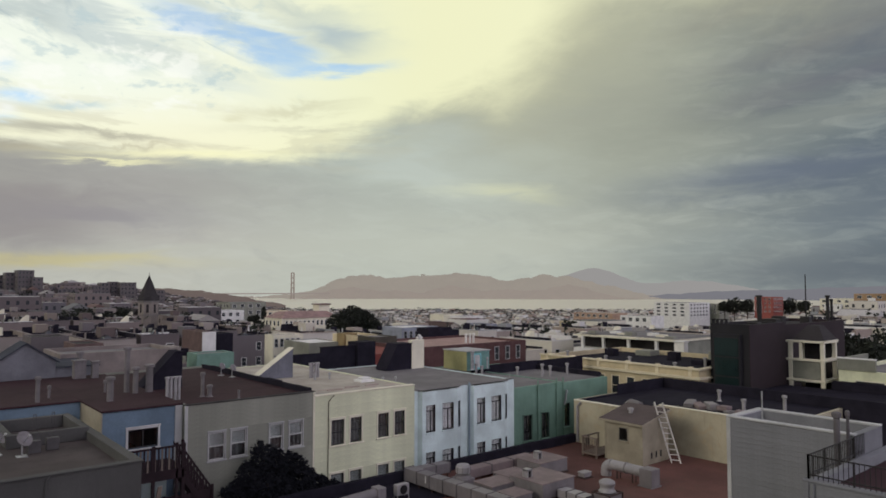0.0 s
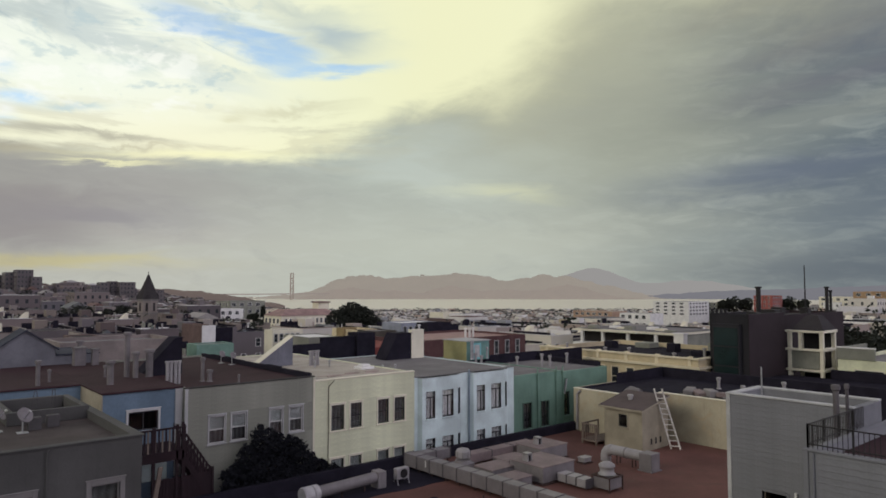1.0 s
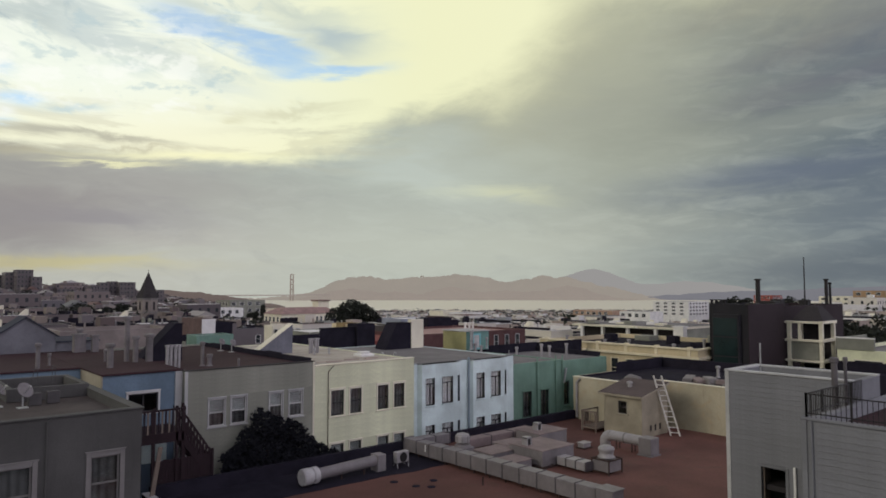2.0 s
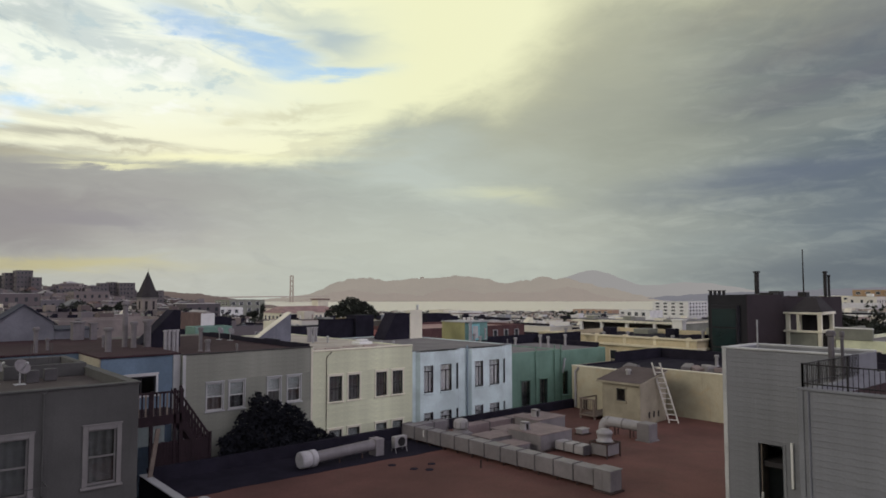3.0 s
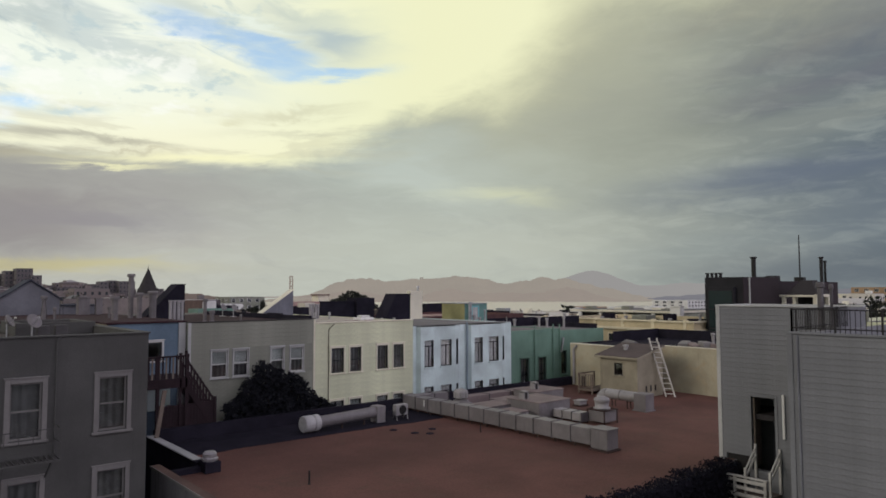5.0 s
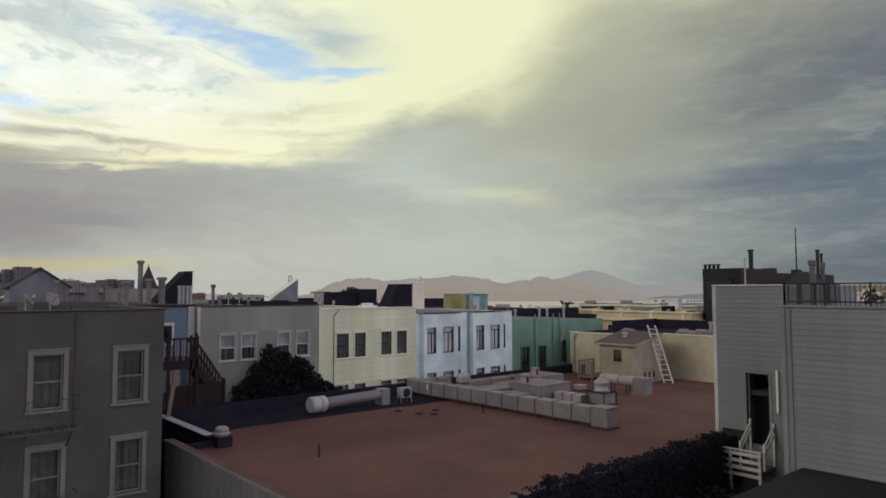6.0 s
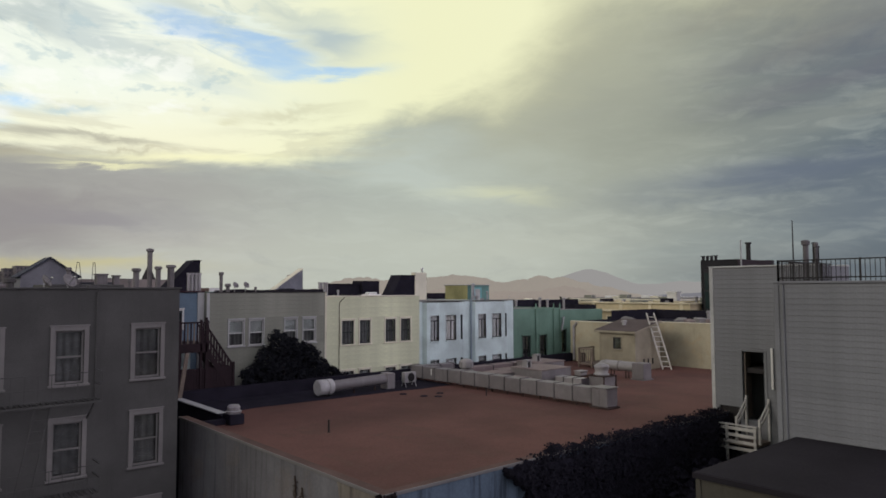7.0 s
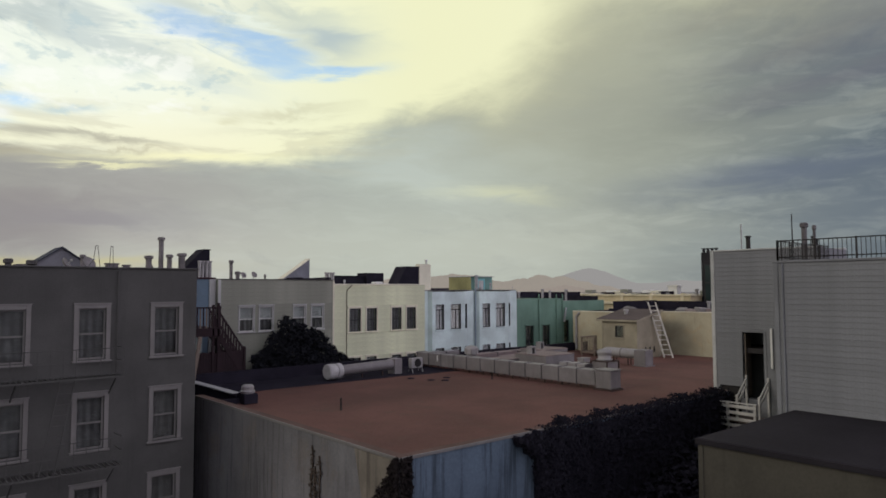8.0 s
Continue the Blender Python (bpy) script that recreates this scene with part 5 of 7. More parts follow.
# ---- things on the roofs
def wedge(name, label, x0, x1, y0, y1, z, low, high, side_mat, top_mat, flat=0.0, group="stair bulkheads"):
    """Stair bulkhead: a sloped lid that rises along x to a tall end, flat over the last stretch."""
    t = thing(name, ((x0 + x1) / 2, (y0 + y1) / 2, z), label, "stair bulkhead", group)
    m = Matrix(((1, 0, 0, 0), (0, 0, 1, 0), (0, 1, 0, 0), (0, 0, 0, 1)))
    o = [(x0, z), (x1, z), (x1, z + high), (x1 - flat, z + high), (x0, z + low)]
    part("body", Mesh().prism(o, y0, y1, m), side_mat, t)
    lift = 0.05
    top = [(x0 - 0.06, z + low), (x1 - flat, z + high), (x1 - flat, z + high + lift), (x0 - 0.06, z + low + lift)]
    part("lid", Mesh().prism(top, y0 - 0.08, y1 + 0.08, m), top_mat, t)
    if flat:
        part("cap", Mesh().box(x1 - flat, x1 + 0.05, y0 - 0.08, y1 + 0.08, z + high, z + high + lift), top_mat, t)
    return t


wedge("stair_bulkhead", "black tarred stair bulkhead with a sloping lid", 13.2, 15.6, 43.4, 44.6, 10.3, 0.1, 2.22, TAR, TAR, 0.45)
wedge("stair_bulkhead", "zinc-sided stair bulkhead with a pale sloping lid", 20.95, 24.0, 44.8, 45.4, 9.97, 0.1, 2.2, SOLAR, CREAM_TRIM)
wb = wedge("stair_bulkhead", "black tarred stair bulkhead beside a white chimney wall", 33.15, 35.75, 46.0, 47.4, 9.45, 0.3, 2.36, TAR, TAR, 1.5)
part("chimney_wall", Mesh().box(35.76, 37.1, 45.95, 46.5, 9.4, 12.1, None, 0.03), CREAM_TRIM, wb, "white plastered chimney wall")
part("flue", Mesh().lathe((36.75, 46.2, 12.1), [(0, 0.09), (0.3, 0.09), (0.3, 0.15), (0.42, 0.12)], 10), GALV, wb)
bw = thing("black_roof_screen", (33, 54.2, 9.4), "black stepped parapet screen behind the roofs", "parapet")
part("wall", Mesh().box(29.0, 31.8, 54.1, 54.4, 0, 10.65), TAR, bw)
part("wall", Mesh().box(31.8, 35.4, 54.1, 54.4, 0, 11.1), TAR, bw)
part("wall", Mesh().box(35.4, 37.4, 53.7, 55.4, 0, 11.45), TAR, bw)
part("wall_cap", Mesh().box(31.75, 35.39, 54.02, 54.46, 11.1, 11.17, None, 0.01), TAR, bw)
pbx = thing("painted_penthouse", (41.7, 45.5, 9.4), "mustard and teal painted rooftop penthouse", "penthouse")
part("body", Mesh().box(40.42, 43.15, 44.15, 47.2, 9.3, 10.95, None, 0.02), TEAL, pbx)
part("mustard_panel", Mesh().box(40.38, 40.415, 44.15, 47.2, 9.3, 10.95), OLIVE_YEL, pbx, "mustard painted side")
part("roof_edge", Mesh().box(40.3, 43.25, 44.05, 47.3, 10.95, 11.02, None, 0.01), GREY_TRIM, pbx)
tq = Mesh()
for a, b, c, d in ((41.15, 41.27, 9.4, 10.75), (41.95, 42.07, 9.4, 10.75), (41.27, 41.95, 10.63, 10.75), (41.27, 41.95, 9.4, 9.52)):
    tq.box(a, b, 44.05, 44.14, c, d)
part("door_frame", tq, TURQ, pbx, "turquoise door frame")
part("door_pane", Mesh().box(41.27, 41.95, 44.11, 44.14, 9.52, 10.63), BLIND, pbx)
for x in (40.55, 40.75, 42.45):
    pipe_vent(x, 43.7, 9.45, 1.5 if x < 42 else 0.8, 0.08)
VENT_DULL = mat("dull_painted_vent_metal", (0.17, 0.155, 0.155), rough=0.7, streak=0.4, scale=1.2)
# vents, flues and dishes on the sky blue and grey roofs
for x, y, h, r in ((7.35, 41.2, 1.25, 0.11), (10.95, 42.6, 0.62, 0.07), (10.35, 39.2, 1.2, 0.17), (11.92, 41.9, 2.5, 0.15), (12.2, 41.2, 1.4, 0.15), (12.95, 41.2, 1.5, 0.2),
                   (15.25, 39.1, 1.2, 0.10), (15.55, 38.8, 0.5, 0.12), (8.1, 42.4, 0.6, 0.07), (16.6, 37.2, 0.3, 0.05)):
    pipe_vent(x, y, 10.45 if x < 13 else 10.3, h, r, VENT_DULL)
for x0, y0, z0, h in ((13.2, 38.9, 10.3, 1.3), (24.75, 43.6, 10.0, 1.15)):
    fl = thing("flue_cluster", (x0, y0, z0), "cluster of pale sheet-metal flues", "flue", "flue clusters")
    for k in range(4):
        part("flue", Mesh().lathe((x0 + 0.22 * k, y0 + 0.05 * (k % 2), z0), [(0, 0.09), (h - 0.1, 0.09), (h - 0.1, 0.13), (h, 0.13)], 10), DUCT_PALE, fl)
for x, y, w, h in ((10.9, 49.8, 0.7, 1.2), (11.9, 49.5, 0.4, 1.1)):
    solid("chimney", Mesh().box(x, x + w, y, y + w, 10.4, 10.45 + h, None, 0.03).box(x - 0.05, x + w + 0.05, y - 0.05, y + w + 0.05, 10.45 + h, 10.55 + h), VENT_DULL, (x, y, 10.4), "squat plastered rooftop chimney", "chimney", "roof chimneys")
for x, y in ((19.8, 47.5), (20.0, 46.1)):
    dish(x, y, 10.3, 0.25, 160)
heap = thing("timber_heap", (24.5, 37.6, 10.0), "loose bleached boards heaped on the roof", "timber")
BLEACHED = mat("bleached_timber", (0.40, 0.33, 0.29))
for k in range(11):     # heaped boards and felt along the cream roof's edge
    a = random.uniform(-25, 25)
    part("plank", Mesh().box(-0.5, 0.5, -0.09, 0.09, 0, 0.09, pose(22.0 + k * 0.52, 37.6 + 0.35 * math.sin(k * 1.7), 9.98 + 0.05 * (k % 3), 0, 0, a), 0.01), BLEACHED, heap)
solid("roof_hatch", Mesh().box(26.2, 27.3, 39.2, 40.2, 9.95, 10.25, None, 0.05).box(26.4, 27.1, 39.4, 40.0, 10.25, 10.4, None, 0.05), WHITE_TRIM, (26.7, 39.7, 9.95), "low white roof hatch", "hatch")
for x, y in ((28.9, 40.5), (29.8, 40.2), (24.5, 42.5), (25.5, 42.2)):
    pipe_vent(x, y, 9.5 if x > 28 else 9.95, 0.45, 0.06)
pipe_vent(37.4, 36.1, 9.6, 0.5, 0.02, cap=False)

# ---------------------------------------------------------------- machinery on the brown roof
def duct_run(name, label, pts, wide, high, z, seg, material, leg=True, flange=0.03, group="roof ducts"):
    """Boxy duct along a straight run, in flanged lengths, on thin legs."""
    (x0, y0), (x1, y1) = pts
    length = math.hypot(x1 - x0, y1 - y0)
    t = thing(name, ((x0 + x1) / 2, (y0 + y1) / 2, RZ), label, "air duct", group)
    m = Matrix.Translation((x0, y0, 0)) @ Matrix.Rotation(math.atan2(y1 - y0, x1 - x0), 4, "Z")
    n = max(1, round(length / seg))
    for k in range(n):
        a, b = length * k / n, length * (k + 1) / n
        sagz = random.uniform(-0.012, 0.012)
        part("duct_length", Mesh().box(a + 0.02, b - 0.02, -wide / 2, wide / 2, z + sagz, z + high + sagz, m, 0.025), material, t)
        part("flange", Mesh().box(b - 0.025, b + 0.025, -wide / 2 - flange, wide / 2 + flange, z - flange, z + high + flange, m, 0.006), DUCT_SEAM, t)
        if leg and k % 1 == 0:
            for s in (-1, 1):
                part("leg", Mesh().box(b - 0.22, b - 0.16, s * wide * 0.42 - 0.03, s * wide * 0.42 + 0.03, RZ, z, m), RUST, t)
    return t


def unit(name, label, x0, x1, y0, y1, z0, z1, material, category="air handling unit", group="roof units", lid=None, pad=True):
    t = thing(name, ((x0 + x1) / 2, (y0 + y1) / 2, RZ), label, category, group)
    part("body", Mesh().box(x0, x1, y0, y1, z0, z1, None, 0.035), material, t)
    part("lid", Mesh().box(x0 - 0.04, x1 + 0.04, y0 - 0.04, y1 + 0.04, z1, z1 + 0.045, None, 0.012), lid or material, t)
    if pad:
        part("curb", Mesh().box(x0 - 0.08, x1 + 0.08, y0 - 0.08, y1 + 0.08, RZ, z0, None, 0.02), RUST, t)
    seams = Mesh()
    n = max(2, round((y1 - y0) / 0.9))
    for k in range(1, n):
        y = y0 + (y1 - y0) * k / n
        seams.box(x0 - 0.012, x0 - 0.001, y - 0.02, y + 0.02, z0 + 0.04, z1 - 0.04)
    part("panel_seam", seams, material, t)
    return t


duct_run("supply_duct", "long boxy painted duct in flanged lengths on legs", ((25.88, 19.3), (25.6, 33.1)), 0.72, 0.74, 5.05, 1.15, DUCT)
unit("duct_outlet", "upright painted duct outlet box", 25.4, 26.24, 18.3, 19.22, 4.96, 5.84, DUCT, "duct outlet")
duct_run("cross_duct", "short boxy duct crossing at the parapet", ((26.0, 32.75), (28.3, 32.75)), 0.7, 0.6, 5.15, 1.4, DUCT)
duct_run("return_duct", "boxy pinkish duct lying near the black parapet", ((28.4, 31.2), (34.2, 31.2)), 0.8, 0.55, 5.05, 1.9, DUCT_PINK, leg=False)
unit("roof_unit", "flat weathered air unit with a pinkish lid", 27.1, 29.1, 27.5, 29.0, 4.98, 5.52, DUCT, lid=DUCT_PINK)
unit("roof_unit", "flat weathered air unit with a pinkish lid", 29.3, 31.2, 28.4, 29.7, 4.98, 5.50, DUCT, lid=DUCT_PINK)
unit("roof_unit", "flat weathered air unit with a pinkish lid", 27.0, 28.4, 25.7, 27.0, 4.98, 5.42, DUCT, lid=DUCT_PINK)
big_unit = unit("roof_unit", "large weathered air unit with a pinkish lid", 28.8, 31.5, 25.3, 27.8, 4.98, 5.82, DUCT, lid=DUCT_PINK)
unit("roof_unit", "large weathered air unit with a pinkish lid", 32.2, 34.8, 28.5, 30.5, 4.98, 5.74, DUCT, lid=DUCT_PINK)
unit("roof_box", "small pale box on the roof", 34.2, 34.9, 26.7, 27.2, 4.95, 5.2, DUCT_PALE, "roof box")
for x, y, z in ((29.3, 26.9, 5.86), (33.1, 29.5, 5.785)):
    g = thing("gooseneck_vent", (x, y, z), "square white gooseneck vent on an air unit", "vent", "gooseneck vents")
    part("frame", Mesh().box(x - 0.2, x - 0.12, y - 0.2, y + 0.2, z, z + 0.42).box(x + 0.12, x + 0.2, y - 0.2, y + 0.2, z, z + 0.42).box(x - 0.2, x + 0.2, y - 0.2, y + 0.2, z + 0.36, z + 0.45), DUCT_PALE, g)
    part("throat", Mesh().box(x - 0.11, x + 0.11, y - 0.15, y + 0.15, z, z + 0.35), STEEL_DARK, g)
duct_run("branch_duct", "low duct with pale lids joining two units", ((30.2, 25.2), (30.2, 23.2)), 0.75, 0.45, 5.0, 0.7, DUCT_PALE, leg=False)
fx, fy = 31.0, 22.7
fan = thing("exhaust_fan", (fx, fy, RZ), "domed exhaust fan on a rusty stand", "exhaust fan")
part("housing", Mesh().box(fx - 0.55, fx + 0.55, fy - 0.55, fy + 0.5, 5.0, 5.58, None, 0.03), DUCT, fan)
for x in (fx - 0.6, fx + 0.55):
    for y in (fy - 0.6, fy + 0.52):
        part("stand_leg", Mesh().box(x, x + 0.06, y, y + 0.06, RZ, 5.6), RUST, fan, "rusty angle-iron leg")
for a, b, c, d in ((-0.6, 0.61, -0.6, -0.54), (-0.6, 0.61, 0.52, 0.58), (-0.6, -0.54, -0.54, 0.52), (0.55, 0.61, -0.54, 0.52)):
    part("stand_bar", Mesh().box(fx + a, fx + b, fy + c, fy + d, 5.6, 5.66), RUST, fan, "rusty angle-iron bar")
part("dome", Mesh().lathe((fx, fy, 5.62), [(0, 0.34), (0.06, 0.46), (0.1, 0.46), (0.12, 0.36), (0.42, 0.4), (0.46, 0.44), (0.58, 0.42), (0.68, 0.25), (0.71, 0.05)], 20), DUCT_PALE, fan, smooth=True)
mx, my = 27.45, 30.3
mush = thing("mushroom_vent", (mx, my, RZ), "mushroom ventilator on a box curb", "vent")
part("curb", Mesh().box(mx - 0.5, mx + 0.5, my - 0.5, my + 0.5, RZ, 5.45, None, 0.03), DUCT, mush)
part("skirt", Mesh().lathe((mx, my, 5.45), [(0, 0.5), (0.12, 0.46), (0.2, 0.28), (0.3, 0.28)], 18), DUCT, mush)
part("hood", Mesh().lathe((mx, my, 5.72), [(0, 0.3), (0.0, 0.42), (0.34, 0.42), (0.46, 0.36), (0.54, 0.1)], 18), DUCT_PALE, mush)
for k in range(8):
    a = k * math.pi / 4
    part("rib", Mesh().tube((mx + 0.43 * math.cos(a), my + 0.43 * math.sin(a), 5.72), (mx + 0.43 * math.cos(a), my + 0.43 * math.sin(a), 6.08), 0.025, n=5), DUCT, mush)

# big round pipe with an elbow, ending in an upright box
rp = thing("round_duct", (36.0, 25.0, RZ), "fat round duct with a turned-down elbow", "air duct")
part("pipe", Mesh().tube((36.0, 23.75, 5.62), (36.0, 25.95, 5.62), 0.31, n=18), DUCT_PALE, rp, smooth=False)
part("collar", Mesh().tube((36.0, 24.85, 5.62), (36.0, 24.95, 5.62), 0.335, n=18), DUCT, rp)
elb = Mesh()
for k in range(6):
    a0, a1 = k * math.pi / 12, (k + 1) * math.pi / 12
    c = Vector((36.0, 25.95, 5.16))
    elb.tube(c + Vector((0, 0.46 * math.sin(a0), 0.46 * math.cos(a0))), c + Vector((0, 0.46 * math.sin(a1) + 0.02, 0.46 * math.cos(a1) - 0.01)), 0.33, n=18)
part("elbow", elb, DUCT_PALE, rp)
part("drop", Mesh().tube((36.0, 26.42, RZ), (36.0, 26.42, 5.18), 0.33, n=18), DUCT_PALE, rp)
part("outlet_box", Mesh().box(35.55, 36.45, 22.9, 23.75, RZ + 0.05, 5.92, None, 0.03).box(35.48, 36.52, 22.83, 23.82, RZ, RZ + 0.06), DUCT, rp)
for y in (24.35, 25.45):
    part("leg", Mesh().box(35.8, 35.86, y, y + 0.06, RZ, 5.4).box(36.14, 36.2, y, y + 0.06, RZ, 5.4), RUST, rp)

HOOD = mat("weathered_hood_paint", (0.42, 0.41, 0.41), rough=0.6, streak=0.4, scale=1.5)
lp = thing("round_duct", (19.4, 30.8, RZ), "long round duct ending in a bulky pale hood", "air duct")
part("pipe", Mesh().tube((17.9, 30.75, 5.38), (21.7, 30.95, 5.46), 0.29, n=18), DUCT, lp)
part("hood", Mesh().lathe((18.0, 30.75, 5.38), [(0, 0.36), (0.05, 0.42), (0.30, 0.42), (0.35, 0.35), (0.40, 0.35), (0.45, 0.42), (0.86, 0.42), (0.92, 0.38), (0.93, 0.02)], 18, (-1, -0.05, 0)), HOOD, lp, "pale dented hood")
part("end_box", Mesh().box(21.6, 22.15, 30.6, 31.3, RZ, 5.78, None, 0.03), DUCT, lp)
for x in (17.6, 19.4, 20.8):
    part("leg", Mesh().box(x, x + 0.06, 30.72, 30.8, RZ, 5.15), RUST, lp)
ac = thing("condenser_unit", (23.3, 30.8, RZ), "small white air-conditioner on splayed legs", "air conditioner")
part("case", Mesh().box(22.9, 23.75, 30.65, 31.0, 5.12, 5.72, None, 0.03), DUCT_PALE, ac)
part("grille", Mesh().lathe((23.35, 30.64, 5.42), [(0, 0.25), (0.012, 0.25)], 20, (0, -1, 0)), STEEL_DARK, ac)
acl = Mesh()
for x in (22.95, 23.7):
    acl.tube((x, 30.7, 5.14), (x - 0.08, 30.5, RZ), 0.025, n=6).tube((x, 30.95, 5.14), (x + 0.08, 31.15, RZ), 0.025, n=6)
part("leg", acl, DUCT_PALE, ac)
cv = thing("roof_chimney", (10.85, 26.9, RZ), "squat dark chimney with a pale cowl", "chimney")
part("shaft", Mesh().box(10.5, 11.15, 26.55, 27.3, RZ, 5.32, None, 0.03), TAR, cv)
part("cowl", Mesh().lathe((10.82, 26.92, 5.32), [(0, 0.30), (0.1, 0.34), (0.14, 0.26), (0.28, 0.28), (0.36, 0.2)], 14), DUCT_PALE, cv)
for x, y, h, r in ((12.95, 22.7, 0.5, 0.035), (24.3, 25.3, 0.4, 0.03), (9.4, 20.2, 0.12, 0.06)):
    solid("pipe_stub", Mesh().lathe((x, y, RZ), [(0, r * 2), (0.03, r * 1.1), (h, r)], 8), STEEL_DARK, (x, y, RZ), "short dark pipe stub in the roof", "pipe", "pipe stubs")
for k, (x, y) in enumerate(((21.6, 27.3), (22.1, 26.7), (22.9, 27.5), (21.2, 28.6))):
    solid("roof_patch", Mesh().lathe((x, y, RZ), [(0, 0.22), (0.03, 0.2), (0.045, 0.08)], 9), TAR, (x, y, RZ), "low blob of roofing tar", "tar patch", "tar patches")
solid("white_tag", Mesh().box(25.2, 25.22, 31.0, 31.08, 5.35, 5.72), WHITE_TRIM, (24.7, 31.0, 5.4), "narrow white label on the duct", "label plate")

# ---- shed, ladder and the buff wall
shed = thing("roof_shed", (41.0, 27.5, RZ), "buff painted stair shed with a small dark window", "shed")
sx0, sx1, sy0, sy1 = 39.5, 42.55, 26.05, 29.05
hole = (sy1 - 27.88, sy1 - 27.2, 6.32, 7.15)
rm = Matrix(((1, 0, 0, 0), (0, 0, 1, 0), (0, 1, 0, 0), (0, 0, 0, 1)))
me = Mesh()
wall(me, face("-x", sx0, sy1), 0.12, sy1 - sy0 - 0.12, RZ, 7.5, [hole], 0.12)
part("wall", me, SHED_PAINT, shed)
part("wall", Mesh().prism([(sx0, RZ), (sx1, RZ), (sx1, 8.15), (sx0, 7.55)], sy0, sy0 + 0.12, rm), SHED_PAINT, shed)
part("wall", Mesh().box(sx0, sx1, sy1 - 0.12, sy1, RZ, 7.52), SHED_PAINT, shed)
window(shed, face("-x", sx0, sy1), *hole, "plain", trim=0.07, trim_mat=SHED_PAINT, frame_mat=BLACK_FRAME, deep=0.04)
part("roof", Mesh().prism([(sx0 - 0.25, 7.52), (sx1 + 0.05, 8.2), (sx1 + 0.05, 8.3), (sx0 - 0.25, 7.62)], sy0 - 0.14, sy1 + 0.3, rm), SHED_ROOF, shed, "brown shingle roof")
part("fascia", Mesh().box(sx0 - 0.28, sx0 - 0.255, sy0 - 0.16, sy1 + 0.32, 7.46, 7.60), SHED_PAINT, shed)
part("fascia", Mesh().prism([(sx0 - 0.26, 7.47), (sx1 + 0.05, 8.15), (sx1 + 0.05, 8.28), (sx0 - 0.26, 7.6)], sy0 - 0.17, sy0 - 0.145, rm), SHED_PAINT, shed)
for y in (sy0 + 0.02, sy1 - 0.1):
    part("corner_board", Mesh().box(sx0 - 0.03, sx0 - 0.002, y - 0.02, y + 0.1, RZ, 7.45), SHED_PAINT, shed)
for x in (40.4, 40.95, 41.5):
    part("louvre", Mesh().box(x, x + 0.16, sy0 - 0.03, sy0 - 0.002, 5.25, 5.65, None, 0.008), STEEL_DARK, shed)
part("roof_vent", Mesh().lathe((40.9, 27.9, 7.86), [(0, 0.16), (0.3, 0.14), (0.3, 0.22), (0.42, 0.2), (0.46, 0.05)], 12), DUCT_PALE, shed)
land = thing("shed_landing", (39.4, 29.9, RZ), "low wooden landing with a slatted rail", "landing")
part("platform", Mesh().box(38.7, 41.6, 29.15, 30.45, 5.1, 5.2), WOOD, land)
for x, y in ((38.75, 30.35), (38.75, 29.2), (40.5, 30.35)):
    part("post", Mesh().box(x, x + 0.09, y, y + 0.09, RZ, 6.25), WOOD, land)
part("hand_rail", Mesh().box(38.72, 40.6, 30.35, 30.45, 6.2, 6.28).box(38.72, 38.82, 29.2, 30.35, 6.2, 6.28), WOOD, land)
for k in range(7):
    part("baluster", Mesh().box(38.75, 38.79, 29.35 + k * 0.15, 29.39 + k * 0.15, 5.2, 6.2), WOOD, land)
part("doorway", Mesh().box(41.74, 41.82, 29.6, 30.4, 5.2, 7.1), STEEL_DARK, land)

LADDER_WOOD = mat("pale_ladder_paint", (0.62, 0.60, 0.55), scale=2.0)
ldr = thing("ladder", (41.8, 25.2, RZ), "pale wooden ladder leaning on the shed", "ladder")
f0, f1 = Vector((41.78, 25.36, RZ)), Vector((42.08, 24.86, RZ))
t0, t1 = Vector((41.15, 26.2, 8.85)), Vector((41.41, 25.77, 8.85))
for a, b in ((f0, t0), (f1, t1)):
    part("rail", Mesh().tube(a, b, 0.06, n=6), LADDER_WOOD, ldr)
for k in range(11):
    q = (k + 0.6) / 11.4
    part("rung", Mesh().tube(f0.lerp(t0, q), f1.lerp(t1, q), 0.035, n=6), LADDER_WOOD, ldr)

buff = thing("buff_walled_house", (48, 28, 0), "buff walled building with a black tarred roof", "building")
part("wall", Mesh().box(41.85, 42.1, 28.0, 33.55, 0, 8.0), BUFF_WALL, buff, "buff wall with flaking paint")
part("wall", Mesh().box(44.52, 44.77, 19.0, 28.0, 0, 8.05), BUFF_WALL, buff, "buff wall with flaking paint")
part("wall", Mesh().box(42.1, 44.77, 28.0, 28.25, 0, 8.0), BUFF_WALL, buff)
part("wall", Mesh().box(42.1, 54.0, 33.55, 33.8, 0, 8.0), BUFF_WALL, buff)
part("wall_lining", Mesh().box(42.1, 53.75, 33.35, 33.54, 7.9, 8.02), TAR, buff)
part("wall", Mesh().box(47.0, 53.74, 33.30, 33.34, 7.9, 8.75), TAR, buff, "black tarred upstand")
part("wall", Mesh().box(53.75, 54.0, 16.0, 33.55, -2, 8.7), TAR, buff, "black parapet wall")
part("wall", Mesh().box(44.77, 53.75, 19.0, 19.25, 0, 8.0), BUFF_WALL, buff)
part("roof", Mesh().box(42.1, 53.75, 28.25, 33.55, 7.6, 7.9), TAR, buff, "black tarred roof")
part("roof", Mesh().box(44.77, 53.75, 19.25, 28.25, 7.6, 7.9), TAR, buff, "black tarred roof")
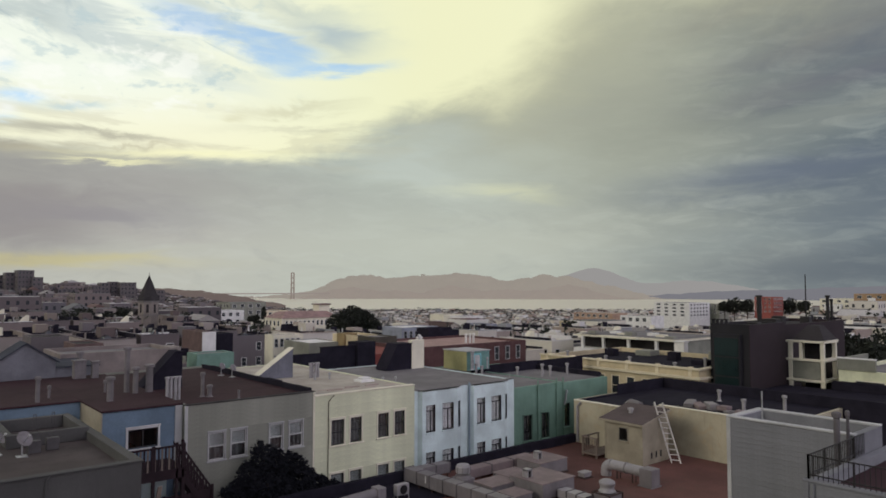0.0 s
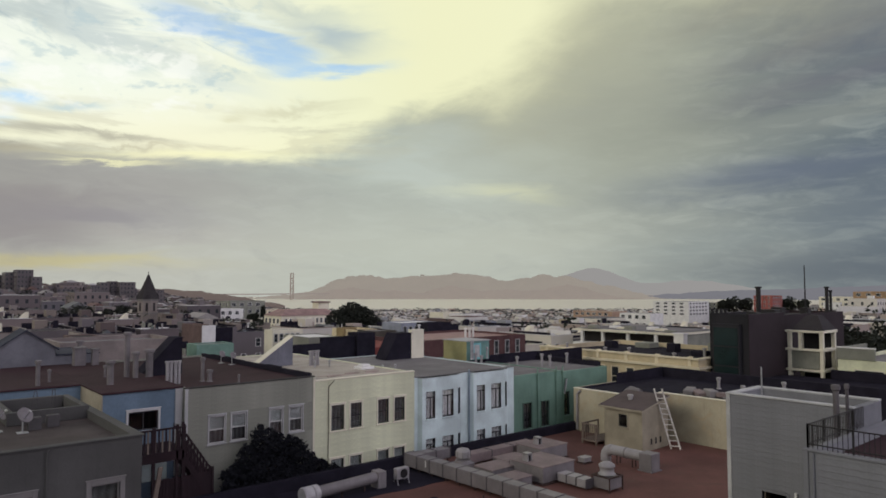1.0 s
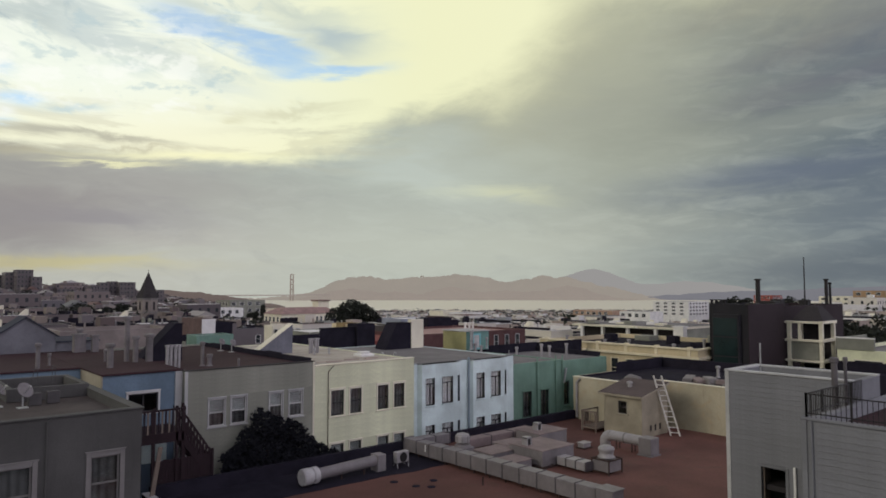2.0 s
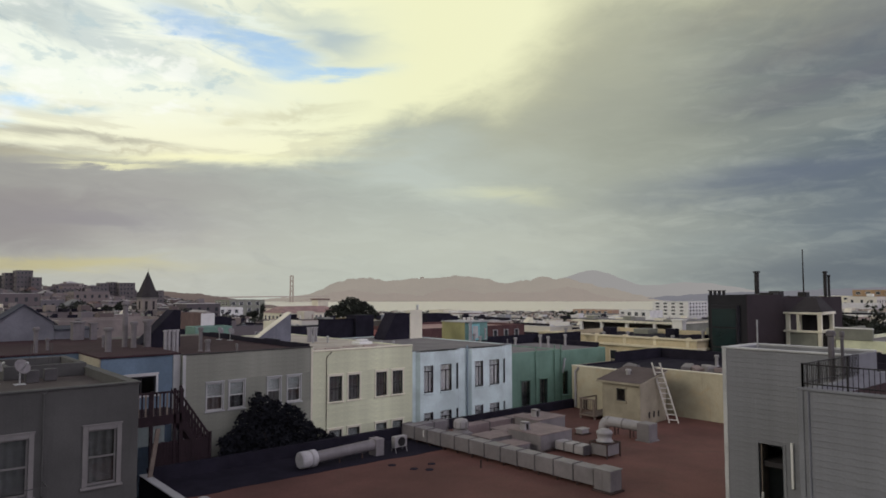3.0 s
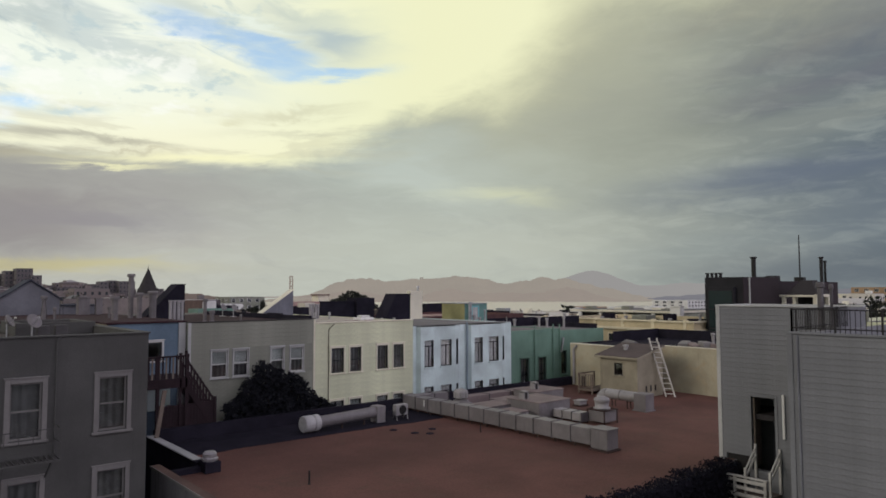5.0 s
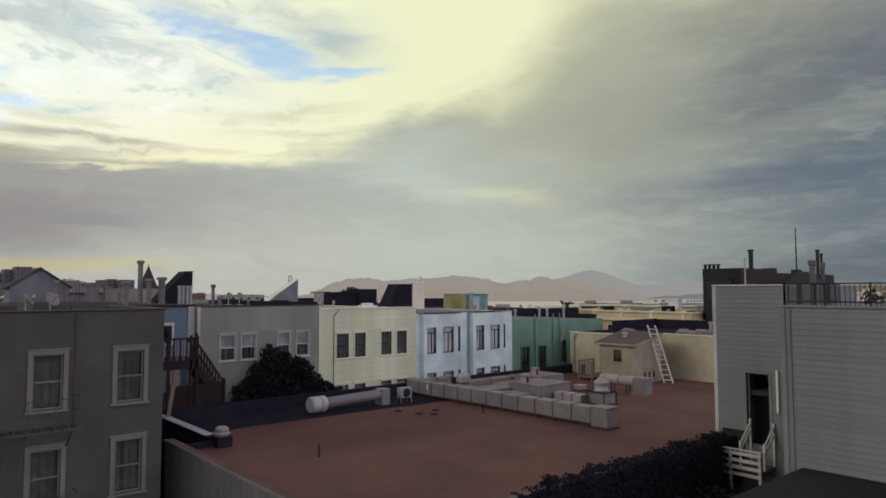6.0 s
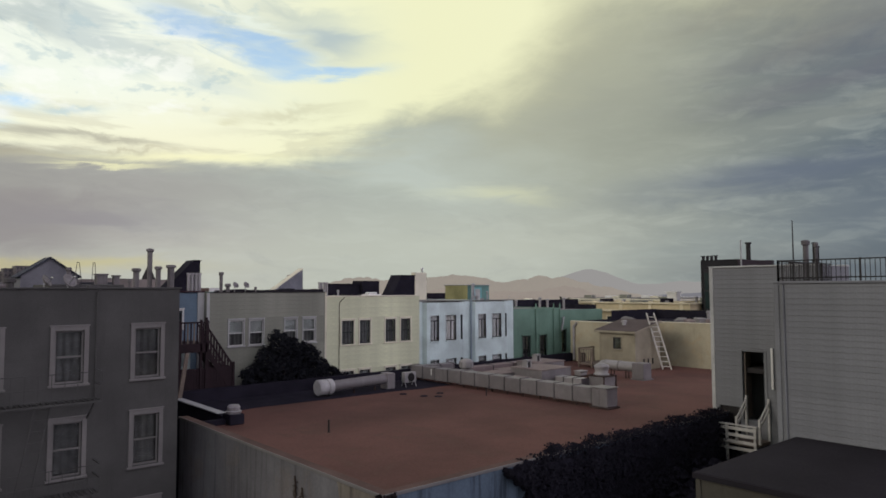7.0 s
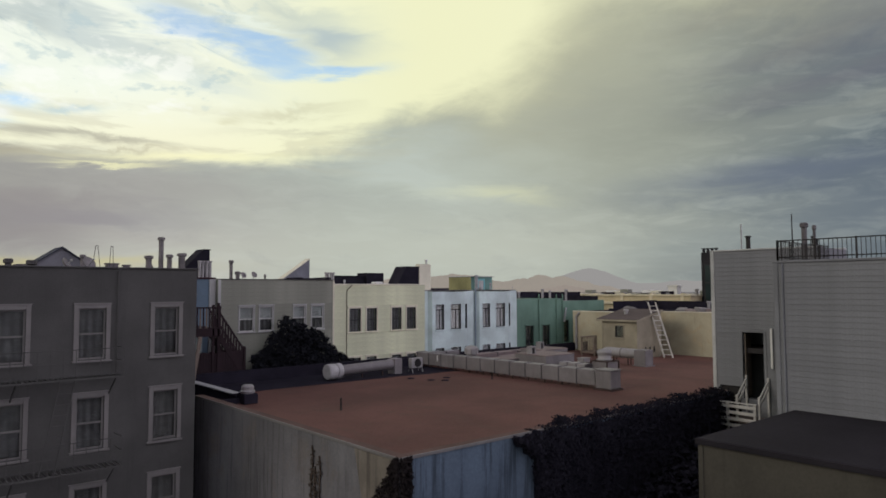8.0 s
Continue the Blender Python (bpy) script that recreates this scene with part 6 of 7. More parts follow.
part("edge_trim", Mesh().box(41.8, 42.15, 28.0, 33.6, 8.0, 8.06, None, 0.015), CREAM_TRIM, buff)
part("edge_trim", Mesh().box(44.47, 44.82, 19.0, 28.0, 8.05, 8.10, None, 0.015), CREAM_TRIM, buff)
part("downpipe", Mesh().tube((41.75, 33.2, 5.0), (41.75, 33.2, 7.6), 0.09, n=8).tube((41.75, 33.2, 7.6), (41.75, 32.9, 7.9), 0.09, n=8), DUCT_PALE, buff, "pale flaking downpipe")
part("downpipe", Mesh().tube((41.72, 32.3, 4.9), (41.72, 32.3, 5.6), 0.16, n=8), STEEL_DARK, buff)
hp = thing("covered_heap", (46, 24, 7.9), "pinkish grey tarpaulin-covered heaps along the roof edge", "heap")
for k in range(9):
    a = random.uniform(0, 90)
    part("mound", Mesh().box(-0.6, 0.6, -0.35, 0.35, 0, random.uniform(0.2, 0.5), pose(46.0 + random.uniform(-0.6, 1.5), 20.0 + k * 0.85, 7.88, random.uniform(-9, 9), random.uniform(-9, 9), a), 0.05), (DUCT, DUCT_PINK)[k % 2], hp)
bent = thing("roof_elbow_pipe", (43.3, 30.2, 7.9), "pale bent vent pipe lying at the roof edge", "vent pipe")
part("pipe", Mesh().tube((43.0, 28.5, 8.15), (43.2, 29.4, 8.25), 0.24, n=12).tube((43.2, 29.4, 8.25), (43.3, 29.8, 8.0), 0.24, n=12), DUCT, bent)
for x, y, h in ((47.0, 22.9, 0.8), (49.5, 21.2, 1.0), (50.5, 26.5, 0.7)):
    pipe_vent(x, y, 7.9, h, 0.12, DUCT_PALE, label="pale painted roof vent pipe with a cap")

# ---------------------------------------------------------------- plants
def leaves(mesh, centre, spread, count, size, rng, squash=1.0, hollow=0.45):
    """Clumps of folded leaves scattered through an uneven body."""
    for _ in range(count):
        d = Vector((rng.gauss(0, 1), rng.gauss(0, 1), rng.gauss(0, 1))).normalized()
        r = hollow + (1 - hollow) * rng.random() ** 0.6
        p = Vector(centre) + Vector((d.x * spread[0], d.y * spread[1], d.z * spread[2] * squash)) * r
        u = Vector((rng.gauss(0, 1), rng.gauss(0, 1), rng.gauss(0, 0.7))).normalized()
        v = u.cross(Vector((rng.gauss(0, 1), rng.gauss(0, 1), rng.gauss(0, 1)))).normalized()
        n = u.cross(v)
        s = size * rng.uniform(0.6, 1.3)
        mesh.add([p - u * s, p + v * s * 0.42 + n * s * 0.15, p + u * s, p - v * s * 0.42 + n * s * 0.15], [(0, 1, 2), (0, 2, 3)])


def tree(name, label, x, y, z, clumps, leaf_mat, leaf, count, trunk_r, seed, category="tree", group=""):
    """Tapered trunk, limbs to every clump, and a crown of many small leaves."""
    rng = random.Random(seed)
    t = thing(name, (x, y, z), label, category, group)
    low = min(c[2] - c[5] for c in clumps)
    fork = Vector((x, y, max(z + 1.0, low)))
    tr = Mesh().tube((x, y, z), fork, trunk_r, trunk_r * 0.7, 9)
    for cx, cy, cz, *_ in clumps:
        mid = fork.lerp(Vector((cx, cy, cz)), 0.55) + Vector((0, 0, 0.15))
        tr.tube(fork, mid, trunk_r * 0.5, trunk_r * 0.3, 6).tube(mid, (cx, cy, cz), trunk_r * 0.3, trunk_r * 0.1, 6)
    part("trunk", tr, BARK, t)
    crown = Mesh()
    total = sum(c[3] * c[4] * c[5] for c in clumps) ** (1 / 1)
    for cx, cy, cz, rx, ry, rz in clumps:
        k = int(count * (rx * ry * rz) / total)
        leaves(crown, (cx, cy, cz), (rx, ry, rz), k, leaf, rng)
        for _ in range(5):      # sprays that break the outline
            d = Vector((rng.gauss(0, 1), rng.gauss(0, 1), rng.gauss(0.3, 1))).normalized()
            leaves(crown, (cx + d.x * rx, cy + d.y * ry, cz + d.z * rz), (rx * 0.3, ry * 0.3, rz * 0.3), max(6, k // 25), leaf, rng, hollow=0.1)
    part("crown", crown, leaf_mat, t)
    return t


tree("yard_tree", "dense dark evergreen tree in the yard", 17.6, 34.7, 0,
     [(16.9, 34.6, 7.35, 0.75, 0.7, 0.85), (17.6, 34.6, 6.9, 0.8, 0.7, 0.8), (16.1, 34.6, 6.5, 0.7, 0.7, 0.8), (18.6, 34.6, 6.75, 0.7, 0.7, 0.7), (15.5, 34.6, 5.6, 0.8, 0.8, 0.9), (17.2, 34.5, 5.8, 1.5, 0.9, 1.0),
      (19.2, 34.6, 5.9, 0.9, 0.8, 0.8), (18.3, 34.5, 5.0, 1.7, 0.9, 1.0), (20.2, 34.6, 5.45, 0.7, 0.7, 0.55), (16.0, 34.6, 4.6, 1.3, 0.9, 1.0), (20.9, 34.7, 4.9, 0.8, 0.7, 0.6), (21.8, 34.7, 4.75, 0.7, 0.6, 0.45), (22.6, 34.7, 4.5, 0.6, 0.5, 0.4)],
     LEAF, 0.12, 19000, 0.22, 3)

# ivy over the front wall of the hall and along its edge
rng = random.Random(8)
iv = Mesh()
for _ in range(65000):
    x = rng.uniform(12.9, 26.3)
    edge = 12.8 + 0.9 * noise.noise(Vector((0, x * 0.1, 3)))
    top = 5.36 + 0.20 * smooth_step(13, 16, x) + 0.20 * noise.noise(Vector((x * 1.4, 0, 0))) + 0.12 * noise.noise(Vector((x * 4, 1, 0)))
    z = top - (top - 0.2) * rng.random() ** 1.25
    if x < 13.75 + 0.15 * noise.noise(Vector((z * 1.3, 0, 5))):     # a short fringe hangs over the bare plaster
        z = top - rng.random() * (0.15 + 0.8 * (x - 12.9)) * (0.5 + 0.5 * math.sin(x * 19))
    over = z > 5.1
    y = 12.9 - abs(rng.gauss(0, 0.22)) - 0.15 * noise.noise(Vector((x, z, 7))) + (rng.uniform(0, 0.55) if over else 0)
    p = Vector((x, y, z))
    u = Vector((rng.gauss(0, 1), rng.gauss(0, 0.4), rng.gauss(-0.5, 1))).normalized()
    v = u.cross(Vector((rng.gauss(0, 0.5), -1, rng.gauss(0, 0.5)))).normalized()
    s = rng.uniform(0.032, 0.068)
    n = u.cross(v)
    iv.add([p - u * s, p + v * s * 0.6 + n * s * 0.2, p + u * s, p - v * s * 0.6 + n * s * 0.2], [(0, 1, 2), (0, 2, 3)])
# flat slab added behind the leaves, closing the dark gaps between them
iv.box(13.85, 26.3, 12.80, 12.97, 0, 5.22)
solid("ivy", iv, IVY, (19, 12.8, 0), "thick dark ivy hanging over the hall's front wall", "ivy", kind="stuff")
bush = Mesh()
for _ in range(9000):
    x, y = rng.uniform(12.5, 25.2), rng.uniform(8.8, 12.7)
    top = 2.6 + 1.0 * noise.noise(Vector((x * 0.5, y * 0.5, 2))) + 1.2 * smooth_step(17, 24, x)
    p = Vector((x, y, top - abs(rng.gauss(0, 0.5))))
    u = Vector((rng.gauss(0, 1), rng.gauss(0, 1), rng.gauss(0, 0.6))).normalized()
    v = u.cross(Vector((rng.gauss(0, 1), rng.gauss(0, 1), 1))).normalized()
    s = rng.uniform(0.10, 0.2)
    bush.add([p - u * s, p + v * s * 0.5, p + u * s, p - v * s * 0.5], [(0, 1, 2), (0, 2, 3)])
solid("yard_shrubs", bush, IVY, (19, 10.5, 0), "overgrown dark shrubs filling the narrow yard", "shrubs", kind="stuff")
vn = Mesh()
for _ in range(8000):       # dry creeper massed at the wall's corner, spreading down the plaster side
    z = 5.42 - 4.6 * rng.random()
    if rng.random() < 0.55:
        reach = 0.10 + 0.85 * (5.4 - z) * (1 if z > 4.2 else 4.2 / max(z, 1.5) * 0.25 + 0.75) + 0.15 * noise.noise(Vector((z * 2.2, 4, 0)))
        p = Vector((8.56 - abs(rng.gauss(0, 0.05)), 12.95 + min(reach, 1.3) * rng.random() ** 1.7, z))
    else:
        p = Vector((8.6 + (0.36 + 0.06 * noise.noise(Vector((z * 3, 1, 0)))) * rng.random(), 12.92 - abs(rng.gauss(0, 0.05)), z))
    u = Vector((rng.gauss(0, 1), rng.gauss(0, 1), rng.gauss(-0.4, 1))).normalized() * rng.uniform(0.04, 0.08)
    v = u.cross(Vector((rng.gauss(0, 1), rng.gauss(0, 1), rng.gauss(0, 1)))).normalized() * 0.03
    vn.add([p - u, p + v, p + u, p - v], [(0, 1, 2), (0, 2, 3)])
for k in range(7):
    p = Vector((8.57, 13.0 + 0.03 * k, 5.4)) if k % 2 else Vector((8.66 + 0.04 * k, 12.92, 5.4))
    for _ in range(12):
        q = p + (Vector((0, 0.012 * k + rng.uniform(-0.05, 0.06), -0.36)) if k % 2 else Vector((rng.uniform(-0.04, 0.04), 0, -0.36)))
        vn.tube(p, q, 0.024, 0.018, 5)
        p = q
DRY_LEAF = mat("dry_brown_creeper", (0.026, 0.021, 0.021), var=0.35, scale=1.5, rough=0.85, spec=0.1)
solid("dry_creeper", vn, DRY_LEAF, (8.6, 13, 2), "dry brown creeper clinging round the wall corner", "creeper", kind="stuff")

# ---------------------------------------------------------------- the town behind
def pane_part(parent, m, u0, u1, v0, v1, trim_mat=None, rim=0.09):
    """A framed window set on a far wall."""
    fr = Mesh()
    for a, b, c, d in ((u0 - rim, u0, v0 - rim, v1 + rim), (u1, u1 + rim, v0 - rim, v1 + rim), (u0, u1, v1, v1 + rim), (u0, u1, v0 - rim, v0)):
        fr.box(a, b, c, d, -0.02, 0.07, m)
    fr.box(u0, u1, (v0 + v1) / 2 - 0.03, (v0 + v1) / 2 + 0.03, 0.025, 0.05, m)
    w = part("window", fr, trim_mat or WHITE_TRIM, parent)
    part("pane", Mesh().box(u0, u1, v0, v1, 0.004, 0.022, m), WIN_FAR, w)


def block(name, label, x0, x1, y0, y1, z0, z1, wall_mat, roof_mat, rows=(), category="house", trim=None, cornice=None, lip=0.3, group=""):
    """A far building: walls, sunk roof, cornice and framed windows. rows: side, first, step, width, count, low, high."""
    t = thing(name, ((x0 + x1) / 2, (y0 + y1) / 2, z0), label, category, group)
    me = Mesh()
    th = 0.3
    shell(me, x0, x1, y0, y1, z0, z1, th)
    part("wall", me, wall_mat, t)
    part("roof", Mesh().box(x0 + th, x1 - th, y0 + th, y1 - th, z1 - lip - 0.2, z1 - lip), roof_mat, t)
    if cornice:
        for zc, out_by, hh in ((z1, 0.18, 0.14), (z1 - 0.85, 0.28, 0.22)):
            c = Mesh()
            c.box(x0 - out_by, x0 - 0.002, y0 - out_by, y1, zc, zc + hh).box(x0 - 0.002, x1, y0 - out_by, y0 - 0.002, zc, zc + hh)
            if zc == z1:
                c.box(x0 - 0.002, x1, y0 - 0.002, y0 + th, zc, zc + hh).box(x0 - 0.002, x0 + th, y0 + th, y1, zc, zc + hh)
            part("cornice", c, cornice, t)
    for side, first, step, wide, count, low, high in rows:
        m = face("-y", x0, y0) if side == "-y" else face("-x", x0, y1)
        for k in range(count):
            pane_part(t, m, first + k * step, first + k * step + wide, low, high, trim)
    return t


# warm yellow building with a cornice
yel = block("yellow_building", "long warm yellow stucco building with a heavy cornice", 58, 73, 32.3, 51.2, -3, 9.1, YELLOW, TAR,
            [("-x", 0.8, 1.75, 0.8, 10, 5.9, 7.75), ("-x", 0.8, 1.75, 0.8, 10, 2.4, 4.4)], "building", YELLOW_TRIM, YELLOW_TRIM, 0.5)
for k in range(6):
    part("parapet_pier", Mesh().box(57.9, 58.35, 33.3 + k * 3.4, 33.0 + k * 3.4, 8.5, 9.35), YELLOW_TRIM, yel)
# white terraced house behind it
ter = thing("terraced_house", (95, 60, -3), "white house with a deep shaded roof terrace", "house")
part("wall", Mesh().box(91.5, 102, 52.7, 71.2, -3, 8.8), GREY_SIDING, ter)
# dark sheet on the back wall paints in the terrace's shade
part("terrace_shade", Mesh().box(91.4, 91.49, 52.9, 71.0, 6.9, 8.5), DARK_ROOF, ter)
part("terrace_floor", Mesh().box(88.7, 91.5, 52.7, 71.2, -3, 6.9), WHITE_TRIM, ter)
part("roof", Mesh().box(88.7, 102.0, 52.5, 59.0, 8.8, 9.05).box(88.2, 102.0, 59.0, 65.6, 8.8, 9.1).box(88.8, 102.0, 65.6, 71.4, 8.75, 9.0), CREAM_TRIM, ter)
part("roofing", Mesh().box(89.4, 101.6, 53.0, 70.8, 9.11, 9.16), GREY_ROOF, ter)
for y in (52.7, 55.9, 60.7, 65.3, 69.3):
    part("post", Mesh().box(88.85, 89.25, y, y + 0.45, 6.9, 8.75), WHITE_TRIM, ter)
for k in range(7):
    part("roof_clutter", Mesh().box(90 + 1.3 * (k % 3), 91.2 + 1.3 * (k % 3), 54 + 2.3 * k, 55.4 + 2.3 * k, 9.16, 9.4 + 0.1 * (k % 4)), (GREY_SIDING, CREAM_TRIM, WHITE_TRIM)[k % 3], ter)
solid("roof_chimney", Mesh().box(74.0, 74.9, 43.0, 44.3, 8.6, 10.1, None, 0.03).box(73.9, 75.0, 42.9, 44.4, 10.1, 10.25), WHITE_TRIM, (74, 43, 8.6), "white plastered rooftop chimney block", "chimney")
for x, y, w, h in ((66, 36, 1.6, 0.5), (68, 40.5, 1.1, 0.9), (70, 45, 2.0, 0.6), (67, 48, 1.2, 0.8), (71, 37, 1.4, 1.0)):
    solid("roof_crate", Mesh().box(x, x + w, y, y + w, 8.6, 8.6 + h, None, 0.04), TAR if x < 69 else GREY_SIDING, (x, y, 8.6), "low boxed-in hatch on the flat roof", "roof hatch", "roof hatches")
for x, y, h in ((60.2, 36, 0.7), (60.8, 41.5, 0.8), (61.5, 45, 0.6), (60, 49, 0.9), (63, 34.4, 1.1)):
    pipe_vent(x, y, 8.5, h, 0.14, DUCT_PALE, label="pale painted roof vent pipe with a cap")

GREEN_PANE = mat("dim_green_glazing", (0.010, 0.022, 0.022), rough=0.2, spec=0.5, bump=0.1)
# dark building with a green glass bay
dark = block("dark_building", "charcoal building with a dim green glass bay", 60, 67.2, 28.6, 32.2, -3, 13.3, CHARCOAL, DARK_ROOF, (), "building")
part("bay", Mesh().box(59.5, 59.99, 29.2, 31.7, 5.0, 12.4, None, 0.03), CHARCOAL, dark)
for k in range(4):
    part("bay_pane", Mesh().box(59.44, 59.49, 29.35, 31.55, 5.2 + k * 1.75, 6.8 + k * 1.75), GREEN_PANE, dark, "dim green glass")
part("maroon_face", Mesh().box(60.0, 67.2, 28.54, 28.595, -3, 13.3), MAROON_WALL, dark, "dark maroon rear wall")
for k in range(4):
    part("parapet_post", Mesh().box(60.0, 60.2, 30.6 + k * 0.42, 30.8 + k * 0.42, 13.3, 13.65), CHARCOAL, dark)
part("parapet_rail", Mesh().box(60.02, 60.18, 30.5, 32.2, 13.65, 13.72), CHARCOAL, dark)
block("dark_annex", "charcoal rear annex with a dark roof", 67.3, 84, 29.2, 35.2, -3, 13.0, MAROON_WALL, DARK_ROOF, (), "building")
pipe_vent(74.3, 34.2, 12.6, 3.0, 0.24, STEEL_DARK, label="tall dark chimney stack with a cap")
pipe_vent(80.3, 29.5, 12.6, 3.0, 0.18, STEEL_DARK, label="dark roof vent pipe with a cap")
pipe_vent(81.2, 29.45, 12.6, 2.6, 0.13, STEEL_DARK, label="dark roof vent pipe with a cap")
solid("radio_mast", Mesh().tube((75.6, 29.9, 12.6), (75.6, 29.9, 18.0), 0.085, 0.05, 6), STEEL_DARK, (75.6, 29.9, 12.6), "tall thin rooftop radio mast", "mast")
for x, y, w, h in ((63.8, 29.6, 1.0, 0.5), (69.5, 30.4, 1.4, 0.8), (72.8, 31.2, 1.1, 1.2), (77.0, 30.2, 0.9, 0.9), (65.4, 30.4, 0.8, 0.3)):
    solid("roof_cabinet", Mesh().box(x, x + w, y, y + w, 12.6, 13.15 + h * 0.4, None, 0.05), STEEL_DARK, (x, y, 12.6), "dark roof cabinet beside the mast", "cabinet", "roof cabinets")

# white timber loggia under a dark pyramid roof
log = thing("loggia_tower", (69.5, 26.5, 3), "white timber loggia under a dark hipped roof", "loggia")
for x in (67.5, 70.3):
    for y in (25.25, 28.1):
        part("post", Mesh().box(x, x + 0.34, y, y + 0.34, 3, 11.5, None, 0.03), CREAM_TRIM, log)
part("post", Mesh().box(67.55, 67.8, 27.2, 27.45, 9.9, 11.5), CREAM_TRIM, log)
for z in (7.85, 9.75, 11.45):
    part("beam", Mesh().box(67.4, 67.95, 25.15, 28.6, z, z + 0.2, None, 0.02), CREAM_TRIM, log)
    part("beam", Mesh().box(67.95, 70.75, 25.15, 25.65, z, z + 0.26, None, 0.02), CREAM_TRIM, log)
part("panel", Mesh().box(67.62, 67.8, 25.67, 28.1, 8.12, 9.75), GREY_SIDING, log, "grey clapboard panel")
part("back_wall", Mesh().box(70.4, 70.6, 25.7, 28.08, 3, 11.4), DARK_ROOF, log)
part("floor_slab", Mesh().box(67.96, 70.3, 25.67, 28.08, 7.7, 7.84), GREY_SIDING, log)
part("roof", Mesh().hull([Vector(p) for p in ((67.5, 25.2, 11.72), (70.7, 25.2, 11.72), (70.7, 28.0, 11.72), (67.5, 28.0, 11.72), (68.7, 26.1, 13.05), (69.9, 26.1, 13.05), (69.9, 27.1, 13.05), (68.7, 27.1, 13.05))],
     [(0, 1, 5, 4), (1, 2, 6, 5), (2, 3, 7, 6), (3, 0, 4, 7), (4, 5, 6, 7), (0, 1, 2, 3)]), DARK_ROOF, log, "dark shingled hipped roof")
terr = block("terrace_house", "cream house with a grey parapeted terrace", 67, 80, 12, 23.9, -2, 9.3, CREAM, GREY_ROOF,
             [("-x", 1.4, 3.4, 2.2, 3, 6.4, 8.4)], "house", CREAM_TRIM, None)
part("terrace_parapet", Mesh().box(66.9, 67.2, 20.9, 23.95, 9.3, 10.3, None, 0.02), GREY_SIDING, terr)
part("terrace_parapet", Mesh().box(67.2, 74, 23.7, 23.95, 9.3, 10.3, None, 0.02), GREY_SIDING, terr)
part("terrace_rail", Mesh().box(66.85, 67.25, 20.9, 23.97, 10.3, 10.4), WHITE_TRIM, terr)
for x, y, h in ((68.5, 19.5, 1.3), (70.0, 17.0, 1.0), (71.5, 15.5, 1.2)):
    pipe_vent(x, y, 9.0, h, 0.16, GALV)
bwall = thing("black_roofed_annex", (60, 22, 4), "black tarred low roof with a parapet", "building")
part("parapet", Mesh().box(55.0, 66.8, 16.0, 16.3, 4, 8.2), TAR, bwall)
part("parapet", Mesh().box(66.5, 66.8, 16.3, 24.3, 4, 8.3), TAR, bwall)
part("roof", Mesh().box(55, 66.5, 16.3, 28.4, 7.2, 7.5), TAR, bwall)

# grey gabled house behind the sky blue one
GAB_ROOF = mat("mauve_grey_shingle", (0.055, 0.058, 0.075), spec=0.1)
gab = thing("gabled_house", (8.8, 60, 0), "pale grey gabled house with dark verge boards", "house")
gm = Matrix(((1, 0, 0, 0), (0, 0, 1, 0), (0, 1, 0, 0), (0, 0, 0, 1)))
GABLE_WALL = mat("pale_grey_clapboard", (0.165, 0.165, 0.18), streak=0.2)
part("wall", Mesh().prism([(6.7, 0), (10.2, 0), (10.2, 11.6), (8.45, 12.8), (6.7, 11.6)], 51.9, 54.2, gm), GABLE_WALL, gab)
for s in (-1, 1):
    o = [(8.45, 12.82), (8.45 + s * 1.95, 11.48), (8.45 + s * 1.95, 11.56), (8.45, 12.92)]
    part("roof_slope", Mesh().prism(o if s > 0 else o[::-1], 51.75, 54.3, gm), GAB_ROOF, gab)
part("side_wall", Mesh().box(10.2, 12.9, 52.2, 63, 0, 11.1), GABLE_WALL, gab)
part("side_roof", Mesh().box(10.2, 13.0, 52.1, 63, 11.1, 11.18), GAB_ROOF, gab)
block("side_wing", "pale grey flat-roofed side wing", 11.6, 20.2, 57.8, 64, 0, 11.5, mat("wing_clapboard", (0.23, 0.195, 0.18), streak=0.2), GREY_ROOF, (), "house")
pipe_vent(12.6, 56.2, 9.8, 1.8, 0.18, VENT_DULL)

# maroon building across the street
mar = block("maroon_building", "dusty maroon building with a pinkish flat roof", 56, 76, 70, 84, -3, 8.7, CORAL, mat("pinkish_roofing", (0.36, 0.24, 0.21)), [("-y", 13.5, 2.2, 0.7, 3, 6.2, 8.0)], "building", GREY_TRIM)
part("red_panel", Mesh().box(49.0, 55.9, 70.5, 80, -3, 8.2), RED_WALL, mar, "dull red plastered wing")
for x in (58.5, 59.1, 67.5, 68.3, 69.0):
    pipe_vent(x, 74, 8.3, 1.3, 0.16, WHITE_TRIM, label="white painted roof vent pipe with a cap")
block("black_box_house", "black boarded box house", 69, 74, 84.5, 87.5, -3, 10.0, TAR, TAR, (), "house")
block("mint_house", "mint green stucco house with a flat roof", 23.5, 27.0, 62, 64.5, 0, 10.45, mat("mint_stucco", (0.17, 0.28, 0.23), streak=0.2), GREY_ROOF, (), "house", None, None, 0.1)
block("ochre_box_house", "ochre plastered box house", 56.5, 61, 86, 93, -3, 9.3, YELLOW, TAN_ROOF, [("-y", 1, 2, 1, 2, 6, 7.6)], "house")

TERRA_ROOF = mat("brown_clay_tiles", (0.22, 0.15, 0.13), scale=0.5)
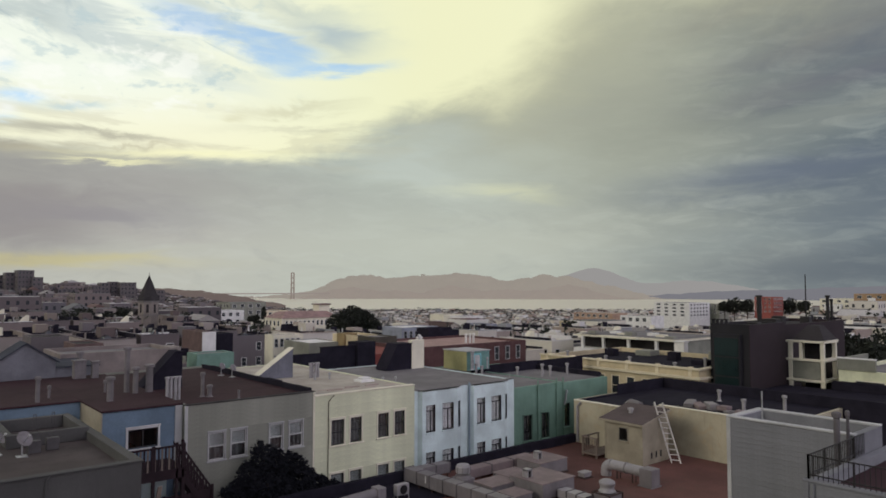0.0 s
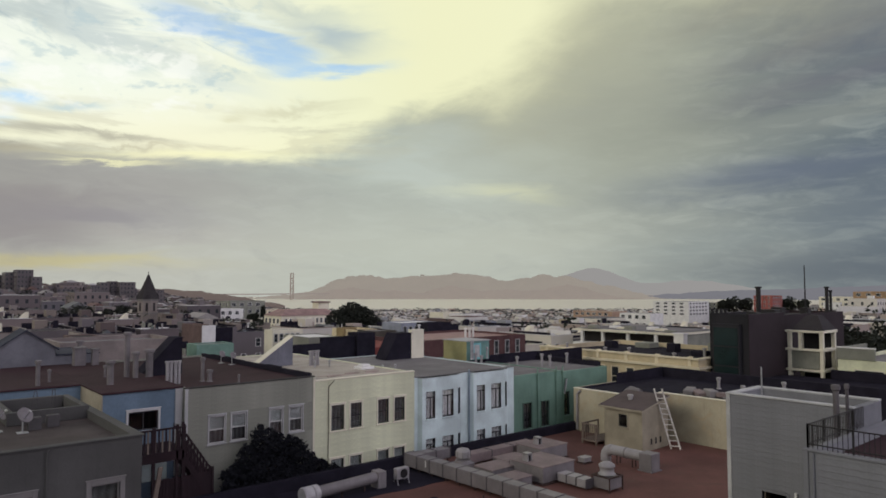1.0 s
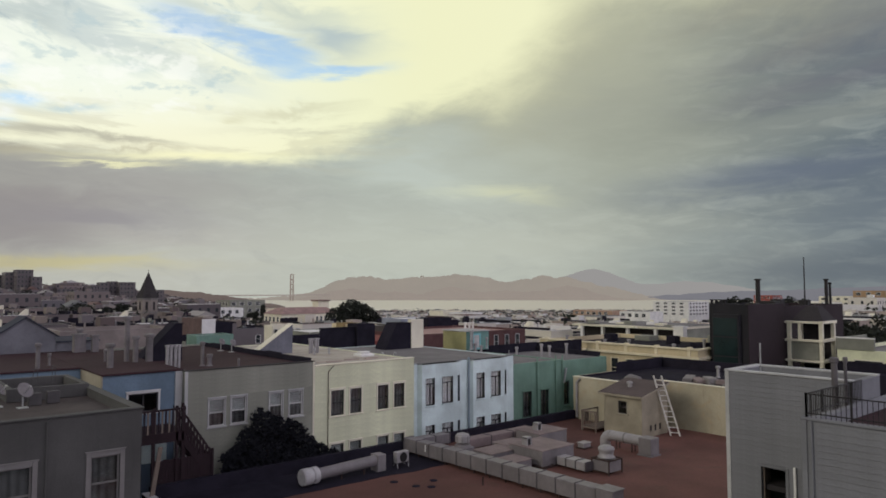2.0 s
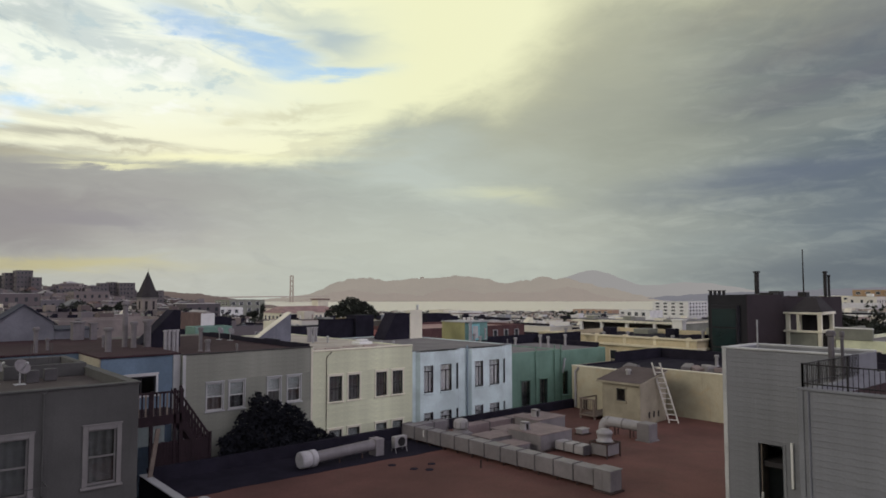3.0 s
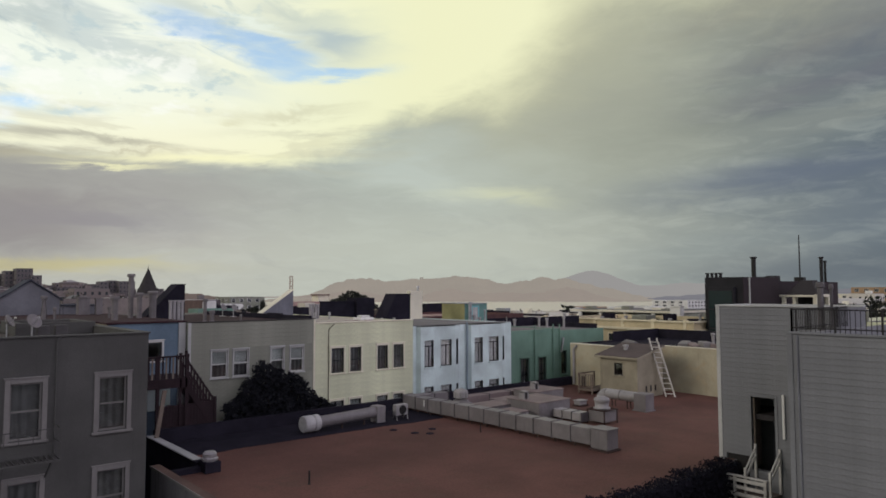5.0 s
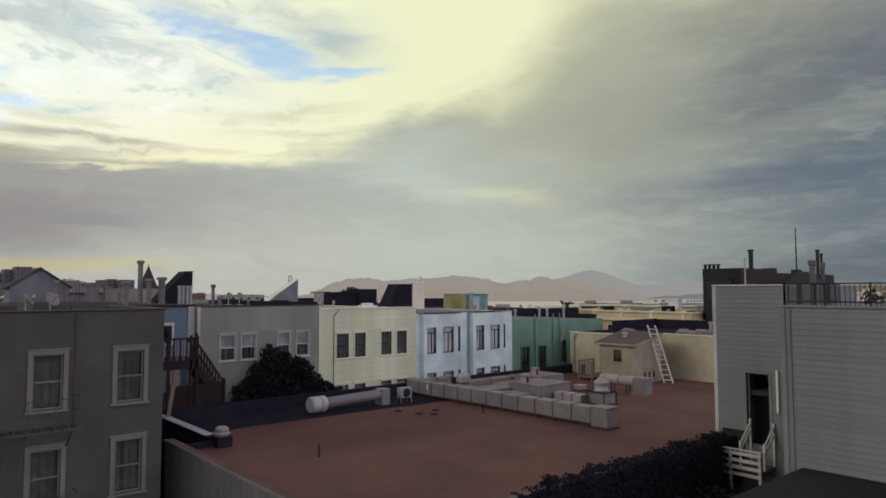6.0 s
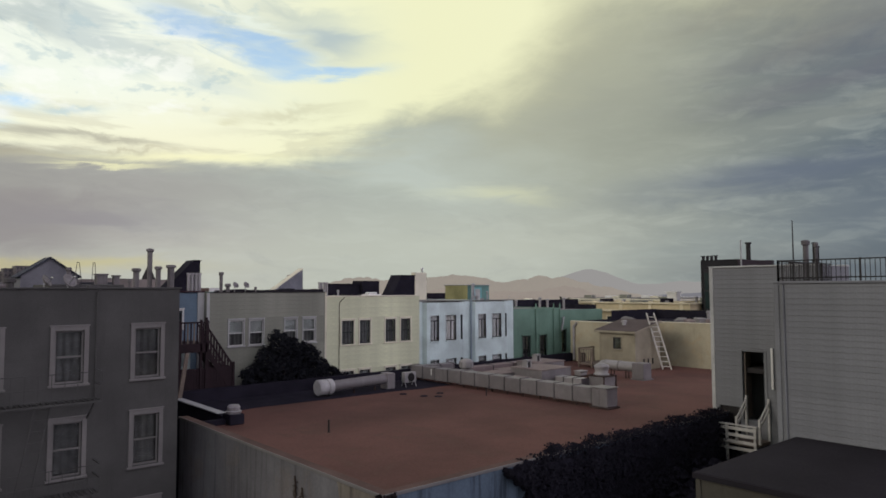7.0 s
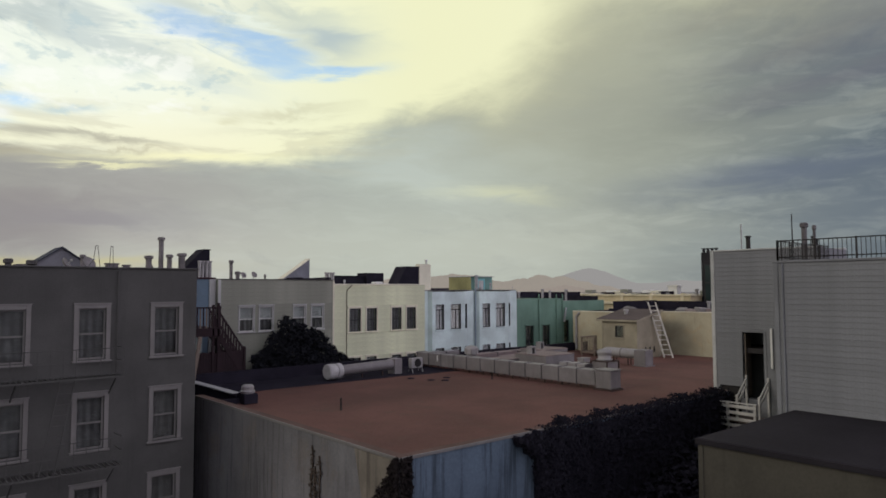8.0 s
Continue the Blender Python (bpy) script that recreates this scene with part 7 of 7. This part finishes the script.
# church tower
chx, chy, chz = 83.6, 272.6, ground_z(83.6, 272.6)
church = thing("church_tower", (chx, chy, chz), "stone church tower with a dark pointed spire", "church")
part("shaft", Mesh().tube((chx, chy, chz), (chx, chy, 11.0), 3.75, 3.75, 8), mat("church_stone", (0.26, 0.225, 0.20), streak=0.3, scale=0.2), church)
part("belfry_band", Mesh().tube((chx, chy, 10.6), (chx, chy, 11.25), 3.95, 4.05, 8), STONE_TRIM, church)
part("sill_band", Mesh().tube((chx, chy, 5.6), (chx, chy, 5.95), 3.9, 3.9, 8), STONE_TRIM, church)
part("spire", Mesh().tube((chx, chy, 11.25), (chx, chy, 21.0), 4.2, 0.12, 8), DARK_ROOF, church, "dark slate spire")
part("finial", Mesh().tube((chx, chy, 20.8), (chx, chy, 22.0), 0.12, 0.06, 6), DARK_ROOF, church)
for k in range(8):
    m = Matrix.Translation((chx, chy, 0)) @ Matrix.Rotation(math.pi * (k + 0.5) / 4, 4, "Z")
    part("belfry_opening", Mesh().box(3.0, 3.56, -0.45, 0.45, 6.6, 9.8, m, 0.03), DARK_ROOF, church)
    if k % 2:
        part("dormer", Mesh().hull([m @ Vector(p) for p in ((2.2, -0.6, 11.6), (3.9, -0.6, 11.6), (3.9, 0.6, 11.6), (2.2, 0.6, 11.6), (2.0, 0, 14.0), (3.6, 0, 13.2))],
             [(0, 1, 2, 3), (0, 1, 5, 4), (3, 2, 5, 4), (1, 2, 5), (0, 3, 4)]), DARK_ROOF, church)
part("nave_roof", Mesh().prism([(chx - 9, 1.0), (chx + 3.4, 1.0), (chx - 2.8, 8.0)], chy + 3.7, chy + 30, gm), DARK_ROOF, church)

tree("street_tree", "broad dark street tree above the roofs", 90.2, 139.0, ground_z(90.2, 139),
     [(86.2, 139, 7.8, 3.4, 3.0, 2.6), (90.0, 139, 9.4, 3.4, 3.0, 2.7), (93.6, 139, 8.2, 3.0, 2.6, 2.4), (92.0, 138.5, 6.2, 3.6, 2.8, 2.2), (87.6, 138.5, 6.0, 3.6, 2.8, 2.2), (96.0, 139, 6.9, 2.0, 1.9, 1.6)],
     FAR_LEAF, 0.42, 5200, 0.4, 11)
for k, (x, y, s, top) in enumerate(((40, 190, 5.5, 11.0), (53, 200, 4.0, 10.4), (46, 214, 4.5, 8.0), (185, 78, 6.0, 6.5), (176, 70, 5, 5.4), (112, 240, 3.0, 4.0), (106.0, 228, 2.0, 6.5), (101, 31, 4.6, 10.6), (104, 36, 4.0, 10.2))):
    g = ground_z(x, y)
    tree("street_tree", "dark leafy street tree among the houses", x, y, g, [(x - s * 0.5, y, top - s * 0.7, s * 0.6, s * 0.6, s * 0.5), (x + s * 0.4, y, top - s * 0.5, s * 0.6, s * 0.6, s * 0.5), (x, y + 1, top - s * 1.0, s * 0.8, s * 0.7, s * 0.5)],
         FAR_LEAF, 0.5, 1500, 0.35, 20 + k, group="street trees")


for k, (a, d, w, top) in enumerate(((23.2, 600, 9, 8.0), (24.1, 610, 8, 7.2), (27.0, 600, 9, 8.4), (28.0, 590, 6, 6.8), (22.5, 590, 6, 6.0))):
    p = bearing_place(a, d)
    tree("park_tree", "dark tree in a park down the hill", p.x, p.y, ground_z(p.x, p.y), [(p.x - w * 0.5, p.y, top - w * 0.6, w * 0.6, w * 0.6, w * 0.45), (p.x + w * 0.4, p.y, top - w * 0.45, w * 0.6, w * 0.6, w * 0.45), (p.x, p.y + 1, top - w * 0.9, w * 0.8, w * 0.7, w * 0.5)],
         FAR_LEAF, 0.9, 1100, 0.5, 50 + k, group="park trees")


def far_block(name, label, a, d, wide, deep, top, wall_mat, storeys, cols, turn_by=0.0, roof_mat=None, trim=None):
    """A larger far building facing the yards, at a bearing and distance."""
    p = bearing_place(a, d)
    g = ground_z(p.x, p.y) - 3
    rows = []
    for k in range(storeys):
        rows.append(("-y", wide * 0.06, wide * 0.9 / cols, wide * 0.42 / cols, cols, top - 2.3 - 3.0 * k, top - 0.9 - 3.0 * k))
        rows.append(("-x", deep * 0.08, deep * 0.9 / 4, deep * 0.4 / 4, 4, top - 2.3 - 3.0 * k, top - 0.9 - 3.0 * k))
    return block(name, label, p.x - wide / 2, p.x + wide / 2, p.y - deep / 2, p.y + deep / 2, g, top, wall_mat, roof_mat or GREY_ROOF, rows, "building", trim)


far_block("white_apartment_block", "white apartment block with rows of windows", 19.35, 640, 34, 34, 3.4, WHITE_TRIM, 4, 6)
far_block("grey_apartment_block", "grey apartment block with rows of windows", 21.7, 660, 18, 20, 2.0, GREY_SIDING, 3, 4)
far_block("red_apartment_block", "red brick apartment block with flat roof", 25.6, 580, 17, 14, 9.4, mat("faded_red_brick", (0.30, 0.085, 0.07), scale=0.2), 4, 5)
far_block("tan_apartment_block", "tan plastered apartment block", 33.0, 420, 26, 20, 13.5, mat("orange_tan_plaster", (0.36, 0.24, 0.14), scale=0.2), 4, 5)
far_block("cream_apartment_block", "cream plastered apartment block", 30.6, 520, 30, 20, 9.5, CREAM_TRIM, 3, 6)
HILL_WALL = mat("dull_mauve_brown_plaster", (0.14, 0.122, 0.124), scale=0.05, grain=1.0, streak=0.2)
for a, d, w, deep, top, st_, cols in ((-31.65, 520, 9, 16, 27.0, 6, 4), (-32.4, 530, 8, 14, 25.6, 6, 3), (-33.3, 545, 12, 14, 24.0, 5, 5), (-34.4, 540, 10, 14, 22.0, 5, 4), (-30.9, 515, 6, 12, 22.5, 4, 2),
                                      (-26.5, 560, 6, 12, 19.4, 4, 2), (-25.9, 565, 5, 12, 20.2, 4, 2), (-25.0, 560, 11, 14, 19.6, 4, 4), (-27.1, 540, 7, 12, 17.2, 4, 3), (-29.0, 530, 12, 12, 15.0, 3, 4), (-23.0, 545, 12, 12, 14.0, 3, 5)):
    far_block("hill_apartment_block", "mauve-brown apartment block on the hill", a, d, w, deep, top, HILL_WALL, st_, cols, 0, DARK_ROOF, STONE_TRIM)
far_block("brown_tenement", "brown tenement with grey top floor", -16.5, 330, 17, 16, 9.5, GREY_SIDING, 3, 4)
far_block("cream_tenement", "cream tenement with rows of windows", -17.6, 300, 10, 12, 6.8, WHITE_TRIM, 3, 3)
far_block("cream_tenement", "cream tenement with rows of windows", -14.6, 360, 18, 14, 4.5, YELLOW_TRIM, 3, 5)
far_block("tan_tenement", "tan tenement with a tiled roof", -27.3, 300, 13, 12, 6.5, OCHRE, 2, 4)
vil = far_block("pale_villa", "pale villa with a long row of windows", -11.6, 230, 21, 12, 6.6, CREAM_TRIM, 1, 12, 0, TAN_ROOF)
vp = bearing_place(-11.6, 230)
part("hipped_roof", Mesh().hull([Vector((vp.x + a * 10.8, vp.y + b * 6.3, 6.62)) for a, b in ((-1, -1), (1, -1), (1, 1), (-1, 1))] + [Vector((vp.x + a * 7.5, vp.y + b * 2.5, 8.6)) for a, b in ((-1, -1), (1, -1), (1, 1), (-1, 1))],
     [(0, 1, 5, 4), (1, 2, 6, 5), (2, 3, 7, 6), (3, 0, 4, 7), (4, 5, 6, 7), (0, 1, 2, 3)]), mat("dusty_pink_tiles", (0.30, 0.20, 0.18), scale=0.5), vil, "dusty pink tiled hipped roof")
part("cupola", Mesh().box(vp.x + 5.0, vp.x + 9.0, vp.y - 2, vp.y + 2, 8.2, 10.6), CREAM_TRIM, vil)
part("cupola_roof", Mesh().box(vp.x + 4.6, vp.x + 9.4, vp.y - 2.4, vp.y + 2.4, 10.6, 11.0), TERRA_ROOF, vil)
far_block("buff_tenement", "buff tenement with rows of windows", 11.8, 420, 26, 18, -3.5, YELLOW, 2, 6)
far_block("white_tenement", "white tenement with rows of windows", 2.0, 330, 12, 10, 0.2, WHITE_TRIM, 2, 3)


EXTRA = []


def spot(name, label, a0, a1, s, top, wall_mat, roof_mat, deep=6.0, windows=0, trim=None, category="house"):
    """A building between two bearings at a depth from the yards, its nearer wall square to the street grid."""
    mid = radians((a0 + a1) / 2)
    r = s / math.cos(mid)
    b0, b1 = radians(HEADING + a0), radians(HEADING + a1)
    if HEADING + (a0 + a1) / 2 < 45:
        y0 = r * math.cos(mid + radians(HEADING))
        x0, x1, y1 = y0 * math.tan(b0), y0 * math.tan(b1), y0 + deep
        wide, side = x1 - x0, "-y"
    else:
        x0 = r * math.sin(mid + radians(HEADING))
        y0, y1, x1 = x0 / math.tan(b1), x0 / math.tan(b0), x0 + deep
        wide, side = y1 - y0, "-x"
    rows = [(side, wide * 0.06, wide * 0.9 / windows, wide * 0.45 / windows, windows, top - 1.9 - 2.7 * k, top - 0.7 - 2.7 * k) for k in range(2)] if windows else ()
    EXTRA.append((x0 - 1, x1 + 1, y0 - 1, y1 + 1))
    return block(name, label, x0, x1, y0, y1, ground_z(x0, y0) - 4, top, wall_mat, roof_mat, rows, category, trim, None, 0.12)


BROWN_BOARD = mat("brown_boarding", (0.13, 0.085, 0.08), streak=0.2)
TERRACOTTA = mat("faded_terracotta_stucco", (0.40, 0.27, 0.19), streak=0.2)
BLUE_GREY = mat("blue_grey_boarding", (0.27, 0.29, 0.34), streak=0.2)
bb = block("brown_penthouse", "brown boarded rooftop penthouse with a white end wall", 32.75, 34.5, 85, 92, -3, 10.9, BROWN_BOARD, DARK_ROOF, (), "penthouse")
part("end_panel", Mesh().box(32.77, 34.5, 84.9, 84.99, 8.0, 10.9), WHITE_TRIM, bb, "white boarded end wall")
EXTRA.append((31.5, 35.5, 84, 93))
spot("black_penthouse", "black tarred rooftop box", -18.6, -17.0, 95, 10.1, TAR, TAR, 4)
spot("cream_building", "cream building with a row of top windows", -13.9, -11.5, 112, 8.8, CREAM_TRIM, GREY_ROOF, 3, 5, GREY_TRIM, "building")
spot("white_roofed_house", "low house with a bright white flat roof", -11.0, -8.3, 104, 8.2, GREY_SIDING, WHITE_TRIM, 8)
spot("ochre_penthouse", "mustard ochre rooftop penthouse", -8.2, -7.1, 105, 9.5, mat("mustard_ochre_plaster", (0.27, 0.20, 0.10)), TAN_ROOF, 2)
spot("olive_house", "dull olive plastered house wall", -5.6, -3.8, 100, 9.35, OCHRE, GREY_ROOF, 5)
spot("blue_grey_house", "blue-grey boarded house with a white roof", -3.4, -0.4, 125, 9.3, BLUE_GREY, WHITE_TRIM, 6, 6, GREY_TRIM)
spot("black_clad_house", "black-clad upper storey of a house", -0.3, 1.4, 115, 9.4, TAR, TAR, 5)
spot("cream_tower_house", "plain cream house end", 0.1, 1.7, 255, 6.4, CREAM_TRIM, TAN_ROOF, 8)
spot("white_tower_house", "plain white house end", 1.8, 3.4, 250, 6.0, WHITE_TRIM, GREY_ROOF, 8, 3)
spot("blue_grey_house", "blue-grey boarded house end", 3.4, 4.6, 190, 6.3, BLUE_GREY, GREY_ROOF, 8)
spot("terracotta_tenement", "faded terracotta tenement with white-framed windows", 10.9, 14.0, 330, 4.2, TERRACOTTA, TAN_ROOF, 12, 6)
spot("white_house", "white stuccoed house with a flat roof", 14.6, 17.0, 240, 6.6, WHITE_TRIM, GREY_ROOF, 8, 4)
spot("white_house", "white stuccoed house with a flat roof", -17.2, -15.3, 190, 5.6, WHITE_TRIM, GREY_ROOF, 8, 4)
spot("brown_house", "brown plastered house with a dark roof", -28.2, -26.3, 84, 9.6, BROWN_BOARD, DARK_ROOF, 6)
spot("mauve_house", "mauve grey house with a dark roof", -31.0, -28.6, 90, 10.0, HILL_WALL, DARK_ROOF, 6)
cyp = bearing_place(-14.7, 300)
tree("cypress", "narrow dark cypress among the houses", cyp.x, cyp.y, ground_z(cyp.x, cyp.y), [(cyp.x, cyp.y, z, 1.6 - 0.14 * k, 1.6 - 0.14 * k, 1.7) for k, z in enumerate((-3, -1, 1, 3, 5, 6.5))], FAR_LEAF, 0.4, 1800, 0.3, 71)


# ordinary houses: a few kinds, copied along the streets
def house_kind(k, wall_mat):
    rng = random.Random(40 + k)
    wide, deep, high = rng.choice((5.6, 6.4, 7.2, 8.4)), rng.uniform(10, 15), rng.uniform(7.6, 9.8)
    t = thing("row_house", (0, 0, 0), ("painted flat-roofed row house with framed windows", "painted gabled row house with framed windows")[k == 7], "house", "row houses")
    me = Mesh()
    shell(me, 0, wide, 0, deep, -6, high)
    part("wall", me, wall_mat, t)
    if k == 7:
        for s in (0, 1):
            o = [(wide / 2, high + wide * 0.22), (wide * s + (0.3 if s else -0.3), high - 0.1), (wide * s + (0.3 if s else -0.3), high + 0.12), (wide / 2, high + wide * 0.22 + 0.2)]
            part("roof_slope", Mesh().prism(o, -0.3, deep + 0.3, gm), CITY_ROOF, t)
        part("gable", Mesh().prism([(0.2, high), (wide - 0.2, high), (wide / 2, high + wide * 0.21)], 0.02, 0.3, gm), wall_mat, t)
    else:
        part("roof", Mesh().box(0.3, wide - 0.3, 0.3, deep - 0.3, high - 0.6, high - 0.3), CITY_ROOF, t)
        part("coping", Mesh().box(-0.08, wide + 0.08, -0.08, 0.36, high, high + 0.12).box(-0.08, 0.36, 0.36, deep, high, high + 0.12), wall_mat, t)
        part("party_wall", Mesh().box(wide - 0.26, wide - 0.02, 0.4, deep - 0.4, high, high + rng.uniform(0.25, 0.7)), TAR if k % 2 else wall_mat, t)
        part("roof_curb", Mesh().box(0.4, wide - 0.4, deep * 0.3, deep * 0.3 + 0.3, high - 0.3, high + 0.12), TAR if k % 3 else WHITE_TRIM, t)
        wx, wy = rng.uniform(0.5, wide - 2.6), deep * rng.uniform(0.5, 0.6)
        part("bulkhead", Mesh().prism([(wx, high - 0.3), (wx + 2.1, high - 0.3), (wx + 2.1, high + 1.3), (wx + 1.6, high + 1.3)], wy, wy + 1.1, gm), TAR if k % 2 else CREAM_TRIM, t)
        if k % 3:
            sx = rng.uniform(1, wide - 3)
            part("stair_box", Mesh().box(sx, sx + 2, deep * 0.4, deep * 0.4 + 2.8, high - 0.3, high + 1.5), wall_mat, t)
        part("parapet_back", Mesh().box(0.3, wide - 0.3, deep * 0.72, deep * 0.72 + 0.25, high - 0.3, high + 0.3 + 0.3 * (k % 3)), TAR, t)
        if k % 2:
            bx = wide * 0.35
            part("skylight", Mesh().hull([Vector(q) for q in ((bx, 3, high - 0.3), (bx + 2, 3, high - 0.3), (bx + 2, 5, high - 0.3), (bx, 5, high - 0.3), (bx + 1, 3.2, high + 0.5), (bx + 1, 4.8, high + 0.5))], [(0, 1, 4), (1, 2, 5, 4), (2, 3, 5), (3, 0, 4, 5), (0, 1, 2, 3)]), WIN_FAR, t)
        else:
            part("tar_wall", Mesh().box(0.02, 0.28, 0.4, deep * 0.7, high, high + 0.5), TAR, t)
    for f, w in ((face("-y", 0, 0), wide), (face("-x", 0, deep), deep)):
        n = int(w // 2.6)
        for r in range(2):
            for c in range(n):
                if rng.random() < 0.8:
                    u = (c + 0.5) * w / n
                    pane_part(t, f, u - 0.5, u + 0.5, high - 3.0 - 3.1 * r, high - 1.4 - 3.1 * r)
    for c in range(7):
        x, y = rng.uniform(0.8, wide - 0.8), rng.uniform(2, deep - 2)
        r = rng.choice((0.1, 0.14, 0.3))
        part("vent" if r < 0.2 else "chimney", Mesh().tube((x, y, high - 0.4), (x, y, high + rng.uniform(0.4, 1.1)), r, n=6 if r < 0.2 else 4), (DUCT_PALE if c % 2 else wall_mat) if r < 0.2 else GREY_SIDING, t)
    return t, wide, deep, high


TAKEN = [(100, 135, 190, 215), (4, 21, 52, 68), (20, 30, 56, 70), (44, 78, 68, 90), (55, 62, 85, 94), (54, 86, 10, 56), (76, 99, 132, 150), (68, 90, 265, 310), (98, 114, 220, 236), (40, 46, 68, 84), (72, 104, 42, 73)] + EXTRA
KINDS = [house_kind(k, CITY_WALL if k < 9 else CITY_SHADED) for k in range(15)]   # the last six in the western browns, cloud shade mixed into them
rng = random.Random(77)
used, far_w, far_dull, far_r, far_win, greens = set(), Mesh(), Mesh(), Mesh(), Mesh(), Mesh()
row_ys, y = [], -70.0
while y < 1950:
    row_ys += [y, y + 27]
    y += 59
count = 0
for y0 in row_ys:
    x = max(-10, math.tan(radians(3)) * y0)
    while x < 2300:
        kind = rng.randrange(9)
        proto, wide, deep, high = KINDS[kind]
        yy = y0 + rng.uniform(-1.5, 1.5)
        bearing = math.degrees(math.atan2(x, yy))
        s = 0.648 * x + 0.761 * yy
        # western streets take the palette that holds the cloud shade
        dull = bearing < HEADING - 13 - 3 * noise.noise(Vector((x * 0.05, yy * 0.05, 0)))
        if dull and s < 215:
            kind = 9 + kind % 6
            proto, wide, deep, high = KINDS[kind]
        hit = any(a < x + wide and x < b and c < yy + deep and yy < d for a, b, c, d in TAKEN)
        near_zone = (yy < 56 and x < 84) or (15.2 < bearing < 18.4 and 105 < s < 268)
        if s > 1880 or bearing > 79 or x > 2250:
            if bearing > 79 and s < 1880:
                x += 12
                continue
            break
        if kind == 7 and s < 150:
            kind = 6
            proto, wide, deep, high = KINDS[kind]
        if s < 58 or near_zone or hit or bearing < 2.5:
            x += 3
            continue
        g = ground_z(x + wide / 2, yy + deep / 2)
        if s < 215 and count < 190:
            lift = min(0.0, (9.6 if s < 130 else 9.2) - (g + high)) - (rng.uniform(0, 1.8) if s > 75 else 0)
            m = Matrix.Translation((x, yy, g + lift))
            if kind in used:
                copy_thing(proto, m)
            else:
                proto.matrix_basis = m
                used.add(kind)
            count += 1
        else:
            if rng.random() < 0.13:
                x += wide
                continue
            big = rng.random() < 0.07
            hh = (rng.uniform(10, 14) if big else rng.uniform(6.5, 9.5)) - (1.5 if s > 900 else 0)
            ww = wide * (1.8 if big else 1)
            z1 = g + hh
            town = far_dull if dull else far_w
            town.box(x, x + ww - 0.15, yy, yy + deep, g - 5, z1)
            if rng.random() < 0.2:
                far_r.hull([Vector(p) for p in ((x - 0.3, yy - 0.3, z1), (x + ww + 0.2, yy - 0.3, z1), (x + ww + 0.2, yy + deep, z1), (x - 0.3, yy + deep, z1), (x + ww / 2, yy - 0.2, z1 + 2), (x + ww / 2, yy + deep, z1 + 2))],
                           [(0, 1, 4), (1, 2, 5, 4), (2, 3, 5), (3, 0, 4, 5), (0, 1, 2, 3)])
            else:
                far_r.box(x + 0.4, x + ww - 0.5, yy + 0.4, yy + deep - 0.4, z1, z1 + 0.12)
                if rng.random() < 0.5:
                    bx, by = x + rng.uniform(1, ww - 3), yy + rng.uniform(2, deep - 5)
                    town.box(bx, bx + 2, by, by + 2.5, z1 + 0.1, z1 + rng.uniform(1.2, 2.4))
            if s < 900:
                for r in range(2):
                    for c in range(int(ww // 2.6)):
                        u = x + (c + 0.5) * ww / int(ww // 2.6)
                        far_win.box(u - 0.5, u + 0.5, yy - 0.06, yy - 0.01, z1 - 2.9 - 3 * r, z1 - 1.4 - 3 * r)
                    for c in range(int(deep // 3.2)):
                        u = yy + (c + 0.5) * deep / int(deep // 3.2)
                        far_win.box(x - 0.06, x - 0.01, u - 0.5, u + 0.5, z1 - 2.9 - 3 * r, z1 - 1.4 - 3 * r)
            if big:
                x += wide * 0.8
        if s > 150 and rng.random() < (0.36 if s < 900 else 0.55):
            tx, ty = x + rng.uniform(0, wide), yy - rng.uniform(3, 7)
            r = rng.uniform(2, 4.2)
            for _ in range(3):
                leaves(greens, (tx + rng.uniform(-r, r) * 0.6, ty + rng.uniform(-r, r) * 0.6, ground_z(tx, ty) + rng.uniform(4, 8.5)), (r, r, r * 0.8), 16, 1.1, rng)
        x += wide + (rng.uniform(0, 1) if rng.random() < 0.85 else 14)
solid("distant_houses", far_w, CITY_FAR, (0, 0, 0), "pale flat-roofed houses spreading down to the bay", "houses", kind="stuff")
solid("distant_houses", far_dull, CITY_SHADED_FAR, (0, 0, 0), "brownish flat-roofed houses with cloud shade in their colour", "houses", kind="stuff")
solid("distant_roofs", far_r, CITY_ROOF_FAR, (0, 0, 0), "grey and tan roofs spreading down to the bay", "roofs", kind="stuff")
solid("distant_windows", far_win, WIN_FAR, (0, 0, 0), "dark windows of the distant houses", "windows", kind="stuff")
solid("distant_trees", greens, FAR_LEAF, (0, 0, 0), "dark trees scattered among distant houses", "trees", kind="stuff")
# a belt of trees along the shore
belt = Mesh()
for _ in range(420):
    a = rng.uniform(-18, 36)
    p = bearing_place(a, rng.uniform(1780, 1900) / math.cos(radians(a)) * 1.0)
    r = rng.uniform(4, 9)
    if rng.random() < 0.6:
        leaves(belt, (p.x, p.y, ground_z(p.x, p.y) + rng.uniform(3, 8)), (r * 1.6, r * 1.6, r * 0.7), 22, 2.6, rng)
solid("shore_trees", belt, FAR_LEAF, (0, 0, 0), "low belt of trees along the shore", "trees", kind="stuff")
